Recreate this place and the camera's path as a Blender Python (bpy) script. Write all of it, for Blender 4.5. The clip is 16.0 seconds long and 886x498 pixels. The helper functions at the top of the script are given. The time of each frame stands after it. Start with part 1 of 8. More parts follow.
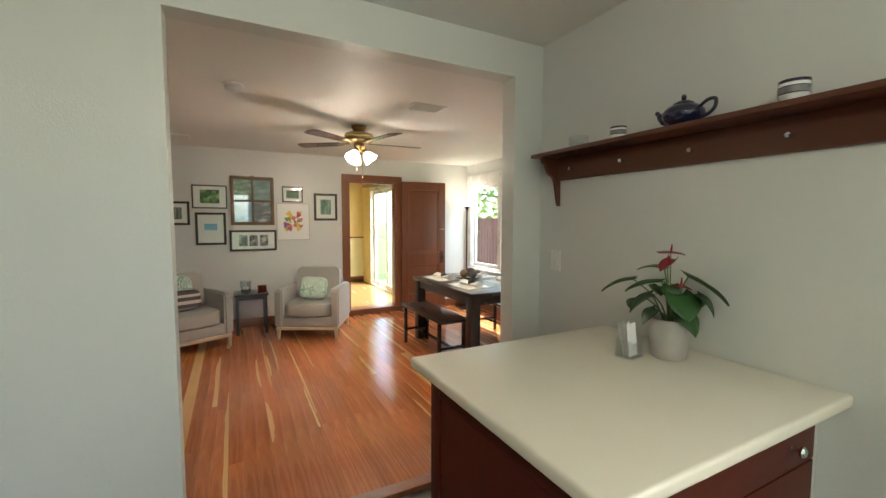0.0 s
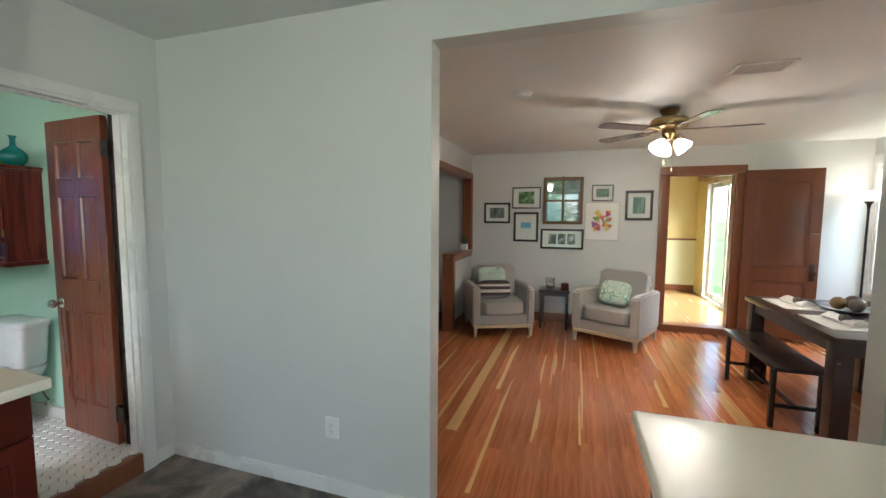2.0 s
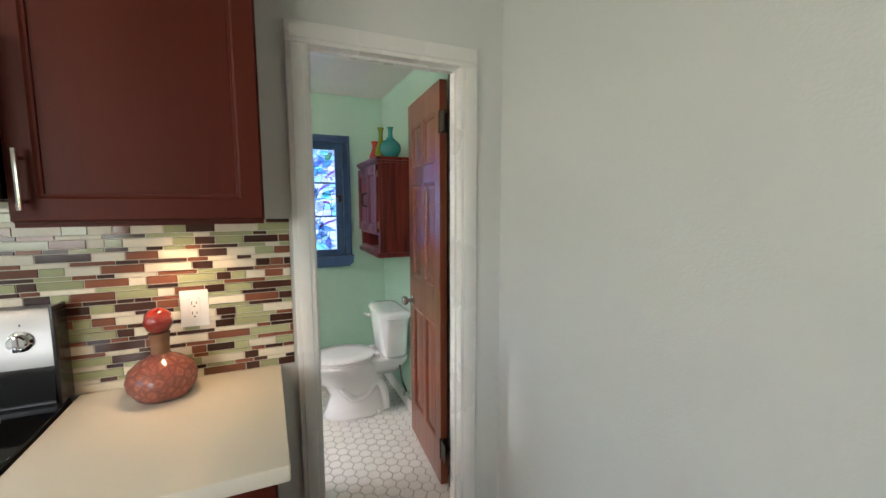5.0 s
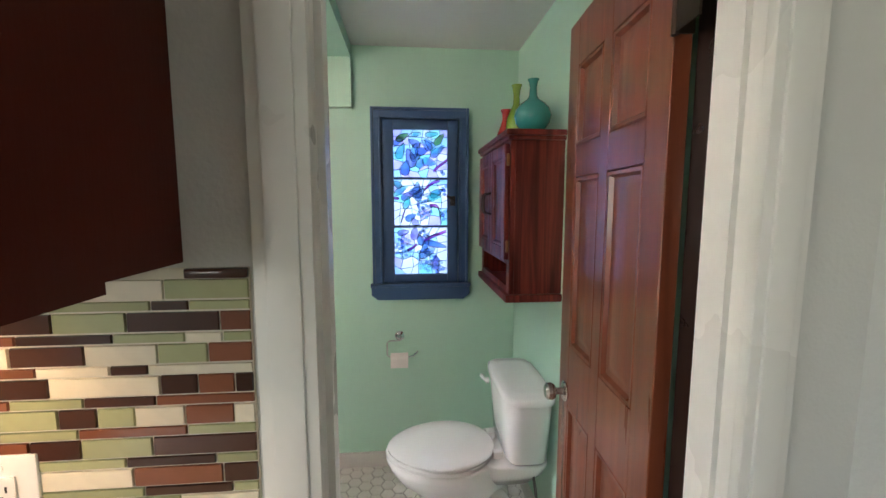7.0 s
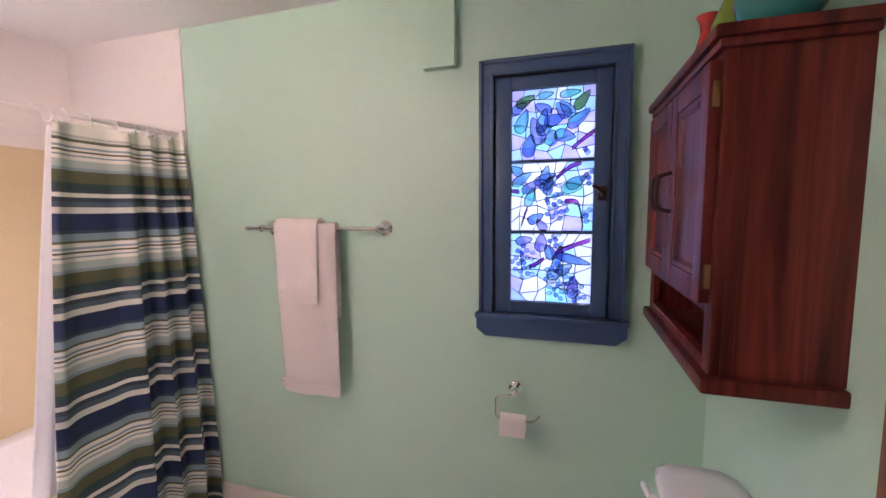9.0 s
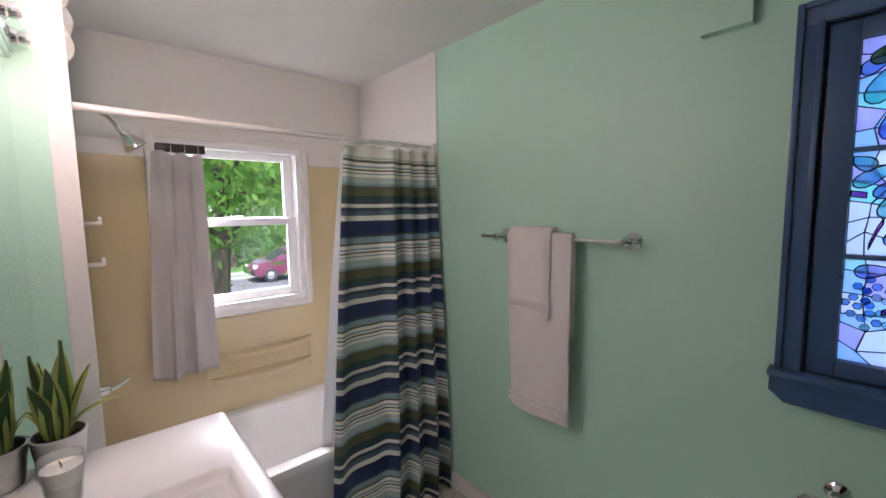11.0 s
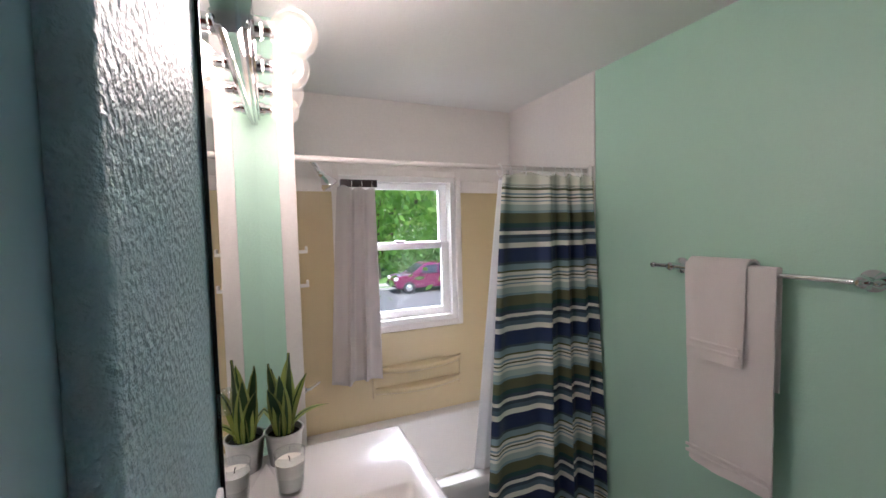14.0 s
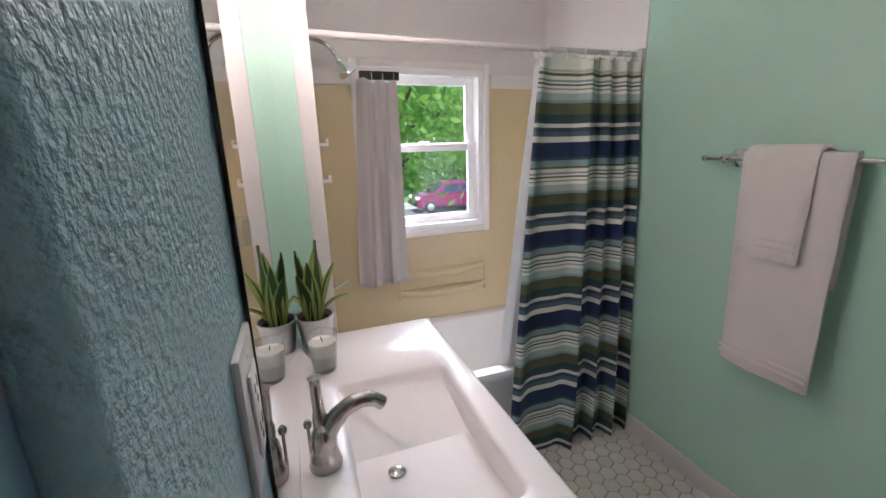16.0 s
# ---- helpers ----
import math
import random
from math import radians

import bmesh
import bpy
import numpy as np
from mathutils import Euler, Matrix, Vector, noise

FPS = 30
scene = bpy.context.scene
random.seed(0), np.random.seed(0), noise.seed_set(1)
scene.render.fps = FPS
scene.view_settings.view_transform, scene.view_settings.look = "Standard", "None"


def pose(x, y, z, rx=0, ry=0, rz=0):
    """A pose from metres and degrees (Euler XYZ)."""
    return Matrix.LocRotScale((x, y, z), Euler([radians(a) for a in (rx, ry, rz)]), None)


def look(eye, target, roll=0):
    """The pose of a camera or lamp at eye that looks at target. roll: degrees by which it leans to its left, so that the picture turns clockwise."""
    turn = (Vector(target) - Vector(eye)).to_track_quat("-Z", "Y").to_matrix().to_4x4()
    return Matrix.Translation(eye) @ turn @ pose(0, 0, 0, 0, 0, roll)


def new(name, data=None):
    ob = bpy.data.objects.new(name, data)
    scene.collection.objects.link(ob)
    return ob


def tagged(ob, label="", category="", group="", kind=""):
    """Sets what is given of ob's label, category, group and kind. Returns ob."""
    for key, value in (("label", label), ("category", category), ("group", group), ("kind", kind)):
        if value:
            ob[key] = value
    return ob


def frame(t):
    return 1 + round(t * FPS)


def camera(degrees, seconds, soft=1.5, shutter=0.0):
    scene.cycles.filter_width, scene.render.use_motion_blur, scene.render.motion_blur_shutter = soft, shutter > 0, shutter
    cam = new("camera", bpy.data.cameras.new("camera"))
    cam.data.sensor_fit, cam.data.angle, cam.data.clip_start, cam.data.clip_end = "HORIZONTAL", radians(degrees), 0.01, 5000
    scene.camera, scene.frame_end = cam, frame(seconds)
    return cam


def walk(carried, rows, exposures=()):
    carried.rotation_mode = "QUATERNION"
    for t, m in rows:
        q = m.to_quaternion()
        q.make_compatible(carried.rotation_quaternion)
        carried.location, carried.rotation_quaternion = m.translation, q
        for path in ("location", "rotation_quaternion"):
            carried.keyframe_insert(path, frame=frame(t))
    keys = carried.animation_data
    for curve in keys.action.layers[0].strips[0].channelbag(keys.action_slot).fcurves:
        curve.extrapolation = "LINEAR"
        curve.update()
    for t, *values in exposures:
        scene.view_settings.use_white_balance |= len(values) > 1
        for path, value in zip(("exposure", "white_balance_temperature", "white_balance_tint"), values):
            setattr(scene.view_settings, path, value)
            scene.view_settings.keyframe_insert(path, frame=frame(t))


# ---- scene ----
cam = camera(95.1, 16.0)
PATH = [
    (0, (-0.005, -0.181, 1.45), (0.913, 1.59, 1.31), 0.1),
    (0.5, (0.135, -0.068, 1.45), (0.759, 1.827, 1.309), 0.3),
    (1, (0.275, -0.021, 1.473), (0.514, 1.959, 1.326), 0.4),
    (1.5, (0.395, -0.036, 1.486), (0.19, 1.947, 1.332), 0.4),
    (2, (0.427, -0.025, 1.488), (-0.193, 1.869, 1.325), 0.4),
    (2.5, (0.418, 0.008, 1.481), (-0.549, 1.75, 1.309), 0.1),
    (3, (0.327, 0.064, 1.489), (-0.9, 1.631, 1.291), 0.2),
    (3.5, (0.127, 0.196, 1.471), (-1.303, 1.581, 1.28), -0.3),
    (4, (-0.037, 0.376, 1.457), (-1.622, 1.58, 1.257), -0.3),
    (4.2, (-0.096, 0.492, 1.467), (-1.742, 1.609, 1.262), -0.3),
    (6.3, (-1.085, 1.05, 1.504), (-3.039, 1.413, 1.284), -0.3),
    (6.5, (-1.193, 1.059, 1.516), (-3.157, 1.364, 1.297), -0.4),
    (7, (-1.427, 1.113, 1.516), (-3.407, 1.292, 1.296), -0.0),
    (7.5, (-1.644, 1.192, 1.529), (-3.633, 1.231, 1.321), -0.1),
    (8, (-1.825, 1.198, 1.496), (-3.812, 1.078, 1.303), -0.4),
    (8.5, (-1.967, 1.23, 1.478), (-3.93, 0.887, 1.298), -0.4),
    (9, (-2.066, 1.24, 1.484), (-3.97, 0.66, 1.289), -0.5),
    (9.5, (-2.154, 1.183, 1.467), (-3.959, 0.343, 1.276), -0.7),
    (10, (-2.212, 1.15, 1.474), (-3.873, 0.051, 1.289), -0.8),
    (10.2, (-2.22, 1.146, 1.487), (-3.812, -0.051, 1.303), -0.8),
    (12.3, (-2.131, 1.122, 1.548), (-3.093, -0.62, 1.35), -1.3),
    (12.5, (-2.128, 1.115, 1.554), (-3.056, -0.646, 1.365), -1.4),
    (13, (-2.112, 1.113, 1.581), (-2.972, -0.686, 1.42), -1.4),
    (13.5, (-2.098, 1.104, 1.586), (-2.917, -0.716, 1.461), -1.4),
    (14, (-2.096, 1.079, 1.577), (-2.881, -0.758, 1.469), -1.4),
    (14.5, (-2.089, 1.056, 1.545), (-2.839, -0.793, 1.409), -1.4),
    (15, (-2.097, 1.029, 1.514), (-2.816, -0.824, 1.294), -1.5),
    (15.5, (-2.094, 1.017, 1.494), (-2.781, -0.829, 1.147), -1.5),
    (16, (-2.094, 1.009, 1.475), (-2.752, -0.816, 0.986), -1.6),
]
EXPOSURE = [(0, 2.12, 6300, 8), (1.0, 2.06, 6000, 8), (2.0, 2.06, 5700, 7), (3.0, 2.3, 5700, 7), (4.2, 2.4, 6050, 14), (6.6, 2.12, 6250, 15), (7.5, 2.2, 6300, 18), (8.2, 2.25, 6600, 34), (9.2, 1.92, 6500, 43), (10.2, 1.38, 6050, 30), (12.3, 1.28, 5850, 22), (14.5, 1.25, 5800, 20), (16.0, 1.36, 5750, 20)]
walk(cam, [(t, look(eye, target, roll)) for t, eye, target, roll in PATH], EXPOSURE)


# ---- world, sun, large lights ----
world = bpy.data.worlds.new("world")
scene.world = world
world.use_nodes = True
_sky = world.node_tree.nodes.new("ShaderNodeTexSky")
_sky.sky_type, _sky.sun_disc = "NISHITA", False
_sky.sun_elevation, _sky.sun_rotation = radians(56), radians(32)
_bg = world.node_tree.nodes["Background"]
_bg.inputs[1].default_value = 0.15
world.node_tree.links.new(_sky.outputs[0], _bg.inputs[0])
sun_data = bpy.data.lights.new("sun", "SUN")
sun_data.energy, sun_data.angle, sun_data.color = 5.0, radians(0.5), (1.0, 0.95, 0.87)
new("sun", sun_data).matrix_world = look((0, 0, 0), (-0.30, -0.48, -0.83))


def area_lamp(name, eye, target, w, h, power, colour):
    d = bpy.data.lights.new(name, "AREA")
    d.shape, d.size, d.size_y, d.energy, d.color = "RECTANGLE", w, h, power, colour
    new(name, d).matrix_world = look(eye, target)


def point_lamp(name, at, power, colour, r=0.04):
    d = bpy.data.lights.new(name, "POINT")
    d.energy, d.color, d.shadow_soft_size = power, colour, r
    new(name, d).location = at


# daylight standing in the openings of windows
area_lamp("kitchen_window_light", (1.74, -1.2, 1.55), (0, -0.6, 1.3), 1.3, 1.0, 7.0, (1.0, 0.96, 0.87))
# second lamp: added in an assumed, unseen opening of the south wall
area_lamp("rear_opening_light", (-0.3, -2.52, 1.3), (-0.3, 0, 1.2), 1.5, 1.9, 1.5, (0.84, 0.95, 1.0))
area_lamp("stained_window_light", (-3.64, 1.185, 1.52), (-2.5, 1.185, 1.5), 0.36, 0.84, 0.85, (0.92, 0.95, 1.0))
# fill lamps added outside over the window heads, out of sight from indoors
area_lamp("bath_window_fill", (-2.79, -1.75, 2.45), (-2.9, -0.2, 0.9), 0.8, 0.6, 60, (1.0, 0.98, 0.95))
area_lamp("bath_window_high_fill", (-2.79, -3.2, 2.66), (-2.84, -1.13, 1.45), 2.0, 0.75, 140, (0.96, 0.98, 1.0))
area_lamp("living_window_fill", (4.25, 4.5, 2.75), (2.6, 4.5, 0.4), 2.4, 0.7, 52, (0.86, 0.95, 1.0))
area_lamp("sliding_door_fill", (3.25, 7.1, 2.7), (1.7, 7.2, 0.4), 1.8, 0.7, 115, (1.0, 0.98, 0.92))

# ---- materials ----


def rgb(c):
    return (c[0], c[1], c[2], 1)


def pmat(name, base, rough=0.5, metal=0.0, var=0.10, scale=6.0, fine=0.05, fscale=70.0, bump=0.0, bscale=80.0,
         stretch=(1, 1, 1), rand=0.0, spec=0.5, coat=0.0, sheen=0.0, rvar=0.08, trans=0.0, emit=None, emit_k=0.0, world_co=False):
    m = bpy.data.materials.new(name)
    m.use_nodes = True
    nt = m.node_tree
    N, L = nt.nodes, nt.links
    b = N["Principled BSDF"]
    b.inputs["Metallic"].default_value = metal
    b.inputs["Specular IOR Level"].default_value = spec
    b.inputs["Coat Weight"].default_value = coat
    b.inputs["Coat Roughness"].default_value = 0.12
    b.inputs["Sheen Weight"].default_value = sheen
    b.inputs["Transmission Weight"].default_value = trans
    if emit:
        b.inputs["Emission Color"].default_value = rgb(emit)
        b.inputs["Emission Strength"].default_value = emit_k
    tc = N.new("ShaderNodeTexCoord")
    mp = N.new("ShaderNodeMapping")
    mp.inputs["Scale"].default_value = stretch
    L.new(tc.outputs["Object"], mp.inputs[0])
    n1 = N.new("ShaderNodeTexNoise")
    n1.inputs["Scale"].default_value, n1.inputs["Detail"].default_value = scale, 4
    n2 = N.new("ShaderNodeTexNoise")
    n2.inputs["Scale"].default_value, n2.inputs["Detail"].default_value = fscale, 3
    L.new(mp.outputs[0], n1.inputs["Vector"])
    L.new(mp.outputs[0], n2.inputs["Vector"])

    def madd(src, k, c):
        q = N.new("ShaderNodeMath")
        q.operation = "MULTIPLY_ADD"
        L.new(src, q.inputs[0])
        q.inputs[1].default_value, q.inputs[2].default_value = k, c
        return q.outputs[0]

    v1 = madd(n1.outputs["Fac"], var * 2, 1 - var)
    v2 = madd(n2.outputs["Fac"], fine * 2, -fine)
    ad = N.new("ShaderNodeMath")
    ad.operation = "ADD"
    L.new(v1, ad.inputs[0])
    L.new(v2, ad.inputs[1])
    out = ad.outputs[0]
    if rand:
        oi = N.new("ShaderNodeObjectInfo")
        r = madd(oi.outputs["Random"], rand * 2, 1 - rand)
        mu = N.new("ShaderNodeMath")
        mu.operation = "MULTIPLY"
        L.new(out, mu.inputs[0])
        L.new(r, mu.inputs[1])
        out = mu.outputs[0]
    sc = N.new("ShaderNodeVectorMath")
    sc.operation = "SCALE"
    sc.inputs[0].default_value = base[:3]
    L.new(out, sc.inputs["Scale"])
    L.new(sc.outputs[0], b.inputs["Base Color"])
    L.new(madd(n1.outputs["Fac"], rvar * 2, rough - rvar), b.inputs["Roughness"])
    if bump:
        n3 = N.new("ShaderNodeTexNoise")
        n3.inputs["Scale"].default_value, n3.inputs["Detail"].default_value = bscale, 3
        L.new(mp.outputs[0], n3.inputs["Vector"])
        bp = N.new("ShaderNodeBump")
        bp.inputs["Strength"].default_value, bp.inputs["Distance"].default_value = bump, 0.01
        L.new(n3.outputs["Fac"], bp.inputs["Height"])
        L.new(bp.outputs[0], b.inputs["Normal"])
    return m


def glass_mat(name, colour=(1, 1, 1), rough=0.0, mixk=0.12):
    m = bpy.data.materials.new(name)
    m.use_nodes = True
    N, L = m.node_tree.nodes, m.node_tree.links
    N.remove(N["Principled BSDF"])
    t = N.new("ShaderNodeBsdfTransparent")
    t.inputs[0].default_value = rgb(colour)
    g = N.new("ShaderNodeBsdfGlossy")
    g.inputs["Roughness"].default_value = rough
    lw = N.new("ShaderNodeLayerWeight")
    lw.inputs[0].default_value = 0.5
    pw = N.new("ShaderNodeMath")
    pw.operation = "POWER"
    pw.inputs[1].default_value = 4.0
    L.new(lw.outputs["Facing"], pw.inputs[0])
    ma = N.new("ShaderNodeMath")
    ma.operation = "MULTIPLY_ADD"
    ma.inputs[1].default_value, ma.inputs[2].default_value = 0.5, mixk * 0.35
    L.new(pw.outputs[0], ma.inputs[0])
    mx = N.new("ShaderNodeMixShader")
    L.new(ma.outputs[0], mx.inputs[0])
    L.new(t.outputs[0], mx.inputs[1])
    L.new(g.outputs[0], mx.inputs[2])
    L.new(mx.outputs[0], N["Material Output"].inputs[0])
    return m


def stained_mat(name, colour, thick=0.85):
    """Coloured sheet glass: lets light through, scatters part of it."""
    m = bpy.data.materials.new(name)
    m.use_nodes = True
    N, L = m.node_tree.nodes, m.node_tree.links
    N.remove(N["Principled BSDF"])
    tc = N.new("ShaderNodeTexCoord")
    ns = N.new("ShaderNodeTexNoise")
    ns.inputs["Scale"].default_value, ns.inputs["Detail"].default_value = 28, 3
    L.new(tc.outputs["Object"], ns.inputs["Vector"])
    mr = N.new("ShaderNodeMapRange")
    mr.inputs[1].default_value, mr.inputs[2].default_value = 0.35, 0.7
    L.new(ns.outputs["Fac"], mr.inputs[0])
    mc = N.new("ShaderNodeMix")
    mc.data_type = "RGBA"
    L.new(mr.outputs[0], mc.inputs[0])
    mc.inputs[6].default_value = rgb(colour)
    mc.inputs[7].default_value = rgb([min(1, c * 0.65 + 0.29) for c in colour])
    tl = N.new("ShaderNodeBsdfTranslucent")
    tp = N.new("ShaderNodeBsdfTransparent")
    L.new(mc.outputs[2], tl.inputs[0])
    L.new(mc.outputs[2], tp.inputs[0])
    mx = N.new("ShaderNodeMixShader")
    mx.inputs[0].default_value = thick
    L.new(tp.outputs[0], mx.inputs[1])
    L.new(tl.outputs[0], mx.inputs[2])
    gl = N.new("ShaderNodeBsdfGlossy")
    gl.inputs["Roughness"].default_value = 0.1
    m2 = N.new("ShaderNodeMixShader")
    m2.inputs[0].default_value = 0.05
    L.new(mx.outputs[0], m2.inputs[1])
    L.new(gl.outputs[0], m2.inputs[2])
    L.new(m2.outputs[0], N["Material Output"].inputs[0])
    return m


def glow_mat(name, colour, k):
    return pmat(name, (0.9, 0.9, 0.85), 0.3, emit=colour, emit_k=k, var=0.02, fine=0.0)


WALL = pmat("grey_wall_paint", (0.61, 0.618, 0.59), 0.42, var=0.03, scale=1.2, fine=0.012, fscale=160, bump=0.10, bscale=140)
CEIL = pmat("white_ceiling_paint", (0.71, 0.71, 0.685), 0.6, var=0.03, scale=1.5, fine=0.01, fscale=120, bump=0.15, bscale=90)
MINT = pmat("mint_wall_paint", (0.445, 0.68, 0.54), 0.45, var=0.03, scale=1.4, fine=0.01, fscale=160, bump=0.10, bscale=120)
KNOCK = pmat("textured_blue_green_paint", (0.40, 0.60, 0.66), 0.40, spec=0.25, var=0.03, scale=2.0, fine=0.01, bump=0.55, bscale=170, stretch=(1, 1, 1.0))
SMOOTHB = pmat("smooth_blue_green_paint", (0.40, 0.60, 0.66), 0.4, var=0.03, scale=2.0, fine=0.01, bump=0.03, bscale=60)
TRIM = pmat("white_trim_paint", (0.74, 0.735, 0.70), 0.28, var=0.03, scale=3, fine=0.01, bump=0.03, bscale=60)
BWHITE = pmat("white_bath_paint", (0.74, 0.70, 0.665), 0.5, var=0.03, scale=2, bump=0.06, bscale=90)
SURR = pmat("cream_surround_acrylic", (0.60, 0.49, 0.29), 0.3, var=0.04, scale=2.0, fine=0.01)
TUBM = pmat("white_tub_enamel", (0.76, 0.74, 0.71), 0.16, var=0.02, fine=0.0, coat=0.4)
PORC = pmat("white_porcelain", (0.80, 0.79, 0.78), 0.12, var=0.015, fine=0.0, coat=0.6)
VANM = pmat("white_cultured_marble", (0.80, 0.765, 0.74), 0.26, var=0.008, fine=0.0, coat=0.12, rvar=0.02)
CHERRY = pmat("dark_cherry_wood", (0.072, 0.0125, 0.0065), 0.42, var=0.2, scale=4, fine=0.07, fscale=40, stretch=(3, 3, 0.35), spec=0.13, coat=0.0, bump=0.03, bscale=60)
DOORW = pmat("red_brown_stained_wood", (0.20, 0.050, 0.021), 0.3, var=0.18, scale=5, fine=0.10, fscale=45, stretch=(3, 3, 0.3), coat=0.3, bump=0.03, bscale=70)
DOORD = pmat("brown_stained_fir", (0.12, 0.038, 0.014), 0.32, var=0.25, scale=5, fine=0.12, fscale=45, stretch=(3, 3, 0.3), coat=0.2)
OAK = pmat("dark_red_oak", (0.085, 0.016, 0.010), 0.36, spec=0.3, var=0.30, scale=9, fine=0.2, fscale=60, stretch=(4, 4, 0.3), bump=0.10, bscale=80)
FIRTRIM = pmat("brown_fir_trim", (0.21, 0.075, 0.032), 0.35, var=0.2, scale=6, fine=0.1, stretch=(3, 3, 0.4), coat=0.2)
SHELFW = pmat("red_brown_shelf_pine", (0.088, 0.026, 0.011), 0.35, var=0.25, scale=7, fine=0.12, stretch=(3, 0.5, 3), coat=0.2)
# furniture wood; also colours the strip painted as shade by the bathroom door
DARKW = pmat("espresso_wood_and_gap_shade", (0.018, 0.009, 0.007), 0.3, var=0.25, scale=6, fine=0.15, stretch=(3, 0.4, 3), coat=0.3)
COUNTER = pmat("cream_solid_countertop", (0.70, 0.655, 0.545), 0.3, var=0.012, scale=3, fine=0.015, fscale=130, rvar=0.015)
BLUE = pmat("slate_blue_paint", (0.050, 0.102, 0.205), 0.3, var=0.06, scale=5, fine=0.03, bump=0.04, bscale=60)
CHROME = pmat("chrome", (0.72, 0.73, 0.74), 0.08, 1.0, var=0.03, rvar=0.03)
NICKEL = pmat("brushed_nickel", (0.50, 0.47, 0.44), 0.26, 1.0, var=0.06, rvar=0.05)
STEEL = pmat("stainless_steel", (0.24, 0.236, 0.228), 0.36, 1.0, var=0.06, scale=3, fine=0.05, fscale=90, stretch=(1, 0.06, 8))
BLACKG = pmat("black_glass", (0.006, 0.006, 0.007), 0.05, var=0.05, spec=0.16)
BLACKP = pmat("black_enamel", (0.012, 0.012, 0.012), 0.25, var=0.1)
BRASS = pmat("antique_brass", (0.32, 0.22, 0.10), 0.3, 1.0, var=0.1)
DBRONZE = pmat("dark_bronze", (0.06, 0.04, 0.03), 0.35, 0.8, var=0.15)
FABRIC = pmat("grey_upholstery", (0.36, 0.335, 0.305), 0.9, var=0.07, scale=6, fine=0.16, fscale=380, sheen=0.2, bump=0.15, bscale=350)
PALEW = pmat("pale_ash_wood", (0.56, 0.43, 0.28), 0.45, var=0.12, scale=6, stretch=(3, 3, 0.5))
TOWEL = pmat("white_terry", (0.82, 0.76, 0.725), 0.95, var=0.03, scale=10, fine=0.08, fscale=500, sheen=0.3, bump=0.5, bscale=420)
LINEN = pmat("grey_lilac_curtain", (0.55, 0.51, 0.50), 0.9, var=0.05, scale=6, fine=0.05, fscale=300, bump=0.1, bscale=300)
LINER = pmat("white_curtain_liner", (0.76, 0.76, 0.77), 0.5, var=0.03)
PLATE = pmat("white_plastic", (0.78, 0.77, 0.75), 0.3, var=0.02)
SLOT = pmat("black_slot", (0.02, 0.02, 0.02), 0.6)
GLASS = glass_mat("clear_glass", (0.93, 0.95, 0.95), 0.02, 0.34)
WGLASS = glass_mat("window_glass", (0.97, 0.99, 0.98))
BULBG = glass_mat("clear_bulb_glass", (1, 0.97, 0.92))
_n, _l = BULBG.node_tree.nodes, BULBG.node_tree.links
_e = _n.new("ShaderNodeEmission")
_e.inputs[0].default_value, _e.inputs[1].default_value = (1.0, 0.82, 0.68, 1), 0.10
_a = _n.new("ShaderNodeAddShader")
_l.new(_n["Material Output"].inputs[0].links[0].from_socket, _a.inputs[0])
_l.new(_e.outputs[0], _a.inputs[1])
_l.new(_a.outputs[0], _n["Material Output"].inputs[0])
MIRROR = pmat("silver_mirror", (0.86, 0.88, 0.87), 0.01, 1.0, var=0.0, fine=0.0, rvar=0.0)
MAT = pmat("white_picture_mat", (0.78, 0.78, 0.75), 0.8, var=0.02)
FRAMEB = pmat("black_picture_frame", (0.012, 0.010, 0.009), 0.35, var=0.1)
FRAMEW = pmat("weathered_wood_frame", (0.16, 0.095, 0.05), 0.6, var=0.3, scale=10, stretch=(3, 3, 0.5))
GALV = pmat("galvanised_metal", (0.58, 0.58, 0.57), 0.34, 1.0, var=0.3, scale=30, fine=0.15, fscale=90)
POTG = pmat("silver_grey_pot", (0.44, 0.42, 0.395), 0.35, 0.6, var=0.08)
SOIL = pmat("dark_soil", (0.02, 0.014, 0.01), 0.95, var=0.4, scale=80)
LEAF = pmat("dark_green_leaf", (0.028, 0.080, 0.020), 0.38, var=0.3, scale=14, spec=0.3)
LEAFY = pmat("yellow_green_leaf_edge", (0.30, 0.36, 0.08), 0.4, var=0.2, scale=20)
STEMG = pmat("green_stem", (0.10, 0.16, 0.05), 0.5)
SPATHE = pmat("crimson_spathe", (0.30, 0.018, 0.035), 0.25, coat=0.5)
WAX = pmat("candle_wax", (0.78, 0.74, 0.66), 0.5, var=0.02)
COBALT = pmat("cobalt_glaze", (0.005, 0.006, 0.034), 0.12, coat=0.6)
TEAL = pmat("teal_glaze", (0.022, 0.21, 0.19), 0.15, coat=0.5, var=0.08)
LIME = pmat("olive_green_glaze", (0.16, 0.25, 0.022), 0.15, coat=0.5)
REDG = pmat("red_glaze", (0.48, 0.035, 0.03), 0.15, coat=0.5)
GROUTM = pmat("pale_grout", (0.62, 0.57, 0.46), 0.85, var=0.08, scale=40)
HEXM = pmat("white_hex_porcelain", (0.66, 0.63, 0.58), 0.22, var=0.05, scale=8, rand=0.05)
HEXG = pmat("grey_floor_grout", (0.26, 0.24, 0.22), 0.9, var=0.15, scale=30)
T_CREAM = pmat("cream_marble_tile", (0.66, 0.60, 0.47), 0.35, var=0.08, scale=30, rand=0.10)
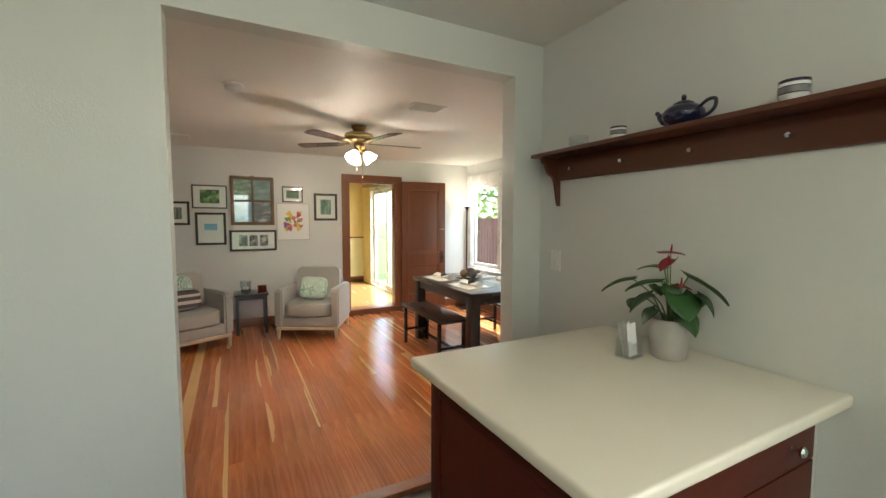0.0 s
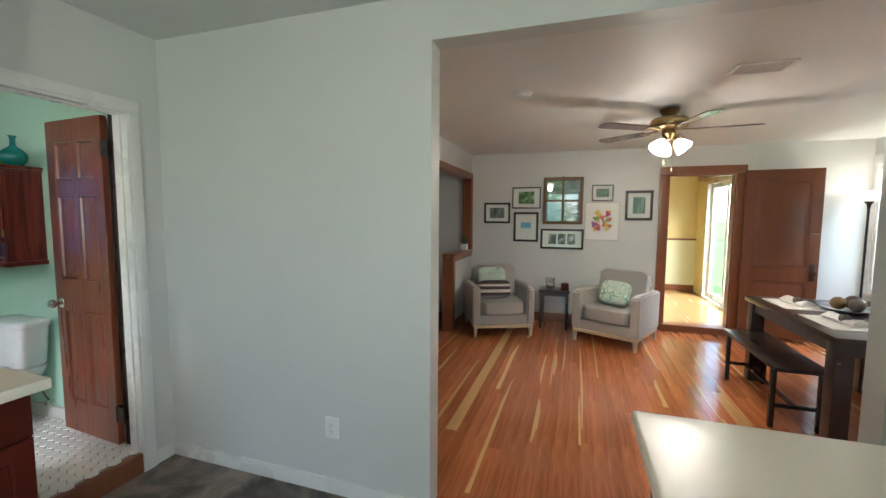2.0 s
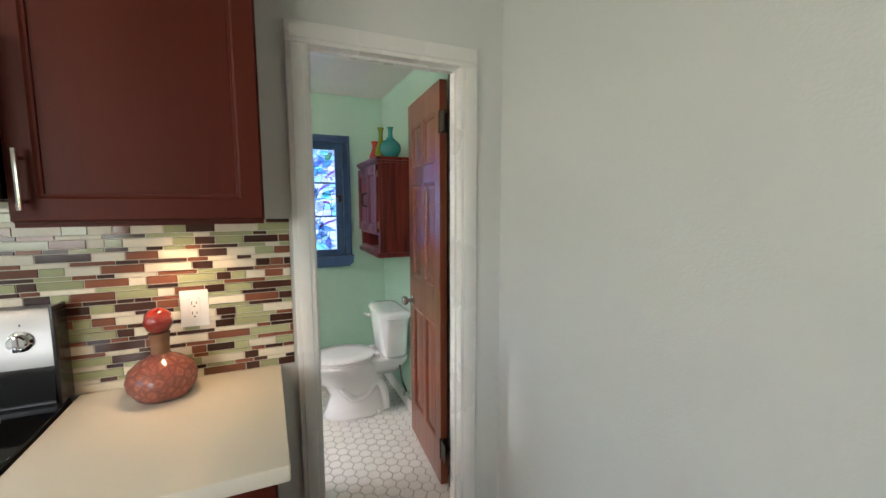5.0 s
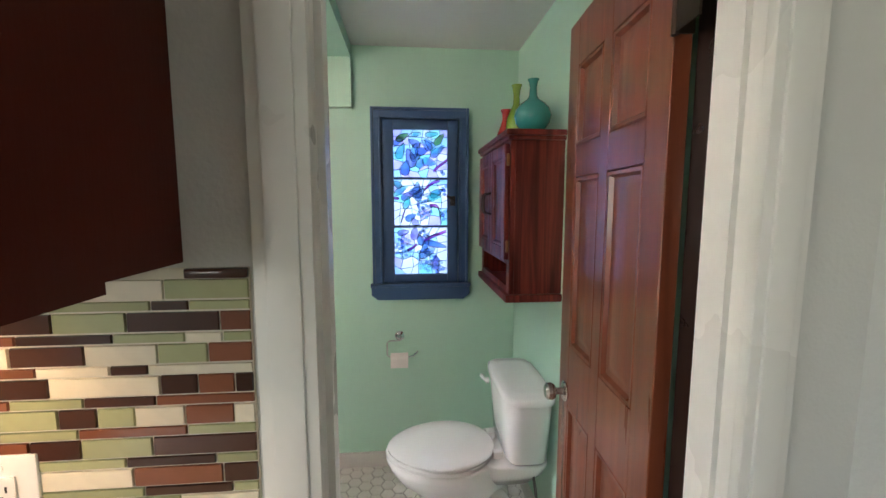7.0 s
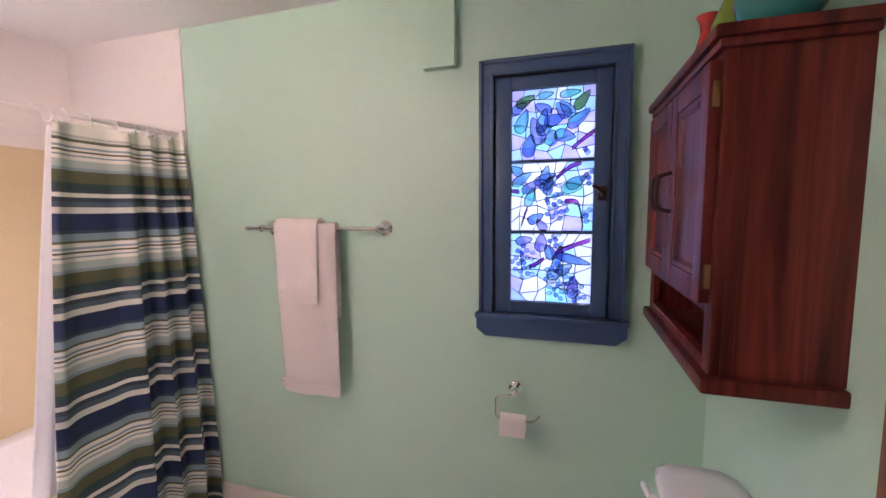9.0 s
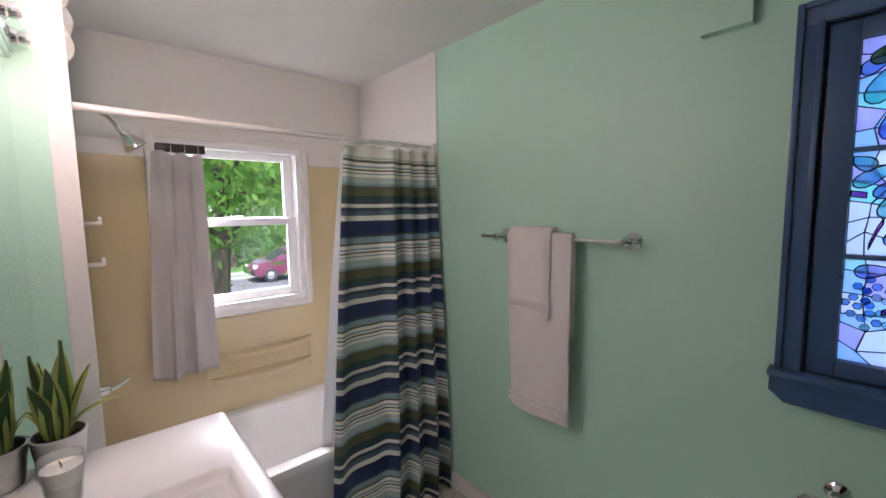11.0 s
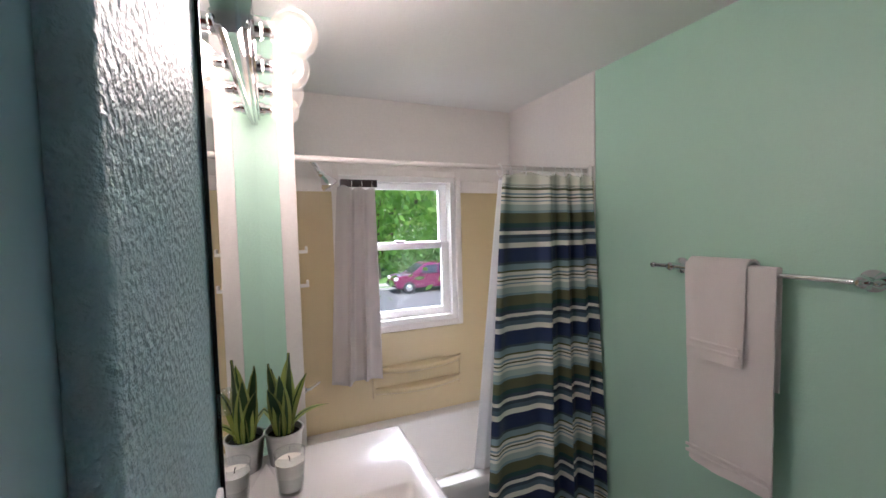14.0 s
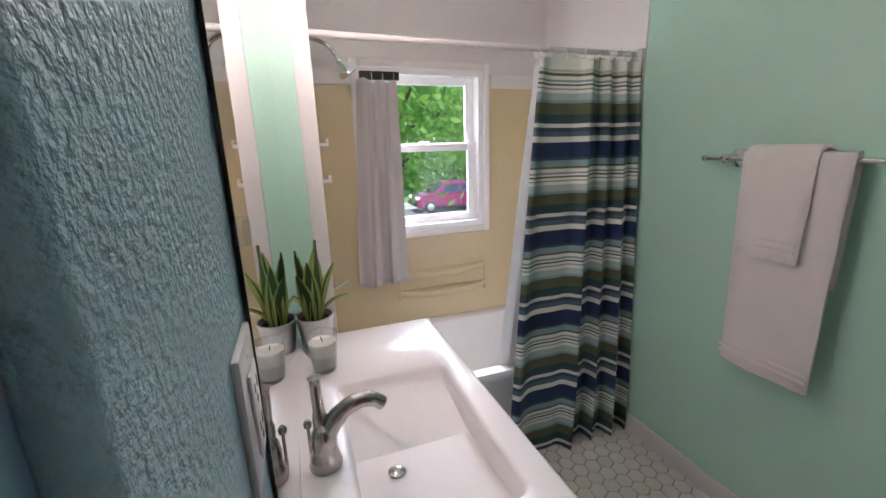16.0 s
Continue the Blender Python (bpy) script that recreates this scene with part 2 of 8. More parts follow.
T_SAGE = pmat("sage_glass_tile", (0.33, 0.345, 0.19), 0.08, var=0.04, scale=20, rand=0.12, coat=0.2, spec=0.35)
T_BROWN = pmat("brown_glass_tile", (0.050, 0.021, 0.014), 0.12, var=0.08, scale=20, rand=0.30, coat=0.2, spec=0.35)
T_RUST = pmat("rust_glass_tile", (0.19, 0.07, 0.038), 0.08, var=0.08, scale=20, rand=0.25, coat=0.2, spec=0.35)
VINYL = pmat("slate_vinyl_floor", (0.135, 0.112, 0.092), 0.4, var=0.45, scale=5, fine=0.25, fscale=22, bump=0.08, bscale=25)
FIR_A = pmat("fir_floor_plank", (0.37, 0.108, 0.036), 0.17, var=0.22, scale=5, fine=0.12, fscale=40, stretch=(4, 0.35, 4), rand=0.13, coat=0.35)
FIR_B = pmat("pale_fir_plank", (0.68, 0.38, 0.15), 0.2, var=0.15, scale=5, fine=0.1, fscale=40, stretch=(4, 0.35, 4), rand=0.12, coat=0.35)
SUNFL = pmat("honey_floor", (0.50, 0.30, 0.12), 0.25, var=0.15, scale=4, stretch=(4, 0.4, 1), coat=0.3)
YELLOW = pmat("yellow_wall_paint", (0.74, 0.60, 0.26), 0.55, var=0.03)
PALEY = pmat("pale_wainscot_paint", (0.70, 0.70, 0.46), 0.5, var=0.03)
HALLW = pmat("pale_blue_white_paint", (0.66, 0.68, 0.74), 0.55, var=0.03)


def two_tone(m, lo, hi, scale, a=0.40, b=0.62, detail=6.0, stretch=(1, 1, 1)):
    """Let the base colour wander between two tones in patches."""
    N, L = m.node_tree.nodes, m.node_tree.links
    tc = next(n for n in N if n.bl_idname == "ShaderNodeTexCoord")
    mp = N.new("ShaderNodeMapping")
    mp.inputs["Scale"].default_value = stretch
    L.new(tc.outputs["Object"], mp.inputs[0])
    nz = N.new("ShaderNodeTexNoise")
    nz.inputs["Scale"].default_value, nz.inputs["Detail"].default_value, nz.inputs["Distortion"].default_value = scale, detail, 0.8
    L.new(mp.outputs[0], nz.inputs["Vector"])
    cr = N.new("ShaderNodeValToRGB")
    e = cr.color_ramp.elements
    e[0].position, e[0].color, e[1].position, e[1].color = a, rgb(lo), b, rgb(hi)
    L.new(nz.outputs["Fac"], cr.inputs[0])
    sc = next(n for n in N if n.bl_idname == "ShaderNodeVectorMath")
    L.new(cr.outputs[0], sc.inputs[0])


two_tone(VINYL, (0.055, 0.047, 0.040), (0.23, 0.19, 0.15), 4.5)
two_tone(FIR_A, (0.32, 0.085, 0.026), (0.60, 0.215, 0.07), 3.0, 0.3, 0.72, 4.0, (5, 0.35, 1))
two_tone(OAK, (0.065, 0.011, 0.008), (0.19, 0.034, 0.024), 7.0, 0.35, 0.65, 5.0, (5, 5, 0.25))
two_tone(DOORW, (0.14, 0.033, 0.014), (0.225, 0.060, 0.025), 4.0, 0.3, 0.7, 5.0, (6, 6, 0.3))

# ---- building helpers ----


def box(bm, x0, x1, y0, y1, z0, z1, b=0.0, seg=2):
    v = [bm.verts.new((x, y, z)) for z in (z0, z1) for y in (y0, y1) for x in (x0, x1)]
    f = [bm.faces.new([v[i] for i in q]) for q in ((0, 2, 3, 1), (4, 5, 7, 6), (0, 1, 5, 4), (2, 6, 7, 3), (0, 4, 6, 2), (1, 3, 7, 5))]
    if b:
        bmesh.ops.bevel(bm, geom=list({e for q in f for e in q.edges}), offset=b, segments=seg, affect="EDGES", profile=0.6)
    return bm


def loft(bm, rings, cap0=True, cap1=True, closed=True):
    rows = [[bm.verts.new(p) for p in r] for r in rings]
    n = len(rows[0])
    for a, c in zip(rows, rows[1:]):
        for i in range(n if closed else n - 1):
            j = (i + 1) % n
            bm.faces.new((a[i], a[j], c[j], c[i]))
    if cap0:
        bm.faces.new(rows[0][::-1])
    if cap1:
        bm.faces.new(rows[-1])
    return bm


def lathe(bm, prof, c=(0, 0, 0), seg=24, axis="z", cap0=True, cap1=True):
    def p(r, h, a):
        u, v = r * math.cos(a), r * math.sin(a)
        q = {"z": (u, v, h), "x": (h, u, v), "y": (v, h, u)}[axis]
        return (c[0] + q[0], c[1] + q[1], c[2] + q[2])
    return loft(bm, [[p(max(r, 1e-4), h, 2 * math.pi * i / seg) for i in range(seg)] for r, h in prof], cap0, cap1)


def tube(bm, pts, r, seg=10):
    pts = [Vector(p) for p in pts]
    rs = r if isinstance(r, (list, tuple)) else [r] * len(pts)
    rings, side = [], None
    for i, p in enumerate(pts):
        d = (pts[min(i + 1, len(pts) - 1)] - pts[max(i - 1, 0)]).normalized()
        if side is None:
            side = d.orthogonal().normalized()
        side = (side - d * side.dot(d)).normalized()
        up = d.cross(side)
        rings.append([p + rs[i] * (math.cos(2 * math.pi * k / seg) * side + math.sin(2 * math.pi * k / seg) * up) for k in range(seg)])
    return loft(bm, rings)


def curve_pts(pts, n=6):
    """A smooth line through the points."""
    pts = [Vector(p) for p in pts]
    out = []
    for i in range(len(pts) - 1):
        p0, p1, p2, p3 = pts[max(i - 1, 0)], pts[i], pts[i + 1], pts[min(i + 2, len(pts) - 1)]
        for k in range(n):
            t = k / n
            out.append(0.5 * (2 * p1 + (p2 - p0) * t + (2 * p0 - 5 * p1 + 4 * p2 - p3) * t * t + (3 * p1 - p0 - 3 * p2 + p3) * t ** 3))
    return out + [pts[-1]]


def prism(bm, poly, axis, a0, a1):
    def p(u, v, w):
        return {"x": (w, u, v), "y": (u, w, v), "z": (u, v, w)}[axis]
    return loft(bm, [[p(u, v, a) for u, v in poly] for a in (a0, a1)])


def link(name, bm, material, parent=None, label="", sharp=35):
    bmesh.ops.recalc_face_normals(bm, faces=bm.faces)
    me = bpy.data.meshes.new(name)
    bm.to_mesh(me)
    bm.free()
    for m in material if isinstance(material, (list, tuple)) else (material,):
        me.materials.append(m)
    me.shade_smooth()
    me.set_sharp_from_angle(angle=radians(sharp))
    ob = new(name, me)
    if parent:
        ob.parent = parent
    return tagged(ob, label)


def part(name, bm, material, parent, label="", sharp=35):
    return link(name, bm, material, parent, label, sharp)


def thing(name, at, rz=0, label="", category="", group=""):
    e = new(name)
    e.empty_display_size = 0.05
    e.location, e.rotation_euler = at, (0, 0, radians(rz))
    return tagged(e, label, category, group)


def NB():
    return bmesh.new()


def B(*a, **k):
    return box(bmesh.new(), *a, **k)


def structure(name, bm, material, label, category, sharp=35):
    return tagged(link(name, bm, material, sharp=sharp), label, category, kind="structure")


def boxes(rows):
    bm = NB()
    for r in rows:
        box(bm, *r)
    return bm


def piece_mesh(name, w, h, d, bev, material):
    """A bevelled slab in the y-z plane, facing +x."""
    a, c = w / 2, h / 2
    vs = [(0, -a, -c), (0, a, -c), (0, a, c), (0, -a, c), (d, -a + bev, -c + bev), (d, a - bev, -c + bev), (d, a - bev, c - bev), (d, -a + bev, c - bev)]
    fs = [(4, 5, 6, 7), (0, 1, 5, 4), (1, 2, 6, 5), (2, 3, 7, 6), (3, 0, 4, 7)]
    me = bpy.data.meshes.new(name)
    me.from_pydata(vs, [], fs)
    me.materials.append(material)
    return me


# ---- plan (metres) ----
KX, KY, SX = -1.95, 1.79, 1.70        # range wall, living-room wall, shelf wall of the kitchen
KC, LC, BC = 2.50, 2.385, 2.30        # ceilings: kitchen, living room, bathroom
KF = -0.025                           # kitchen floor, a little under the living room floor
LX0, LX1, LY0, LY1 = -1.06, 3.60, 1.91, 5.88
BX0, BX1, BN, BS, BF = -3.595, -2.087, 1.71, -1.16, 0.075
TOP = 2.75

# ---- large structure ----
structure("floor_kitchen", boxes([(-1.96, 1.75, -2.5, 1.80, -0.12, KF)]), VINYL, "mottled grey-brown slate-look vinyl kitchen floor", "floor")
structure("wall_kitchen_north", boxes([(KX - 0.15, -0.229, KY, LY0, -0.04, TOP), (-0.229, 1.492, KY, LY0, 2.292, TOP), (1.492, LX1 + 0.12, KY, LY0, -0.04, TOP)]), WALL, "smooth pale grey wall with a wide cased opening", "wall")
structure("wall_kitchen_east", boxes([(SX, SX + 0.12, -2.5, -1.85, -0.04, TOP), (SX, SX + 0.12, -0.55, KY, -0.04, TOP), (SX, SX + 0.12, -1.85, -0.55, -0.04, 1.05), (SX, SX + 0.12, -1.85, -0.55, 2.05, TOP)]), WALL, "pale grey kitchen wall behind the long shelf", "wall")
structure("wall_kitchen_south", boxes([(-2.1, -1.05, -2.62, -2.5, 0, TOP), (0.45, 1.82, -2.62, -2.5, 0, TOP), (-1.05, 0.45, -2.62, -2.5, 2.25, TOP), (-1.05, 0.45, -2.62, -2.5, 0, 0.35)]), WALL, "pale grey kitchen wall", "wall")
structure("ceiling_kitchen", boxes([(-2.0, 1.82, -2.62, KY, KC, KC + 0.1)]), CEIL, "matt off-white kitchen ceiling", "ceiling")
# partition between kitchen and bathroom, with the door opening
structure("wall_partition", boxes([(-2.02, KX, -2.5, 0.955, -0.04, TOP), (-2.02, KX, 1.632, KY, -0.04, TOP), (-2.02, KX, 0.955, 1.632, 2.06, TOP)]), WALL, "pale grey kitchen side of the bathroom partition", "wall")
bm = boxes([(BX1, -2.02, -0.42, 0.894, -0.1, TOP), (BX1, -2.02, 1.62, BN, -0.1, TOP), (BX1, -2.02, 0.955, 1.62, 2.06, TOP)])
tube(bm, [(BX1 + 0.010, 0.894, -0.1), (BX1 + 0.010, 0.894, TOP)], 0.010, 16)
structure("wall_bath_return", boxes([(BX1 + 0.016, -2.02, 0.894, 0.960, -0.1, TOP)]), SMOOTHB, "smooth blue-green return of the wall at the doorway", "wall")
structure("wall_bath_east", bm, KNOCK, "knockdown-textured glossy blue-green wall beside the mirror", "wall")
structure("wall_bath_west", boxes([(BX0 - 0.14, BX0, -0.42, 1.0, -0.1, TOP), (BX0 - 0.14, BX0, 1.40, BN + 0.1, -0.1, TOP), (BX0 - 0.14, BX0, 1.0, 1.40, -0.1, 1.09), (BX0 - 0.14, BX0, 1.0, 1.40, 1.955, TOP)]), MINT, "mint green bathroom wall", "wall")
structure("wall_bath_north", boxes([(BX0, -2.02, BN, BN + 0.1, -0.1, TOP)]), MINT, "mint green wall behind the toilet", "wall")
structure("wall_tub_side", boxes([(BX0 - 0.14, BX0 + 0.006, BS - 0.14, -0.42, -0.1, TOP)]), BWHITE, "white painted end wall over the tub", "wall")
structure("wall_tub_back", boxes([(BX0, -3.19, BS - 0.14, BS, -0.1, TOP), (-2.498, -1.95, BS - 0.14, BS, -0.1, TOP), (-3.19, -2.498, BS - 0.14, BS, -0.1, 1.02), (-3.19, -2.498, BS - 0.14, BS, 1.875, TOP)]), BWHITE, "white painted wall over the tub with a window", "wall")
structure("wall_plumbing", boxes([(-2.215, -2.02, BS, -0.425, -0.1, TOP)]), MINT, "mint return of the shower plumbing wall", "wall")
structure("ceiling_bath", boxes([(BX0 - 0.1, -2.0, BS - 0.1, BN + 0.1, BC, BC + 0.1)]), CEIL, "off-white bathroom ceiling", "ceiling")
bm = boxes([(BX0, BX1, 0.742, 0.862, 2.232, BC + 0.01), (BX0, BX0 + 0.035, 0.742, 0.862, 1.995, 2.232)])
structure("trim_ceiling_beam", bm, MINT, "mint boxed ceiling beam ending in a short drop on the wall", "beam")
structure("floor_bath", boxes([(BX0 - 0.05, -2.02, BS - 0.05, BN, -0.1, BF - 0.003)]), HEXG, "white hexagon tile bathroom floor", "floor")
# living room and beyond
structure("floor_living", boxes([(-3.0, LX1 + 0.1, 1.80, 6.0, -0.12, -0.004)]), pmat("dark_floor_joint", (0.19, 0.055, 0.02), 0.3), "polished red fir plank floor with pale streaks", "floor")
structure("ceiling_living", boxes([(-3.0, LX1 + 0.1, LY0, 6.0, LC, LC + 0.1)]), CEIL, "off-white living room ceiling", "ceiling")
structure("wall_living_north", boxes([(-3.0, 1.54, LY1, 6.0, 0, TOP), (2.29, LX1 + 0.12, LY1, 6.0, 0, TOP), (1.54, 2.29, LY1, 6.0, 2.035, TOP), (1.54, 2.29, LY1, 6.0, -0.1, 0.07)]), WALL, "pale grey gallery wall with a doorway", "wall")
structure("wall_living_west", boxes([(LX0 - 0.12, LX0, LY0, 3.7, 0, TOP), (LX0 - 0.12, LX0, 3.7, LY1, 2.06, TOP), (LX0 - 0.12, LX0, 4.92, LY1, 0, 0.965), (LX0 - 0.12, LX0, 5.83, LY1, 0.965, 2.06)]), WALL, "pale grey wall with a half-height pass-through", "wall")
structure("wall_living_east", boxes([(LX1, LX1 + 0.12, LY0, 3.2, 0, TOP), (LX1, LX1 + 0.12, 5.78, LY1, 0, TOP), (LX1, LX1 + 0.12, 3.2, 5.78, 0, 0.66), (LX1, LX1 + 0.12, 3.2, 5.78, 2.08, TOP)]), WALL, "pale wall around the wide living room window", "wall")
structure("wall_hall", boxes([(-2.6, -2.48, 1.90, 6.0, 0, TOP)]), HALLW, "pale bluish white hall wall", "wall")
structure("floor_sunroom", boxes([(0.6, 2.75, 5.95, 9.0, -0.05, 0.088)]), SUNFL, "honey-coloured wooden sunroom floor", "floor")
structure("wall_sunroom_north", boxes([(0.6, 2.7, 8.7, 8.8, 0, 2.6)]), YELLOW, "warm yellow sunroom wall", "wall")
structure("wall_sunroom_west", boxes([(0.6, 0.7, 6.0, 8.7, 0, 2.6)]), YELLOW, "warm yellow sunroom side wall", "wall")
structure("wall_sunroom_east", boxes([(2.58, 2.68, 8.15, 8.8, 0, 2.6), (2.58, 2.68, 6.0, 6.12, 0, 2.6), (2.58, 2.68, 6.12, 8.15, 2.12, 2.6)]), YELLOW, "yellow sunroom wall around the sliding door", "wall")
structure("ceiling_sunroom", boxes([(0.6, 2.75, 6.0, 8.8, 2.45, 2.55)]), CEIL, "white sunroom ceiling", "ceiling")
structure("roof_shell", boxes([(-3.9, 3.9, -2.8, 9.0, TOP, TOP + 0.1)]), BLACKP, "flat dark roof deck over the house", "roof")

# baseboards and casings
structure("baseboard_kitchen", boxes([(KX, -0.224, KY - 0.014, KY, KF, 0.058, 0.004), (KX, KX + 0.014, 1.662, KY - 0.014, KF, 0.058, 0.004)]), TRIM, "white painted kitchen baseboard", "baseboard")
structure("baseboard_bath", boxes([(BX0, BX0 + 0.014, -0.42, BN, BF, BF + 0.085, 0.004), (BX0 + 0.014, -2.10, BN - 0.014, BN, BF, BF + 0.085, 0.004)]), BWHITE, "white bathroom baseboard", "baseboard")
structure("baseboard_living", boxes([(LX0 + 0.016, 1.44, LY1 - 0.016, LY1, 0, 0.12, 0.004), (2.425, LX1 - 0.016, LY1 - 0.016, LY1, 0, 0.12, 0.004), (LX1 - 0.016, LX1, LY0, LY1, 0, 0.12, 0.004), (LX0, LX0 + 0.016, 4.99, LY1, 0, 0.12, 0.004)]), FIRTRIM, "brown stained wooden baseboard", "baseboard")


def casing(name, x0, x1, y0, y1, zt, w, d, axis, material, label, z0=0.0, back=0.0):
    """Door casing proud of a wall. axis x: the wall's face is at x0 and looks to +x; axis y: face at y0, looks to -y."""
    bm = NB()
    if axis == "x":
        for a, c in ((y0 - w, y0), (y1, y1 + w)):
            box(bm, x0, x0 + d, a, c, z0, zt, 0.003)
            m = (a + c) / 2
            box(bm, x0 + d - 0.003, x0 + d + 0.005, m - w * 0.28, m + w * 0.28, z0 + 0.001, zt - 0.006, 0.003)
        box(bm, x0, x0 + d + 0.001, y0 - w, y1 + w, zt, zt + w, 0.003)
        box(bm, x0 + d - 0.003, x0 + d + 0.006, y0 - w + 0.012, y1 + w - 0.012, zt + w * 0.22, zt + w * 0.78, 0.003)
    else:
        for a, c in ((x0 - w, x0), (x1, x1 + w)):
            box(bm, a, c, y0 - d, y0, z0, zt, 0.004)
        box(bm, x0 - w, x1 + w, y0 - d - 0.001, y0, zt, zt + w, 0.004)
    return structure(name, bm, material, label, "door frame")


casing("trim_bath_door", KX, 0, 1.000, 1.587, 2.036, 0.073, 0.02, "x", TRIM, "white moulded bathroom door casing", KF)
structure("trim_bath_jamb", boxes([(-2.030, KX + 0.002, 0.955, 1.000, KF, 2.036), (-2.040, KX + 0.002, 1.587, 1.632, KF, 2.036), (-2.040, KX + 0.002, 0.955, 1.632, 2.036, 2.085),
                                   (-2.005, -1.972, 1.000, 1.010, 0.06, 2.036), (-2.005, -1.972, 1.577, 1.587, 0.06, 2.036), (-2.005, -1.972, 1.010, 1.577, 2.026, 2.036)]), TRIM, "white door jamb with a stop", "door frame")
# added dark strip: paints in the shaded gap between door and jamb
structure("trim_hinge_rabbet", boxes([(-2.112, -2.0405, 1.612, 1.632, 0.09, 2.06)]), DARKW, "dark strip standing in for the shade behind the door's hinge edge", "door frame")
structure("trim_threshold", B(-2.020, KX + 0.014, 1.0, 1.587, -0.04, 0.092, 0.010), FIRTRIM, "worn brown wooden threshold", "threshold")
structure("trim_opening_strip", B(-0.227, 1.490, 1.755, 1.835, -0.035, 0.007, 0.006), FIRTRIM, "brown wooden floor strip between vinyl and planks", "threshold")
casing("trim_living_door", 1.54, 2.29, LY1, 0, 2.035, 0.10, 0.022, "y", FIRTRIM, "brown stained fir door casing", 0.0)
structure("trim_living_jamb", boxes([(1.54, 1.56, LY1, 6.0, 0.07, 2.035), (2.27, 2.29, LY1, 6.0, 0.07, 2.035), (1.56, 2.27, LY1, 6.0, 2.015, 2.035)]), FIRTRIM, "brown stained door jamb", "door frame")
structure("trim_living_step", boxes([(1.50, 2.33, LY1 - 0.05, 6.02, 0.065, 0.092, 0.006), (1.54, 2.29, LY1 - 0.025, LY1 - 0.001, 0.0, 0.064)]), FIRTRIM, "brown wooden door sill step", "threshold")
structure("trim_pass_through", boxes([(LX0 - 0.135, LX0 + 0.03, 4.90, 5.83, 0.965, 1.0, 0.004), (LX0 - 0.12, LX0 + 0.012, 5.80, 5.829, 1.0, 2.03), (LX0 - 0.12, LX0 + 0.012, 3.7, 5.83, 2.03, 2.059),
                                      (LX0 - 0.001, LX0 + 0.02, 5.829, 5.879, 0.93, 2.11), (LX0 - 0.001, LX0 + 0.02, 3.65, 5.829, 2.059, 2.11), (LX0 - 0.001, LX0 + 0.02, 4.98, 5.829, 0.90, 0.964),
                                      (LX0 - 0.125, LX0 + 0.018, 4.89, 4.98, 0, 0.964)]), FIRTRIM, "brown fir trim of the pass-through", "trim")

# ---- windows and doors ----


def wall_window_living():
    w = thing("window_1", (LX1, 4.49, 0.66), 0, "wide white-framed living room window with three sashes", "window")
    w["kind"] = "structure"
    y0, y1, z0, z1 = 3.2 - 4.49, 5.78 - 4.49, 0.0, 1.42
    bm = boxes([(-0.012, 0.12, y0, y0 + 0.04, z0, z1), (-0.012, 0.12, y1 - 0.04, y1, z0, z1), (-0.012, 0.12, y0 + 0.04, y1 - 0.04, z1 - 0.05, z1), (-0.012, 0.12, y0 + 0.04, y1 - 0.04, z0, z0 + 0.03)])
    n = 3
    s = (y1 - y0 - 0.08) / n
    for i in range(1, n):
        box(bm, -0.006, 0.11, y0 + 0.04 + s * i - 0.045, y0 + 0.04 + s * i + 0.045, z0 + 0.03, z1 - 0.05)
    part("window_frame", bm, TRIM, w)
    part("sill", B(-0.05, 0.02, y0 - 0.04, y1 + 0.03, -0.03, 0.0, 0.005), TRIM, w)
    part("casing", boxes([(-0.02, -0.001, y1, y1 + 0.07, 0, z1, 0.004), (-0.02, -0.001, y0 - 0.07, y0, 0, z1, 0.004), (-0.022, -0.001, y0 - 0.07, y1 + 0.07, z1, z1 + 0.12, 0.004)]), TRIM, w)
    for i in range(n):
        a, c = y0 + 0.04 + s * i + 0.045, y0 + 0.04 + s * (i + 1) - 0.045
        sash = part("sash", boxes([(0.03, 0.07, a, a + 0.05, 0.03, z1 - 0.05, 0.004), (0.03, 0.07, c - 0.05, c, 0.03, z1 - 0.05, 0.004), (0.03, 0.07, a + 0.05, c - 0.05, 0.03, 0.09, 0.004), (0.03, 0.07, a + 0.05, c - 0.05, z1 - 0.11, z1 - 0.05, 0.004)]), TRIM, w)
        g = part("pane", B(0.047, 0.053, a + 0.04, c - 0.04, 0.08, z1 - 0.1), WGLASS, sash)
        g.visible_shadow = False


wall_window_living()


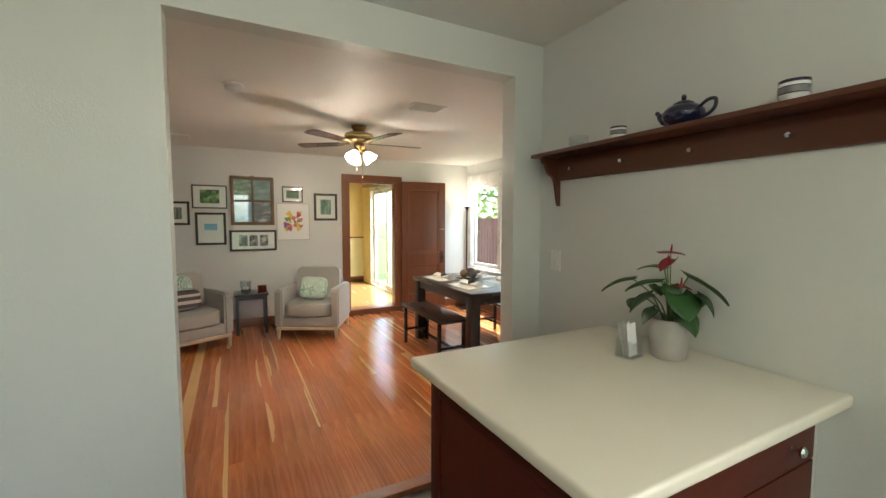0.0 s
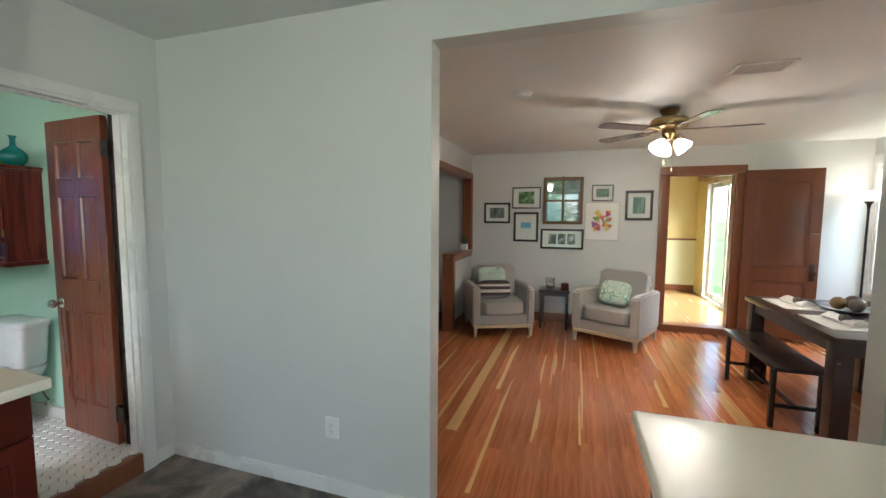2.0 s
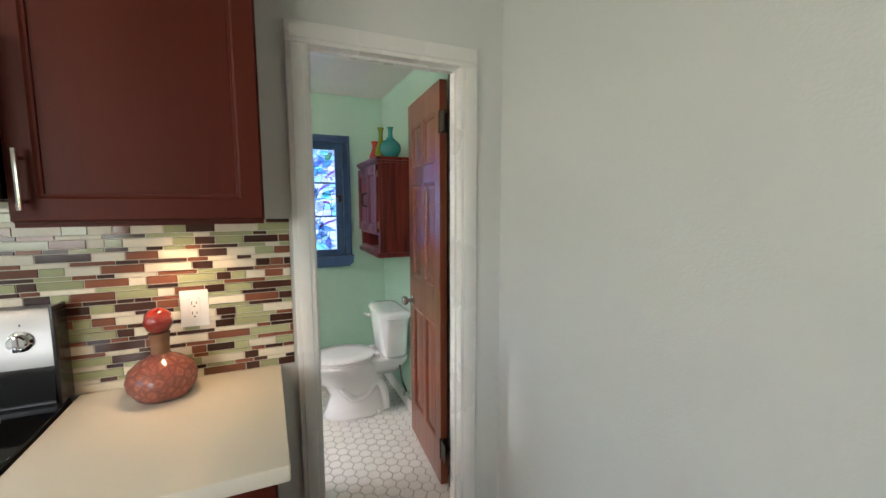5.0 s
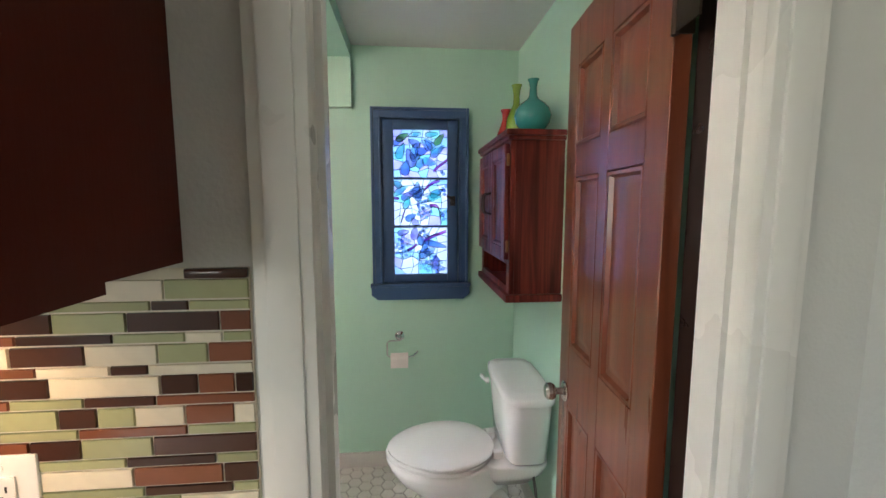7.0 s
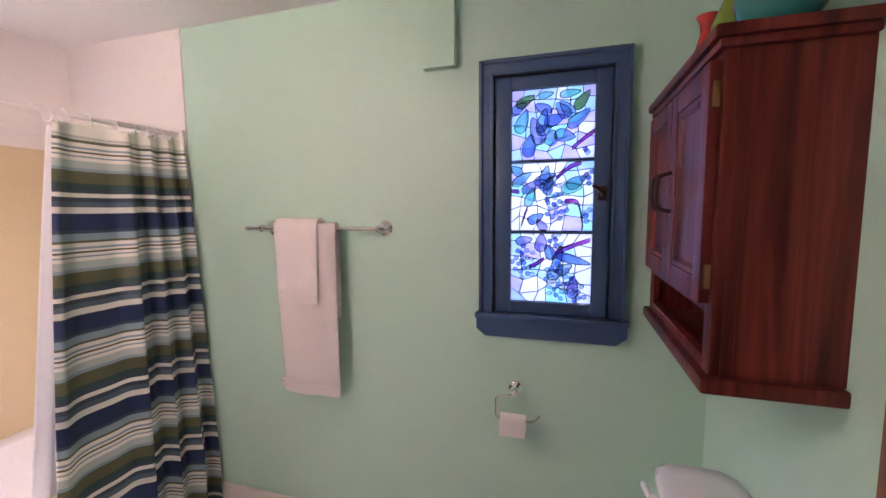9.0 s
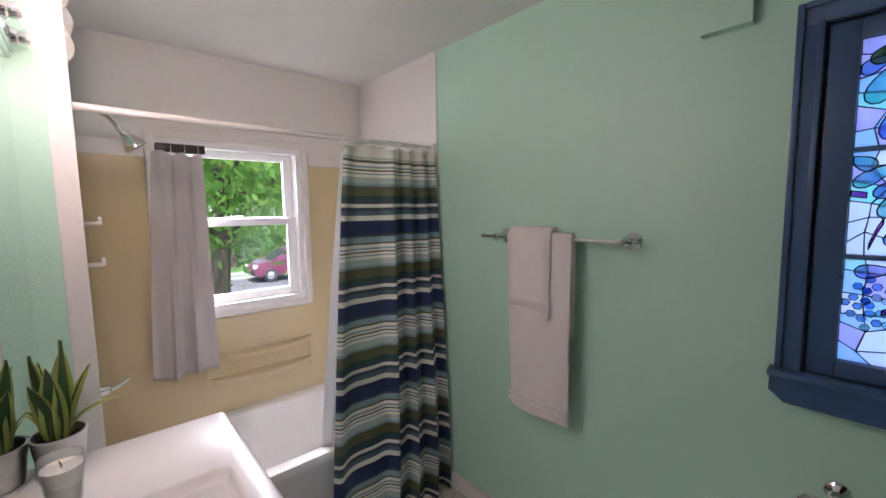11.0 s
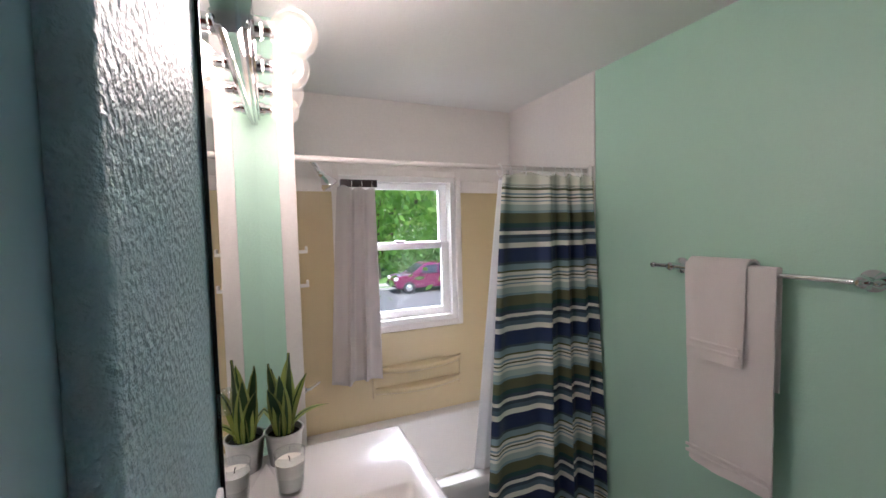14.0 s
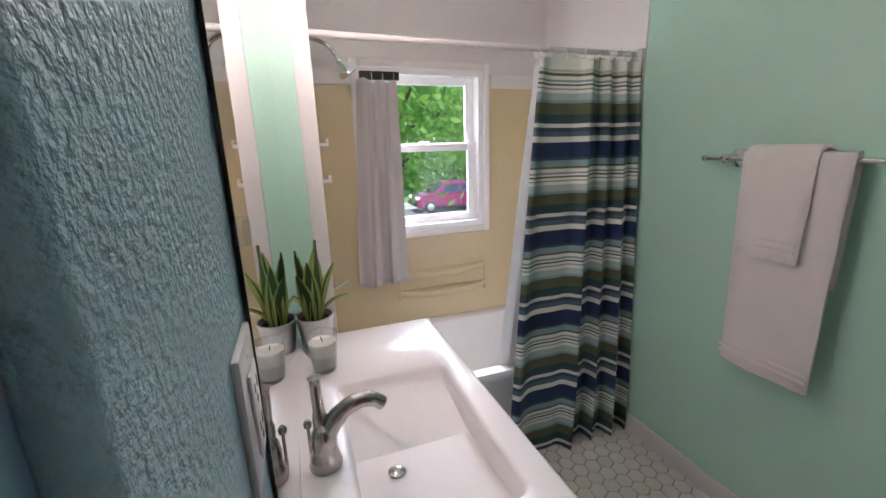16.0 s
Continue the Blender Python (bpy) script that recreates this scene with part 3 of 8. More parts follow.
def bath_window():
    x0, x1, z0, z1 = -3.19, -2.498, 1.02, 1.875
    w = thing("window_2", ((x0 + x1) / 2, BS, z0), 0, "white vinyl double-hung bathroom window over the tub", "window")
    w["kind"] = "structure"
    hw, h = (x1 - x0) / 2, z1 - z0
    part("trim_panel", boxes([(-hw - 0.035, -hw, 0.0, 0.016, -0.035, h + 0.035, 0.004), (hw, hw + 0.035, 0.0, 0.016, -0.035, h + 0.035, 0.004), (-hw, hw, 0.0, 0.016, h, h + 0.035, 0.004), (-hw, hw, 0.0, 0.016, -0.035, 0.0, 0.004)]), BWHITE, w)
    part("window_frame", boxes([(-hw, -hw + 0.03, -0.14, 0.004, 0, h), (hw - 0.03, hw, -0.14, 0.004, 0, h), (-hw + 0.03, hw - 0.03, -0.14, 0.004, h - 0.03, h), (-hw + 0.03, hw - 0.03, -0.14, 0.012, 0, 0.03)]), PLATE, w)
    a, c, m = -hw + 0.03, hw - 0.03, h * 0.53
    for zz0, zz1, y in ((m - 0.02, h - 0.03, -0.09), (0.03, m + 0.02, -0.06)):
        s = part("sash", boxes([(a, a + 0.05, y, y + 0.028, zz0, zz1, 0.004), (c - 0.05, c, y, y + 0.028, zz0, zz1, 0.004), (a + 0.05, c - 0.05, y, y + 0.028, zz0, zz0 + 0.045, 0.004), (a + 0.05, c - 0.05, y, y + 0.028, zz1 - 0.04, zz1, 0.004)]), PLATE, w)
        g = part("pane", B(a + 0.04, c - 0.04, y + 0.011, y + 0.016, zz0 + 0.035, zz1 - 0.03), WGLASS, s)
        g.visible_shadow = False
    part("sash_lock", B(-0.03, 0.03, -0.035, -0.015, m + 0.02, m + 0.035, 0.004), PLATE, w)


bath_window()


def sliding_door():
    d = thing("door_2", (2.62, 7.14, 0.088), 0, "white-framed sliding glass patio door", "sliding door")
    d["kind"] = "structure"
    y0, y1, h = -1.02, 1.01, 2.03
    part("door_frame", boxes([(-0.05, 0.06, y0, y0 + 0.06, 0, h), (-0.05, 0.06, y1 - 0.06, y1, 0, h), (-0.05, 0.06, y0 + 0.06, y1 - 0.06, h - 0.06, h), (-0.05, 0.06, y0 + 0.06, y1 - 0.06, 0, 0.03)]), TRIM, d)
    for a, c, x in ((y0 + 0.06, 0.04, -0.03), (-0.04, y1 - 0.06, 0.02)):
        p = part("door_panel", boxes([(x, x + 0.035, a, a + 0.07, 0.03, h - 0.06, 0.004), (x, x + 0.035, c - 0.07, c, 0.03, h - 0.06, 0.004), (x, x + 0.035, a + 0.07, c - 0.07, 0.03, 0.12, 0.004), (x, x + 0.035, a + 0.07, c - 0.07, h - 0.13, h - 0.06, 0.004)]), TRIM, d)
        g = part("pane", B(x + 0.015, x + 0.02, a + 0.06, c - 0.06, 0.11, h - 0.12), WGLASS, p)
        g.visible_shadow = False
    part("pull_handle", tube(NB(), curve_pts([(-0.035, -0.93, 0.9), (-0.07, -0.93, 0.92), (-0.07, -0.93, 1.08), (-0.035, -0.93, 1.1)]), 0.008), NICKEL, d)
    part("valance", boxes([(-0.16, -0.04, -1.0, 1.15, 2.05, 2.13, 0.01), (-0.20, -0.04, -1.0, 1.2, 2.13, 2.16, 0.006)]), FIRTRIM, d, "brown wooden valance")


sliding_door()


def raised_panel(bm, x0, x1, z0, z1, y, out, groove=0.014, depth=0.011):
    """A sunk field with a raised middle on a door face at y; out is -1 or 1, the way the face looks."""
    def ring(k, dy):
        return [(x0 + k, y + out * dy, z0 + k), (x1 - k, y + out * dy, z0 + k), (x1 - k, y + out * dy, z1 - k), (x0 + k, y + out * dy, z1 - k)]
    loft(bm, [ring(-0.012, 0.0005), ring(-0.008, 0.005), ring(0.0, 0.004), ring(groove * 0.6, -depth), ring(groove, -depth), ring(groove + 0.03, -0.001)], False, True)


def six_panel_door():
    W, H, T = 0.560, 1.962, 0.035
    d = thing("door_1", (-2.165, 1.611, 0.088), 176, "open six-panel red-brown stained wooden bathroom door", "door")
    d["kind"] = "structure"
    cols = ((0.080, 0.253), (0.304, 0.477))
    rows = ((0.20, 0.80), (0.99, 1.51), (1.60, 1.83))
    bm = NB()
    # stiles and rails, so that the panels are truly sunk
    for a, c in ((0, 0.080), (0.253, 0.304), (0.477, W)):
        box(bm, a, c, -T / 2, T / 2, 0, H, 0.002, 1)
    for a, c in ((0, 0.20), (0.80, 0.99), (1.51, 1.60), (1.83, H)):
        for u, v in cols:
            box(bm, u - 0.0005, v + 0.0005, -T / 2 + 0.0004, T / 2 - 0.0004, a + 0.0006, c - 0.0006)
    part("door_body", bm, DOORW, d)
    for u, v in cols:
        for a, c in rows:
            bm = NB()
            box(bm, u, v, -0.006, 0.006, a, c)
            for o in (-1, 1):
                raised_panel(bm, u + 0.012, v - 0.012, a + 0.012, c - 0.012, o * 0.0125, o, 0.012, 0.009)
            part("panel", bm, DOORW, d)
    for o in (-1, 1):
        bm = lathe(NB(), [(0.031, 0), (0.032, 0.004), (0.026, 0.009), (0.012, 0.012), (0.011, 0.030), (0.022, 0.036), (0.028, 0.046), (0.027, 0.058), (0.018, 0.066), (0.0, 0.068)], seg=24, axis="y")
        for v in bm.verts:
            v.co.y = o * (v.co.y + T / 2)
            v.co.x += W - 0.062
            v.co.z += 0.835
        part("door_knob", bm, NICKEL, d, "brushed nickel knob")
    for z in (0.20, 1.77):
        bm = tube(NB(), [(-0.008, 0.02, z - 0.05), (-0.008, 0.02, z + 0.05)], 0.007)
        box(bm, -0.004, 0.0, -T / 2, T / 2, z - 0.045, z + 0.045)
        box(bm, -0.075, -0.008, 0.018, 0.022, z - 0.045, z + 0.045)
        part("hinge", bm, DBRONZE, d, "dark bronze hinge")


six_panel_door()


def two_panel_door():
    W, H, T = 0.735, 2.0, 0.04
    d = thing("door_3", (2.36, 5.815, 0.06), -7, "open two-panel brown wooden door standing against the wall", "door")
    d["kind"] = "structure"
    bm = NB()
    for a, c in ((0, 0.11), (W - 0.11, W)):
        box(bm, a, c, -T / 2, T / 2, 0, H, 0.003, 1)
    for a, c in ((0, 0.22), (0.68, 0.86), (H - 0.13, H)):
        box(bm, 0.1095, W - 0.1095, -T / 2 + 0.0005, T / 2 - 0.0005, a + 0.0006, c - 0.0006)
    part("door_body", bm, DOORD, d)
    for a, c in ((0.22, 0.68), (0.86, H - 0.13)):
        bm = B(0.11, W - 0.11, -0.008, 0.004, a, c)
        raised_panel(bm, 0.122, W - 0.122, a + 0.012, c - 0.012, -0.012, -1, 0.02, 0.006)
        part("panel", bm, DOORD, d)
    bm = lathe(NB(), [(0.026, 0), (0.026, -0.005), (0.010, -0.012), (0.010, -0.03), (0.024, -0.04), (0.026, -0.055), (0.0, -0.062)], (W - 0.06, -T / 2, 0.80), axis="y")
    box(bm, W - 0.085, W - 0.035, -T / 2 - 0.004, -T / 2, 0.70, 0.90, 0.002)
    part("door_knob", bm, DBRONZE, d, "dark bronze knob and plate")
    part("chain_latch", tube(NB(), [(W - 0.09, -T / 2 - 0.006, 1.25), (W + 0.0, -T / 2 - 0.006, 1.252)], 0.004), CHROME, d)


two_panel_door()

# ---- kitchen ----


def shaker(name, parent, x, y0, y1, z0, z1, material, rail=0.06, out=1, axis="x"):
    """Flat-panel cabinet front whose face looks along +x at x: a mitred frame and a sunk panel."""
    def ring(k, d):
        return [(x + d, y0 + k, z0 + k), (x + d, y1 - k, z0 + k), (x + d, y1 - k, z1 - k), (x + d, y0 + k, z1 - k)]
    fr = part(name, loft(NB(), [ring(0, 0), ring(0, 0.0165), ring(0.0025, 0.019), ring(rail - 0.002, 0.019), ring(rail, 0.0175), ring(rail + 0.004, 0.0145), ring(rail + 0.009, 0.0135), ring(rail + 0.010, 0.0085)], True, False), material, parent, sharp=25)
    a = rail + 0.008
    part("panel", B(x + 0.004, x + 0.009, y0 + a, y1 - a, z0 + a, z1 - a), material, fr)
    return fr


def bar_pull(parent, x, y, z0, z1):
    bm = tube(NB(), [(x + 0.03, y, z0), (x + 0.03, y, z1)], 0.006)
    for z in (z0 + 0.02, z1 - 0.02):
        tube(bm, [(x, y, z), (x + 0.03, y, z)], 0.0045)
    return part("bar_pull", bm, CHROME, parent, "chrome bar pull")


def round_knob(parent, at, axis="x", k=1):
    prof = [(0.008, 0), (0.006, 0.008 * k), (0.007, 0.014 * k), (0.016, 0.018 * k), (0.017, 0.024 * k), (0.012, 0.03 * k), (0.0, 0.031 * k)]
    return part("knob", lathe(NB(), prof, at, 18, axis), CHROME, parent, "round chrome knob")


def base_cabinet():
    c = thing("base_cabinet", (-1.66, 0.57, 0), 0, "dark cherry base cabinet with a drawer over a door", "cabinet")
    x0, y0, y1 = -0.285, -0.268, 0.268
    part("body", boxes([(x0, 0.265, y0, y1, 0.10, 0.868), (x0, 0.20, y0 + 0.005, y1 - 0.005, KF, 0.10)]), CHERRY, c)
    d = part("drawer", B(0.265, 0.285, y0 + 0.004, y1 - 0.004, 0.705, 0.855, 0.003), CHERRY, c)
    round_knob(d, (0.285, 0.0, 0.782))
    p = shaker("door", c, 0.265, y0 + 0.004, y1 - 0.004, 0.105, 0.695, CHERRY)
    bar_pull(p, 0.284, y0 + 0.04, 0.50, 0.63)


base_cabinet()
tagged(link("countertop", box(NB(), KX + 0.002, -1.318, 0.293, 0.868, 0.870, 0.910, 0.008), COUNTER), "cream solid-surface countertop beside the range", "countertop")


def upper_cabinet():
    c = thing("wall_cabinet", (-1.80, 0.555, 1.445), 0, "dark cherry wall cabinet with one tall door", "cabinet")
    y0, y1 = -0.262, 0.284
    part("body", B(-0.148, 0.105, y0, y1, 0, 1.0), CHERRY, c)
    p = shaker("door", c, 0.105, y0 + 0.003, y1 - 0.003, 0.004, 0.985, CHERRY, 0.055)
    bar_pull(p, 0.124, y0 + 0.035, 0.03, 0.17)
    part("crown", boxes([(-0.148, 0.130, y0, y1 + 0.018, 1.0, 1.02, 0.004), (-0.148, 0.145, y0, y1 + 0.03, 1.02, 1.043, 0.006)]), CHERRY, c)
    part("light_rail", B(-0.02, 0.103, y0 + 0.002, y1 - 0.002, -0.012, -0.0005), CHERRY, c)
    e = thing("wall_cabinet", (-1.80, -0.09, 1.887), 0, "short dark cherry cabinet over the microwave", "cabinet")
    part("body", B(-0.148, 0.14, -0.38, 0.38, 0, 0.568), CHERRY, e)
    for a, b in ((-0.377, -0.003), (0.003, 0.377)):
        shaker("door", e, 0.14, a, b, 0.004, 0.56, CHERRY, 0.05)


upper_cabinet()


def under_light():
    t = thing("puck_light", (-1.80, 0.60, 1.4445), 0, "small round under-cabinet puck light, lit", "light")
    part("housing", lathe(NB(), [(0.034, 0.0), (0.034, -0.010), (0.030, -0.012)], seg=20), PLATE, t)
    part("lens", lathe(NB(), [(0.026, -0.0121), (0.026, -0.0135), (0.0, -0.0136)], seg=20), glow_mat("warm_lens", (1.0, 0.72, 0.38), 5), t)


under_light()
spot = bpy.data.lights.new("puck_lamp", "SPOT")
spot.energy, spot.color, spot.spot_size, spot.spot_blend, spot.shadow_soft_size = 1.2, (1.0, 0.64, 0.34), radians(130), 0.9, 0.02
new("puck_lamp", spot).matrix_world = look((-1.80, 0.60, 1.425), (-1.90, 0.60, 1.0))


def microwave():
    m = thing("microwave", (-1.775, -0.09, 1.50), 0, "stainless over-the-range microwave with a black glass door", "microwave")
    h = 0.385
    part("body", B(-0.17, 0.15, -0.375, 0.375, 0, h, 0.004), BLACKP, m)
    for q in ((0.15, 0.178, -0.375, 0.375, h - 0.068, h, 0.006), (0.15, 0.178, -0.375, 0.375, 0.0, 0.045, 0.006), (0.15, 0.178, 0.337, 0.375, 0.0455, h - 0.0685, 0.004), (0.15, 0.178, -0.375, -0.337, 0.0455, h - 0.0685, 0.004)):
        part("door_frame", B(*q), STEEL, m, "brushed stainless frame")
    part("door_glass", B(0.15, 0.1765, -0.3368, 0.3368, 0.0457, h - 0.0687, 0.002), BLACKG, m)
    part("door_seam", B(0.1758, 0.1785, 0.108, 0.113, 0.002, h - 0.07), SLOT, m)
    part("vent_grille", boxes([(-0.1, 0.12, -0.3 + 0.05 * i, -0.27 + 0.05 * i, -0.004, 0.0) for i in range(13)]), BLACKP, m)
    ink = pmat("grey_print", (0.02, 0.02, 0.02), 0.6, spec=0.1)
    for r in range(4):
        for c in range(3):
            part("key", B(0.1763, 0.1768, 0.20 + c * 0.035, 0.217 + c * 0.035, 0.08 + r * 0.04, 0.084 + r * 0.04), ink, m)
    part("display", B(0.1763, 0.1768, 0.22, 0.27, 0.265, 0.281), ink, m)


microwave()


def kitchen_range():
    r = thing("range", (-1.65, -0.095, 0), 0, "stainless and black electric range with a glass cooktop", "stove")
    y0, y1 = -0.38, 0.38
    part("body", B(-0.28, 0.30, y0, y1, KF, 0.895, 0.004), BLACKP, r)
    part("cooktop", B(-0.26, 0.325, y0 - 0.002, y1 + 0.002, 0.896, 0.918, 0.006), BLACKG, r)
    bm = NB()
    prism(bm, [(-0.285, 1.035), (-0.213, 1.035), (-0.225, 1.185), (-0.235, 1.20), (-0.285, 1.20)], "y", y0 + 0.012, y1 - 0.012)
    part("control_panel", bm, STEEL, r)
    part("back_guard", prism(NB(), [(-0.285, 0.93), (-0.200, 0.93), (-0.216, 1.034), (-0.285, 1.034)], "y", y0 + 0.012, y1 - 0.012), BLACKG, r, "glossy black back guard")
    part("panel_ends", boxes([(-0.29, -0.208, y0, y0 + 0.011, 0.918, 1.205, 0.004), (-0.29, -0.208, y1 - 0.011, y1, 0.918, 1.205, 0.004), (-0.28, -0.206, y0 + 0.011, y1 - 0.011, 0.9185, 0.929)]), BLACKP, r)
    part("display", B(-0.222, -0.2165, -0.11, 0.11, 1.07, 1.15, 0.002), BLACKG, r)
    for y in (-0.31, -0.215, 0.13, 0.215, 0.30):
        k = part("knob", lathe(NB(), [(0.028, 0), (0.029, 0.006), (0.022, 0.008), (0.022, 0.024), (0.019, 0.028), (0.0, 0.029)], (-0.221, y, 1.112), 24, "x"), CHROME, r, "chrome control knob")
        part("grip", B(-0.221, -0.187, y - 0.006, y + 0.006, 1.090, 1.134, 0.003), CHROME, k)
        part("dial_mark", boxes([(-0.2235, -0.2225, y - 0.002, y + 0.002, 1.152, 1.160)]), SLOT, r)
    part("oven_door", B(0.302, 0.345, y0 + 0.004, y1 - 0.004, 0.22, 0.88, 0.005), BLACKG, r)
    part("door_trim", boxes([(0.345, 0.349, y0 + 0.004, y1 - 0.004, 0.80, 0.876, 0.001)]), STEEL, r)
    part("drawer_front", B(0.302, 0.34, y0 + 0.004, y1 - 0.004, 0.05, 0.21, 0.005), STEEL, r)
    bm = tube(NB(), [(0.395, y0 + 0.03, 0.838), (0.395, y1 - 0.03, 0.838)], 0.014, 14)
    for y in (y0 + 0.06, y1 - 0.06):
        box(bm, 0.345, 0.395, y - 0.014, y + 0.014, 0.826, 0.850, 0.003)
    part("oven_handle", bm, STEEL, r)
    ring_grey = pmat("grey_burner_ring", (0.016, 0.016, 0.016), 0.4)
    for cy in (-0.19, 0.19):
        for cx in (-0.13, 0.15):
            part("burner_ring", lathe(NB(), [(0.085, 0.9181), (0.085, 0.9185), (0.080, 0.9185), (0.080, 0.9181)], (cx, cy, 0), 32, cap0=False, cap1=False), ring_grey, r)


kitchen_range()


def peninsula():
    c = thing("peninsula_cabinet", (1.165, 0.775, 0), 0, "dark cherry peninsula cabinet with drawers", "cabinet")
    part("body", boxes([(-0.50, 0.43, -0.385, 0.40, 0.10, 0.868), (-0.44, 0.42, -0.33, 0.34, KF, 0.10)]), CHERRY, c)
    for name, q in (("stile", (-0.518, -0.501, -0.385, -0.32, 0.10, 0.866, 0.002)), ("stile", (-0.518, -0.501, 0.335, 0.40, 0.10, 0.866, 0.002)), ("rail", (-0.517, -0.501, -0.3195, 0.3345, 0.80, 0.866, 0.002)),
                    ("rail", (-0.517, -0.501, -0.3195, 0.3345, 0.10, 0.17, 0.002)), ("end_panel", (-0.509, -0.501, -0.319, 0.334, 0.1705, 0.7995))):
        part(name, B(*q), CHERRY, c)
    z = 0.855
    for h in (0.15, 0.24, 0.33):
        d = part("drawer", B(-0.495, 0.425, -0.406, -0.386, z - h + 0.006, z, 0.003), CHERRY, c)
        part("knob", lathe(NB(), [(0.008, 0), (0.006, -0.010), (0.007, -0.018), (0.016, -0.022), (0.017, -0.028), (0.012, -0.034), (0.0, -0.035)], (0.28, -0.406, z - h / 2), 18, "y"), CHROME, d, "round chrome knob")
        z -= h
    part("filler", B(0.4305, 0.533, -0.375, 0.40, KF, 0.868), WALL, c, "painted filler strip at the wall")
    tagged(link("countertop", box(NB(), 0.605, SX - 0.002, 0.318, 1.277, 0.869, 0.910, 0.012, 3), COUNTER), "large cream solid-surface peninsula countertop", "countertop")


peninsula()


def wall_shelf():
    s = thing("wall_shelf", (SX, 0.75, 1.682), 0, "long red-brown wooden shelf with a peg rail and scrolled brackets", "shelf")
    y0, y1 = -1.05, 0.955
    part("shelf_board", B(-0.155, -0.001, y0, y1, 0.127, 0.148, 0.005), SHELFW, s)
    part("back_board", B(-0.020, -0.001, y0 + 0.06, y1 - 0.055, 0.0, 0.1265, 0.003), SHELFW, s)
    prof = [(-0.0005, 0.1265), (-0.135, 0.1265), (-0.135, 0.100), (-0.118, 0.088), (-0.105, 0.062), (-0.088, 0.035), (-0.058, 0.018), (-0.040, -0.010), (-0.032, -0.055), (-0.024, -0.10), (-0.012, -0.145), (-0.0005, -0.148)]
    for y in (y1 - 0.085, y0 + 0.065):
        bm = prism(NB(), prof, "y", y, y + 0.020)
        part("bracket", bm, SHELFW, s)
    for y in (0.75, 0.42, 0.09, -0.24, -0.57):
        part("peg", lathe(NB(), [(0.008, -0.02), (0.005, -0.032), (0.006, -0.045), (0.010, -0.052), (0.009, -0.058), (0.0, -0.060)], (0, y, 0.055), 14, "x"), CHROME, s, "small metal peg")


wall_shelf()

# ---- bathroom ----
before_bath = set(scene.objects)


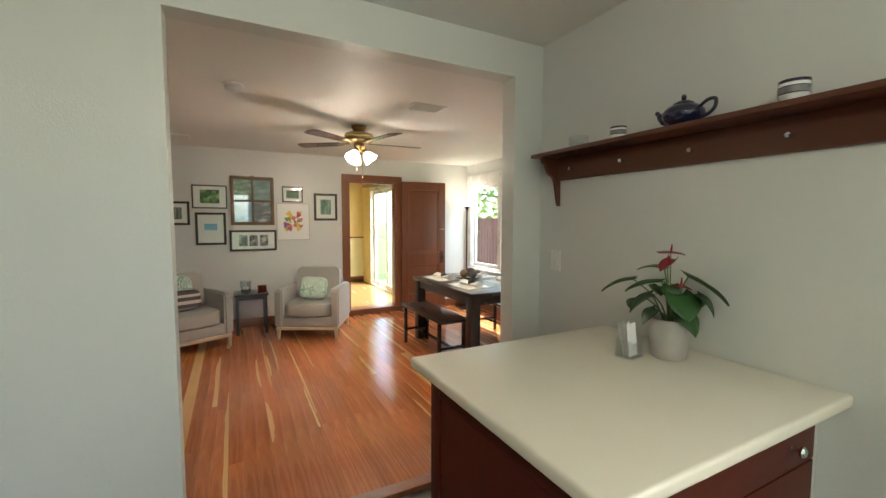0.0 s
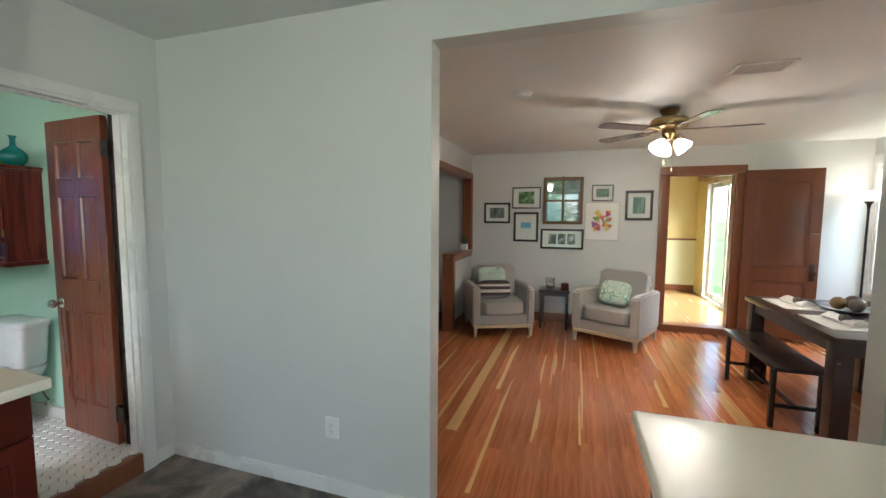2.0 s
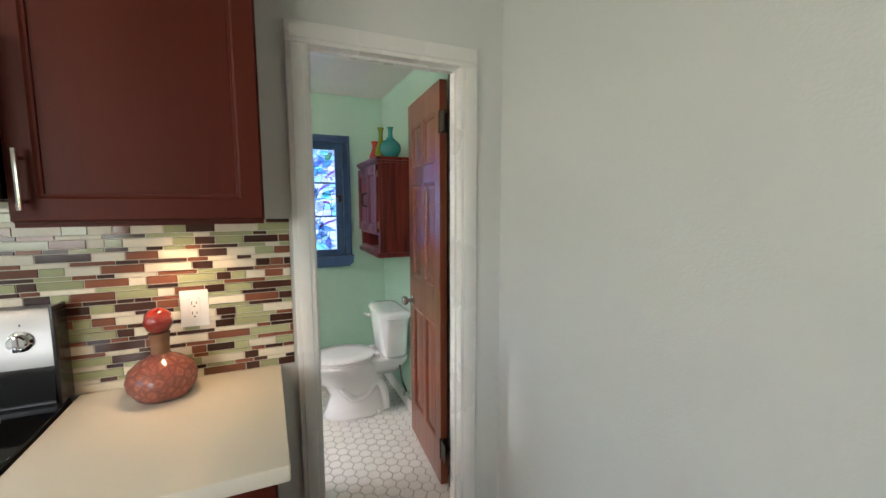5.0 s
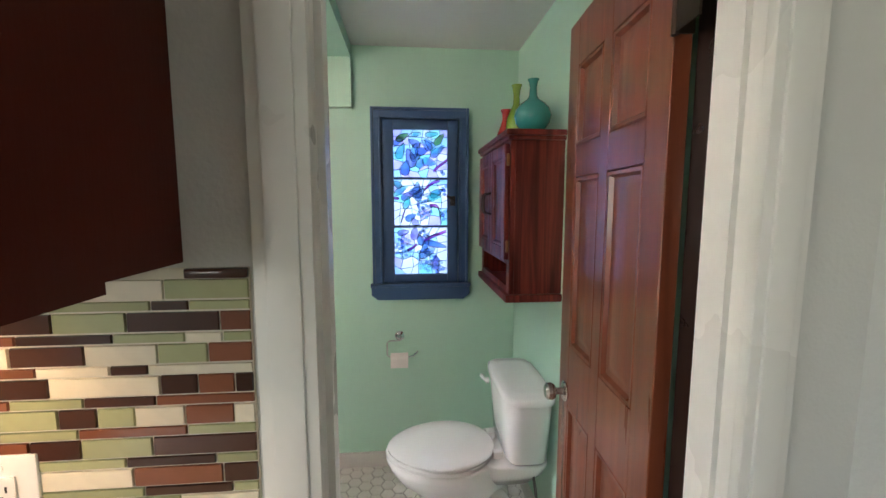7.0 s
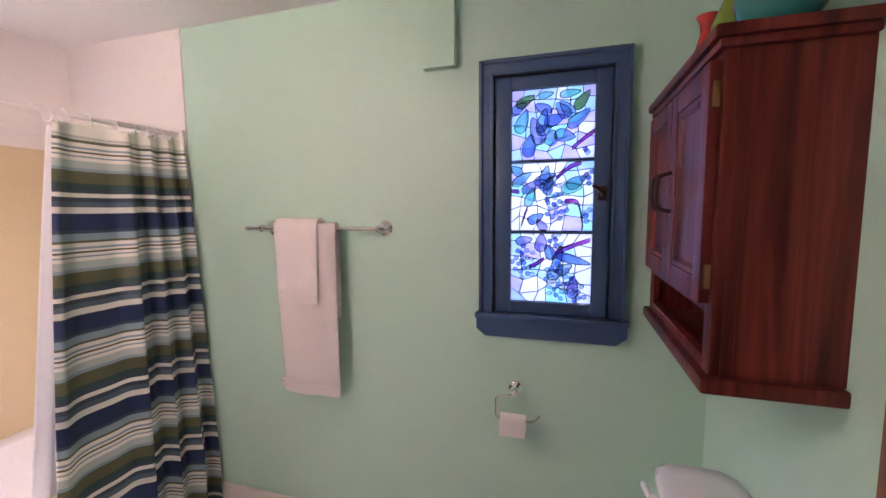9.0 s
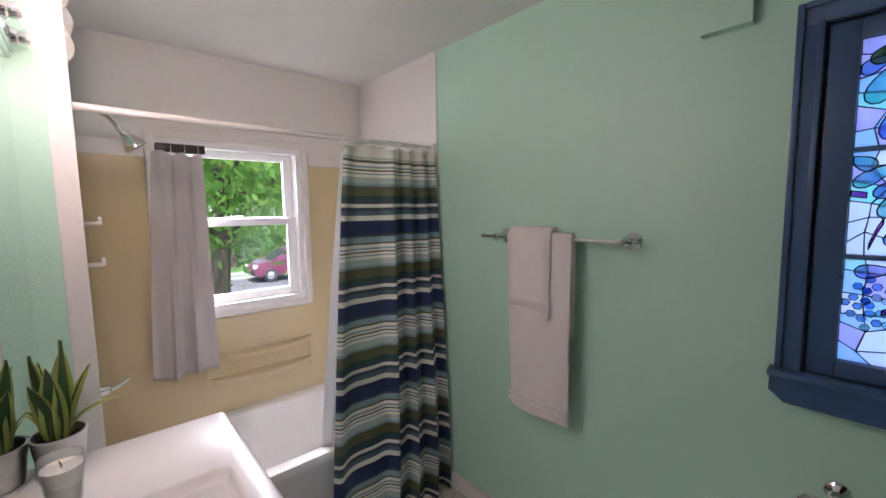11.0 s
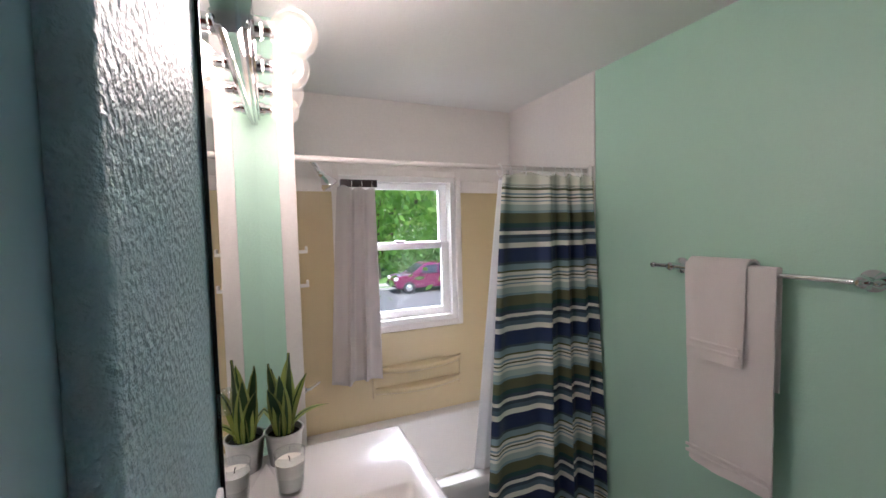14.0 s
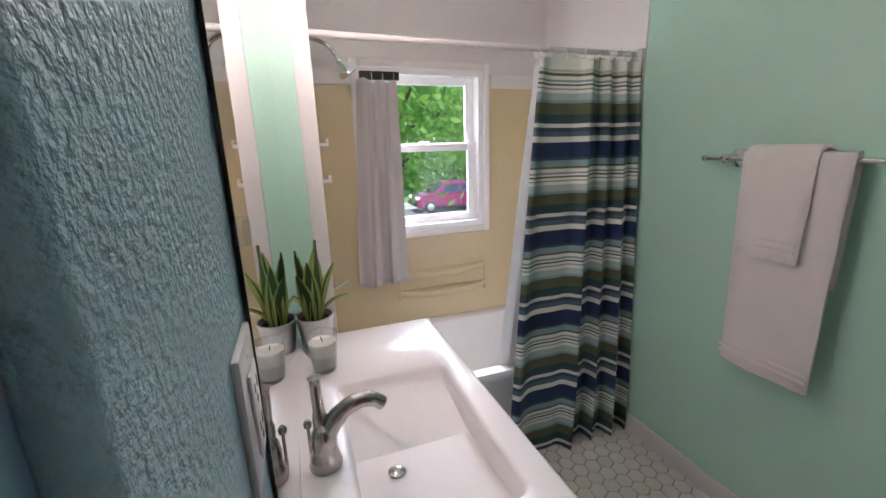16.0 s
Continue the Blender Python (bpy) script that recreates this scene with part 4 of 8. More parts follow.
def stained_window():
    w = thing("window_3", (BX0, 1.20, 1.09), 0, "leaded stained-glass window in a slate blue wooden frame", "window")
    w["kind"] = "structure"
    # casing: flat boards with a raised outer bead, mitred look
    part("casing", boxes([(0, 0.022, -0.25, -0.198, -0.005, 0.91, 0.004), (0, 0.022, 0.198, 0.25, -0.005, 0.91, 0.004), (0, 0.0225, -0.25, 0.25, 0.858, 0.912, 0.004),
                          (0.018, 0.032, -0.25, -0.236, -0.005, 0.912, 0.004), (0.018, 0.032, 0.236, 0.25, -0.005, 0.912, 0.004), (0.018, 0.0325, -0.236, 0.236, 0.898, 0.912, 0.004),
                          (0.020, 0.027, -0.210, -0.199, 0.014, 0.868, 0.003), (0.020, 0.027, 0.199, 0.210, 0.014, 0.868, 0.003), (0.020, 0.0272, -0.199, 0.199, 0.859, 0.869, 0.003)]), BLUE, w)
    bm = prism(NB(), [(-0.258, 0.0), (-0.258, -0.045), (-0.225, -0.072), (0.225, -0.072), (0.258, -0.045), (0.258, 0.0)], "x", 0.0, 0.034)
    box(bm, 0, 0.05, -0.262, 0.262, -0.004, 0.014, 0.005)
    part("sill", bm, BLUE, w)
    s = part("sash", boxes([(-0.02, 0.010, -0.192, -0.138, 0.018, 0.851, 0.003), (-0.02, 0.010, 0.142, 0.192, 0.018, 0.851, 0.003), (-0.02, 0.0098, -0.138, 0.142, 0.808, 0.851, 0.003), (-0.02, 0.0098, -0.138, 0.142, 0.018, 0.058, 0.003)]), BLUE, w)
    part("stop", boxes([(-0.045, -0.021, -0.204, -0.150, -0.003, 0.868), (-0.045, -0.021, 0.152, 0.204, -0.003, 0.868), (-0.045, -0.021, -0.150, 0.152, 0.815, 0.868), (-0.045, -0.021, -0.150, 0.152, -0.003, 0.05)]), BLUE, w)
    part("muntin", B(-0.016, 0.007, -0.138, 0.142, 0.306, 0.316, 0.002), BLUE, s)
    part("muntin", B(-0.016, 0.007, -0.138, 0.142, 0.556, 0.566, 0.002), BLUE, s)
    bm = lathe(NB(), [(0.012, 0.01), (0.012, 0.02), (0.006, 0.024), (0.006, 0.04)], (0, 0.168, 0.445), 14, "x")
    box(bm, 0.010, 0.016, 0.155, 0.182, 0.42, 0.47, 0.003)
    tube(bm, [(0.036, 0.168, 0.445), (0.040, 0.150, 0.462), (0.042, 0.135, 0.470)], [0.008, 0.007, 0.005])
    part("latch", bm, DBRONZE, s, "dark bronze casement latch")
    lead = pmat("lead_came", (0.02, 0.02, 0.03), 0.5, 0.3)
    tones = {k: stained_mat(k + "_glass", c) for k, c in (
        ("milk", (0.74, 0.79, 0.90)), ("pale_blue", (0.48, 0.68, 0.90)), ("lavender", (0.58, 0.56, 0.85)), ("azure", (0.32, 0.53, 0.86)), ("deep_blue", (0.15, 0.30, 0.72)),
        ("teal", (0.42, 0.78, 0.82)), ("green", (0.34, 0.58, 0.26)), ("magenta", (0.66, 0.12, 0.66)), ("amber", (0.95, 0.82, 0.52)))}
    rng = random.Random(7)

    def flat(pts, x, material, name, parent, edge=0.0016):
        bm = NB()
        loft(bm, [[(x - 0.0008, a, b) for a, b in pts], [(x, a, b) for a, b in pts]])
        part(name, bm, material, parent)
        if edge:
            tube_pts = [(x + 0.0004, a, b) for a, b in pts] + [(x + 0.0004, *pts[0])]
            part("came", tube(NB(), tube_pts, edge, 5), lead, parent)

    def leaf(cx, cz, ln, wd, ang):
        out = []
        for i in range(14):
            u = i / 14 * 2 * math.pi
            a = math.cos(u) * ln / 2
            b = math.sin(u) * wd / 2 * (1 - 0.45 * math.cos(u)) * (1.0 if abs(math.cos(u)) < 0.98 else 0.2)
            out.append((cx + a * math.cos(ang) - b * math.sin(ang), cz + a * math.sin(ang) + b * math.cos(ang)))
        return out

    def clip(pts, z0, z1):
        return [(min(max(a, -0.136), 0.140), min(max(b, z0 + 0.003), z1 - 0.003)) for a, b in pts]

    for k, (z0, z1) in enumerate(((0.566, 0.808), (0.316, 0.556), (0.058, 0.306))):
        p = part("pane", B(-0.010, -0.0085, -0.138, 0.142, z0, z1), tones["milk"], s)
        # background cells: jittered quads joined at their corners
        nx, nz = 6, 6
        g = [[(-0.138 + 0.28 * i / nx + (rng.uniform(-0.018, 0.018) if 0 < i < nx else 0), z0 + (z1 - z0) * j / nz + (rng.uniform(-0.016, 0.016) if 0 < j < nz else 0)) for i in range(nx + 1)] for j in range(nz + 1)]
        for j in range(nz):
            for i in range(nx):
                q = [g[j][i], g[j][i + 1], g[j + 1][i + 1], g[j + 1][i]]
                tone = rng.choice(("milk", "milk", "pale_blue", "lavender", "milk", "teal") if k else ("pale_blue", "lavender", "teal", "pale_blue", "milk", "lavender"))
                flat(q, -0.0075, tones[tone], "glass_piece", p, 0.0017)
        leaves, grapes, twigs = [], [], []
        if k == 0:
            for a, b, l, w_, an in ((-0.09, 0.77, 0.07, 0.032, 0.5), (-0.10, 0.70, 0.085, 0.04, 1.2), (-0.05, 0.665, 0.10, 0.045, 1.9), (-0.075, 0.615, 0.08, 0.042, 1.4), (-0.03, 0.74, 0.06, 0.035, 2.6),
                                    (0.01, 0.70, 0.07, 0.038, 0.3), (0.05, 0.735, 0.07, 0.034, 2.3), (0.09, 0.70, 0.09, 0.034, 0.7), (0.10, 0.76, 0.075, 0.032, 0.9), (0.045, 0.645, 0.07, 0.04, -0.2), (0.0, 0.64, 0.055, 0.04, 1.3), (0.06, 0.785, 0.07, 0.025, 0.1), (-0.02, 0.785, 0.05, 0.022, 0.2)):
                leaves.append((a, b, l, w_, an, rng.choice(("azure", "pale_blue", "lavender", "azure", "teal") if b < 0.755 else ("green", "teal", "amber", "green"))))
            twigs = [((0.07, 0.60), (0.10, 0.625), (0.14, 0.655))]
            grapes = [(0.12, 0.585, 2)]
        elif k == 1:
            for a, b, l, w_, an in ((-0.10, 0.50, 0.08, 0.03, 0.6), (-0.06, 0.475, 0.09, 0.032, 0.5), (-0.02, 0.50, 0.08, 0.03, 0.4), (-0.07, 0.435, 0.07, 0.03, 1.2), (-0.05, 0.36, 0.06, 0.032, 0.5), (-0.03, 0.335, 0.05, 0.03, 2.2), (0.07, 0.465, 0.07, 0.035, 0.1), (-0.12, 0.53, 0.05, 0.03, 2.6)):
                leaves.append((a, b, l, w_, an, rng.choice(("teal", "pale_blue", "azure", "lavender", "teal"))))
            twigs = [((0.02, 0.50), (0.06, 0.535), (0.10, 0.55)), ((0.05, 0.42), (0.09, 0.415), (0.105, 0.36), (0.11, 0.33)), ((-0.10, 0.335), (-0.09, 0.37), (-0.08, 0.395)), ((-0.138, 0.46), (-0.11, 0.455))]
            grapes = [(0.02, 0.40, 14), (0.0, 0.46, 10), (0.125, 0.50, 5), (0.12, 0.37, 4)]
        else:
            for a, b, l, w_, an in ((-0.03, 0.275, 0.07, 0.04, 1.5), (0.0, 0.24, 0.06, 0.035, 2.0), (0.08, 0.215, 0.12, 0.03, -0.25), (-0.09, 0.28, 0.06, 0.03, 0.2)):
                leaves.append((a, b, l, w_, an, rng.choice(("azure", "lavender", "azure"))))
            twigs = [((0.02, 0.235), (0.07, 0.26), (0.135, 0.285)), ((-0.07, 0.185), (-0.04, 0.20), (-0.02, 0.215))]
            grapes = [(-0.09, 0.20, 20), (0.03, 0.14, 24), (0.10, 0.10, 8), (0.02, 0.285, 6)]
        for _ in range(4):
            leaves.insert(0, (rng.uniform(-0.115, 0.115), rng.uniform(z0 + 0.03, z1 - 0.03), rng.uniform(0.05, 0.085), rng.uniform(0.026, 0.038), rng.uniform(0.2, 2.4), rng.choice(("pale_blue", "teal", "lavender", "milk", "pale_blue"))))
        for cx, cz, ln, wd, an, tone in leaves:
            flat(clip(leaf(cx, cz, ln, wd, an), z0, z1), -0.0058 + rng.uniform(0, 0.0006), tones[tone], "glass_leaf", p)
        for cx, cz, n in grapes:
            for i in range(n):
                r, th = 0.0105 * math.sqrt(i) * 0.95, i * 2.4
                a, b = cx + r * math.cos(th), cz + r * math.sin(th) * 1.4
                pts = [(a + 0.0088 * math.cos(t * 1.05), b + 0.0088 * math.sin(t * 1.05)) for t in range(6)]
                flat(clip(pts, z0, z1), -0.0045 + rng.uniform(0, 0.0006), tones[rng.choice(("azure", "azure", "deep_blue", "pale_blue", "milk", "teal"))], "glass_grape", p, 0.0010)
        for line in twigs:
            c = curve_pts([(0, a, b) for a, b in line], 4)
            up = [(q.y, q.z + 0.007) for q in c] + [(q.y, q.z - 0.006) for q in reversed(c)]
            flat(clip(up, z0, z1), -0.0035, tones["magenta"], "glass_branch", p)


stained_window()


def bath_cabinet():
    c = thing("bathroom_cabinet", (-3.205, BN, 1.15), 0, "dark red oak wall cabinet with two doors and an open slot", "cabinet")
    x0, x1, d = -0.272, 0.272, -0.185
    part("side_panel", B(x0, x0 + 0.018, d, 0, 0.03, 0.60), OAK, c)
    part("side_panel", B(x1 - 0.018, x1, d, 0, 0.03, 0.60), OAK, c)
    part("back_panel", B(x0 + 0.018, x1 - 0.018, -0.010, 0, 0.03, 0.60), OAK, c)
    part("shelf", B(x0 + 0.018, x1 - 0.018, d + 0.002, -0.010, 0.14, 0.155), OAK, c)
    part("face_frame", boxes([(x0, x0 + 0.04, d - 0.018, d, 0.03, 0.60, 0.002), (x1 - 0.04, x1, d - 0.018, d, 0.03, 0.60, 0.002), (x0 + 0.04, x1 - 0.04, d - 0.0178, d, 0.575, 0.60, 0.002), (x0 + 0.04, x1 - 0.04, d - 0.0178, d, 0.14, 0.165, 0.002), (x0 + 0.04, x1 - 0.04, d - 0.0178, d, 0.03, 0.055, 0.002)]), OAK, c)
    part("top_moulding", boxes([(x0 - 0.012, x1 + 0.012, d - 0.03, 0, 0.60, 0.615, 0.004), (x0 - 0.02, x1 + 0.02, d - 0.04, 0, 0.615, 0.637, 0.006)]), OAK, c)
    part("bottom_moulding", boxes([(x0 - 0.016, x1 + 0.016, d - 0.034, 0, 0.0, 0.03, 0.006)]), OAK, c)
    for a, b in ((x0 + 0.012, -0.002), (0.002, x1 - 0.012)):
        y = d - 0.019
        bm = boxes([(a, a + 0.045, y - 0.018, y, 0.160, 0.588, 0.003), (b - 0.045, b, y - 0.018, y, 0.160, 0.588, 0.003), (a + 0.045, b - 0.045, y - 0.0178, y, 0.160, 0.205, 0.003), (a + 0.045, b - 0.045, y - 0.0178, y, 0.543, 0.588, 0.003), (a + 0.044, b - 0.044, y - 0.006, y, 0.204, 0.544)])
        raised_panel(bm, a + 0.055, b - 0.055, 0.215, 0.533, y - 0.0105, -1, 0.012, 0.004)
        dr = part("door", bm, OAK, c)
        e = b - 0.022 if a < -0.1 else a + 0.022
        h = part("handle", tube(NB(), curve_pts([(e, y - 0.018, 0.325), (e, y - 0.045, 0.335), (e, y - 0.050, 0.37), (e, y - 0.045, 0.405), (e, y - 0.018, 0.415)], 5), 0.0045), DBRONZE, dr, "dark bronze bail handle")
        hx = a if a < -0.1 else b
        for z in (0.21, 0.53):
            part("hinge", B(hx - 0.006, hx + 0.006, y - 0.012, y - 0.001, z - 0.022, z + 0.022, 0.002), BRASS, dr, "brass hinge")


bath_cabinet()


def vase(name, at, prof, material, label):
    v = lathe(NB(), prof + [(max(prof[-1][0] - 0.004, 0.003), prof[-1][1]), (max(prof[-2][0] - 0.006, 0.003), prof[-2][1]), (0.004, prof[-2][1] - 0.04)], at, 32)
    ob = link(name, v, material, sharp=60)
    return tagged(ob, label, "vase")


TZ = 1.787
vase("teal_vase", (-2.985, 1.60, TZ), [(0.028, 0), (0.044, 0.006), (0.062, 0.030), (0.069, 0.056), (0.063, 0.082), (0.045, 0.103), (0.023, 0.118), (0.015, 0.132), (0.013, 0.160), (0.016, 0.180), (0.022, 0.190)], TEAL, "squat round teal glazed vase with a slim neck")
vase("green_vase", (-3.125, 1.575, TZ), [(0.026, 0), (0.036, 0.010), (0.041, 0.040), (0.038, 0.075), (0.026, 0.105), (0.014, 0.130), (0.012, 0.165), (0.017, 0.195), (0.022, 0.208)], LIME, "tall olive green glazed bottle vase")
vase("red_vase", (-3.215, 1.555, TZ), [(0.028, 0), (0.036, 0.010), (0.036, 0.030), (0.024, 0.060), (0.015, 0.090), (0.017, 0.115), (0.024, 0.130)], REDG, "small red glazed vase with a flared lip")


def egg(cx, cy, z, rx, ry0, ry1, n=32):
    """Ring, longer towards -y by ry0 than towards +y by ry1."""
    out = []
    for i in range(n):
        a = 2 * math.pi * i / n
        s, c = math.sin(a), math.cos(a)
        out.append((cx + rx * c * (1 - 0.10 * max(0, -s) ** 2), cy + (ry0 if s < 0 else ry1) * s, z))
    return out


def sq(cx, cy, z, hx, hy, n=32, p=5.0):
    out = []
    for i in range(n):
        a = 2 * math.pi * i / n
        c, s = math.cos(a), math.sin(a)
        k = (abs(c) ** p + abs(s) ** p) ** (-1 / p)
        out.append((cx + hx * c * k, cy + hy * s * k, z))
    return out


def toilet():
    t = thing("toilet", (-3.10, BN, BF), 0, "white two-piece porcelain toilet with its lid closed", "toilet")
    part("base", loft(NB(), [egg(0, -0.33, 0, 0.115, 0.24, 0.20), egg(0, -0.33, 0.02, 0.118, 0.245, 0.205), egg(0, -0.33, 0.06, 0.10, 0.22, 0.20), egg(0, -0.34, 0.15, 0.088, 0.18, 0.20), egg(0, -0.37, 0.22, 0.105, 0.19, 0.22),
                             egg(0, -0.41, 0.29, 0.150, 0.23, 0.24), egg(0, -0.42, 0.345, 0.178, 0.25, 0.23), egg(0, -0.42, 0.375, 0.186, 0.26, 0.22), egg(0, -0.42, 0.385, 0.180, 0.25, 0.21)]), PORC, t, sharp=70)
    bm = NB()
    loft(bm, [sq(0, -0.16, 0.27, 0.085, 0.10), sq(0, -0.15, 0.33, 0.13, 0.13), sq(0, -0.14, 0.385, 0.155, 0.135), sq(0, -0.14, 0.392, 0.150, 0.13)])
    part("tank_shelf", bm, PORC, t, sharp=70)
    for k in (-1, 1):
        part("trapway", tube(NB(), curve_pts([(k * 0.070, -0.46, 0.22), (k * 0.072, -0.38, 0.13), (k * 0.070, -0.29, 0.15), (k * 0.066, -0.22, 0.22), (k * 0.064, -0.17, 0.15), (k * 0.066, -0.16, 0.02)], 5), 0.030, 12), PORC, t, sharp=70)
    part("seat", loft(NB(), [egg(0, -0.425, 0.386, 0.176, 0.245, 0.20), egg(0, -0.425, 0.389, 0.186, 0.255, 0.205), egg(0, -0.425, 0.402, 0.186, 0.255, 0.205), egg(0, -0.425, 0.405, 0.180, 0.25, 0.20)]), PORC, t, sharp=60)
    part("lid", loft(NB(), [egg(0, -0.42, 0.4055, 0.178, 0.245, 0.20), egg(0, -0.42, 0.409, 0.184, 0.252, 0.205), egg(0, -0.42, 0.418, 0.184, 0.252, 0.205), egg(0, -0.42, 0.426, 0.170, 0.235, 0.195), egg(0, -0.42, 0.429, 0.10, 0.14, 0.12)]), PORC, t, sharp=60)
    for x in (-0.075, 0.075):
        part("hinge", B(x - 0.02, x + 0.02, -0.235, -0.195, 0.392, 0.424, 0.008), PORC, t)
    part("tank", loft(NB(), [sq(0, -0.105, 0.395, 0.150, 0.075), sq(0, -0.107, 0.42, 0.175, 0.086), sq(0, -0.11, 0.665, 0.205, 0.098), sq(0, -0.11, 0.672, 0.200, 0.095)]), PORC, t, sharp=60)
    part("tank_lid", loft(NB(), [sq(0, -0.11, 0.672, 0.205, 0.098), sq(0, -0.11, 0.675, 0.216, 0.107), sq(0, -0.11, 0.698, 0.218, 0.108), sq(0, -0.11, 0.708, 0.205, 0.098), sq(0, -0.11, 0.711, 0.15, 0.06)]), PORC, t, sharp=60)
    bm = lathe(NB(), [(0.014, 0), (0.014, -0.012), (0.008, -0.016)], (-0.165, -0.205, 0.62), 14, "y")
    tube(bm, [(-0.165, -0.22, 0.62), (-0.20, -0.225, 0.617), (-0.235, -0.225, 0.612)], [0.007, 0.009, 0.010])
    part("flush_lever", bm, PORC, t)
    for x in (-0.10, 0.10):
        part("bolt_cap", lathe(NB(), [(0.016, 0.0), (0.015, 0.012), (0.008, 0.020), (0.0, 0.021)], (x * 1.14, -0.22, 0.018), 14), PORC, t)
    bm = tube(NB(), curve_pts([(0.10, -0.08, 0.40), (0.13, -0.07, 0.30), (0.11, -0.05, 0.20), (0.12, -0.02, 0.12)]), 0.006)
    part("supply_hose", bm, pmat("grey_braided_hose", (0.10, 0.10, 0.10), 0.4, 0.5), t)
    bm = lathe(NB(), [(0.012, 0), (0.012, -0.03), (0.018, -0.032), (0.018, -0.045)], (0.12, 0.0, 0.12), 14, "y")
    part("shutoff_valve", bm, CHROME, t)


toilet()


def towel_bar():
    t = thing("towel_bar", (BX0, 0.298, 1.412), 0, "chrome towel bar with round posts", "towel bar")
    part("bar", tube(NB(), [(0.062, -0.345, 0), (0.062, 0.285, 0)], 0.008, 14), CHROME, t)
    for y in (-0.268, 0.268):
        part("post", lathe(NB(), [(0.030, 0), (0.030, 0.006), (0.022, 0.012), (0.012, 0.022), (0.010, 0.046), (0.015, 0.052), (0.015, 0.074), (0.009, 0.080), (0.0, 0.081)], (0, y, 0), 24, "x"), CHROME, t)
    for y in (-0.345, 0.30):
        part("finial", lathe(NB(), [(0.004, -0.014), (0.010, -0.008), (0.012, 0.0), (0.009, 0.008), (0.004, 0.012)], (0.062, y, 0), 14, "y"), CHROME, t)


towel_bar()


def towel(name, y0, y1, front, back, r, thick, label, flare=0.0):
    """A folded towel hung over the bar: front and back falls, a bend round the bar."""
    prof = []
    n = 10
    for i in range(13):
        prof.append((r, -front + front * i / 12))
    for i in range(1, n):
        a = math.pi * i / n
        prof.append((r * math.cos(a), r * math.sin(a)))
    for i in range(9):
        prof.append((-r, -back * i / 8))
    m = 14
    bm = NB()
    outer, inner = [], []
    for j in range(m + 1):
        y = y0 + (y1 - y0) * j / m
        ro, ri = [], []
        for u, v in prof:
            s = max(0.0, min(1.0, -v / max(front, 0.01)))
            wob = 0.004 * s * math.sin(9 * (y - y0) / (y1 - y0) + 3 * v) + 0.003 * noise.noise((y * 22, v * 9, 3)) + (flare * s * s if u > 0 else 0.0)
            e = min(j, m - j)
            soft = 0.35 if e == 0 else 0.8 if e == 1 else 1.0
            yy = y + (0.02 * s * (1 - j / m)) * (1 if v > -0.35 else 1)
            k = u / r
            ro.append((u + k * thick * soft + wob, yy + 0.003 * noise.noise((v * 14, j, 9)), v + (0.75 * thick if abs(k) < 0.95 else 0)))
            ri.append((u + wob, yy, v))
        outer.append(ro)
        inner.append(ri)
    rings = [o + i[::-1] for o, i in zip(outer, inner)]
    loft(bm, rings)
    t = link(name, bm, TOWEL, sharp=50)
    t.location = (BX0 + 0.062, 0, 1.412)
    return tagged(t, label, "towel")


tw = towel("bath_towel", 0.095, 0.382, 0.69, 0.36, 0.0095, 0.020, "folded white terry bath towel on the towel bar")
part("hem_band", boxes([(0.0305, 0.0325, 0.123, 0.376, -0.652, -0.646, 0.0006), (0.0305, 0.0325, 0.123, 0.376, -0.630, -0.626, 0.0006)]), TOWEL, tw)
hand_t = towel("face_towel", 0.118, 0.312, 0.298, 0.20, 0.0345, 0.013, "small white washcloth draped over the bath towel", 0.012)
for cloth, ya, yb, front, x in ((tw, 0.116, 0.380, 0.69, 0.034), (hand_t, 0.139, 0.306, 0.298, 0.060)):
    for k in (0.030, 0.052):
        part("border_band", B(x - 0.004, x + 0.0015, ya, yb, -front + k, -front + k + 0.010, 0.001), TOWEL, cloth, "woven border stripe")


def paper_holder():
    t = thing("toilet_paper_holder", (BX0, 1.085, 0.815), 0, "chrome wire toilet paper holder", "paper holder")
    part("rosette", lathe(NB(), [(0.026, 0), (0.026, 0.006), (0.016, 0.012), (0.010, 0.02), (0.010, 0.045), (0.013, 0.05), (0.0, 0.056)], (0, 0, 0), 20, "x"), CHROME, t)
    part("wire_arm", tube(NB(), [(0.045, 0.0, -0.012), (0.052, -0.055, -0.012), (0.055, -0.066, -0.022), (0.055, -0.066, -0.085), (0.055, -0.058, -0.096), (0.055, 0.055, -0.100), (0.055, 0.075, -0.092), (0.055, 0.095, -0.070)], 0.0042), CHROME, t)
    r = thing("toilet_roll", (BX0 + 0.055, 1.083, 0.705), 0, "nearly used up white toilet paper roll", "toilet paper")
    part("paper", lathe(NB(), [(0.018, -0.046), (0.032, -0.046), (0.032, 0.046), (0.018, 0.046)], (0, 0, 0), 28, "y", False, False), TOWEL, r)
    part("loose_sheet", B(0.0305, 0.0315, -0.046, 0.046, -0.038, 0.005), TOWEL, r)


paper_holder()


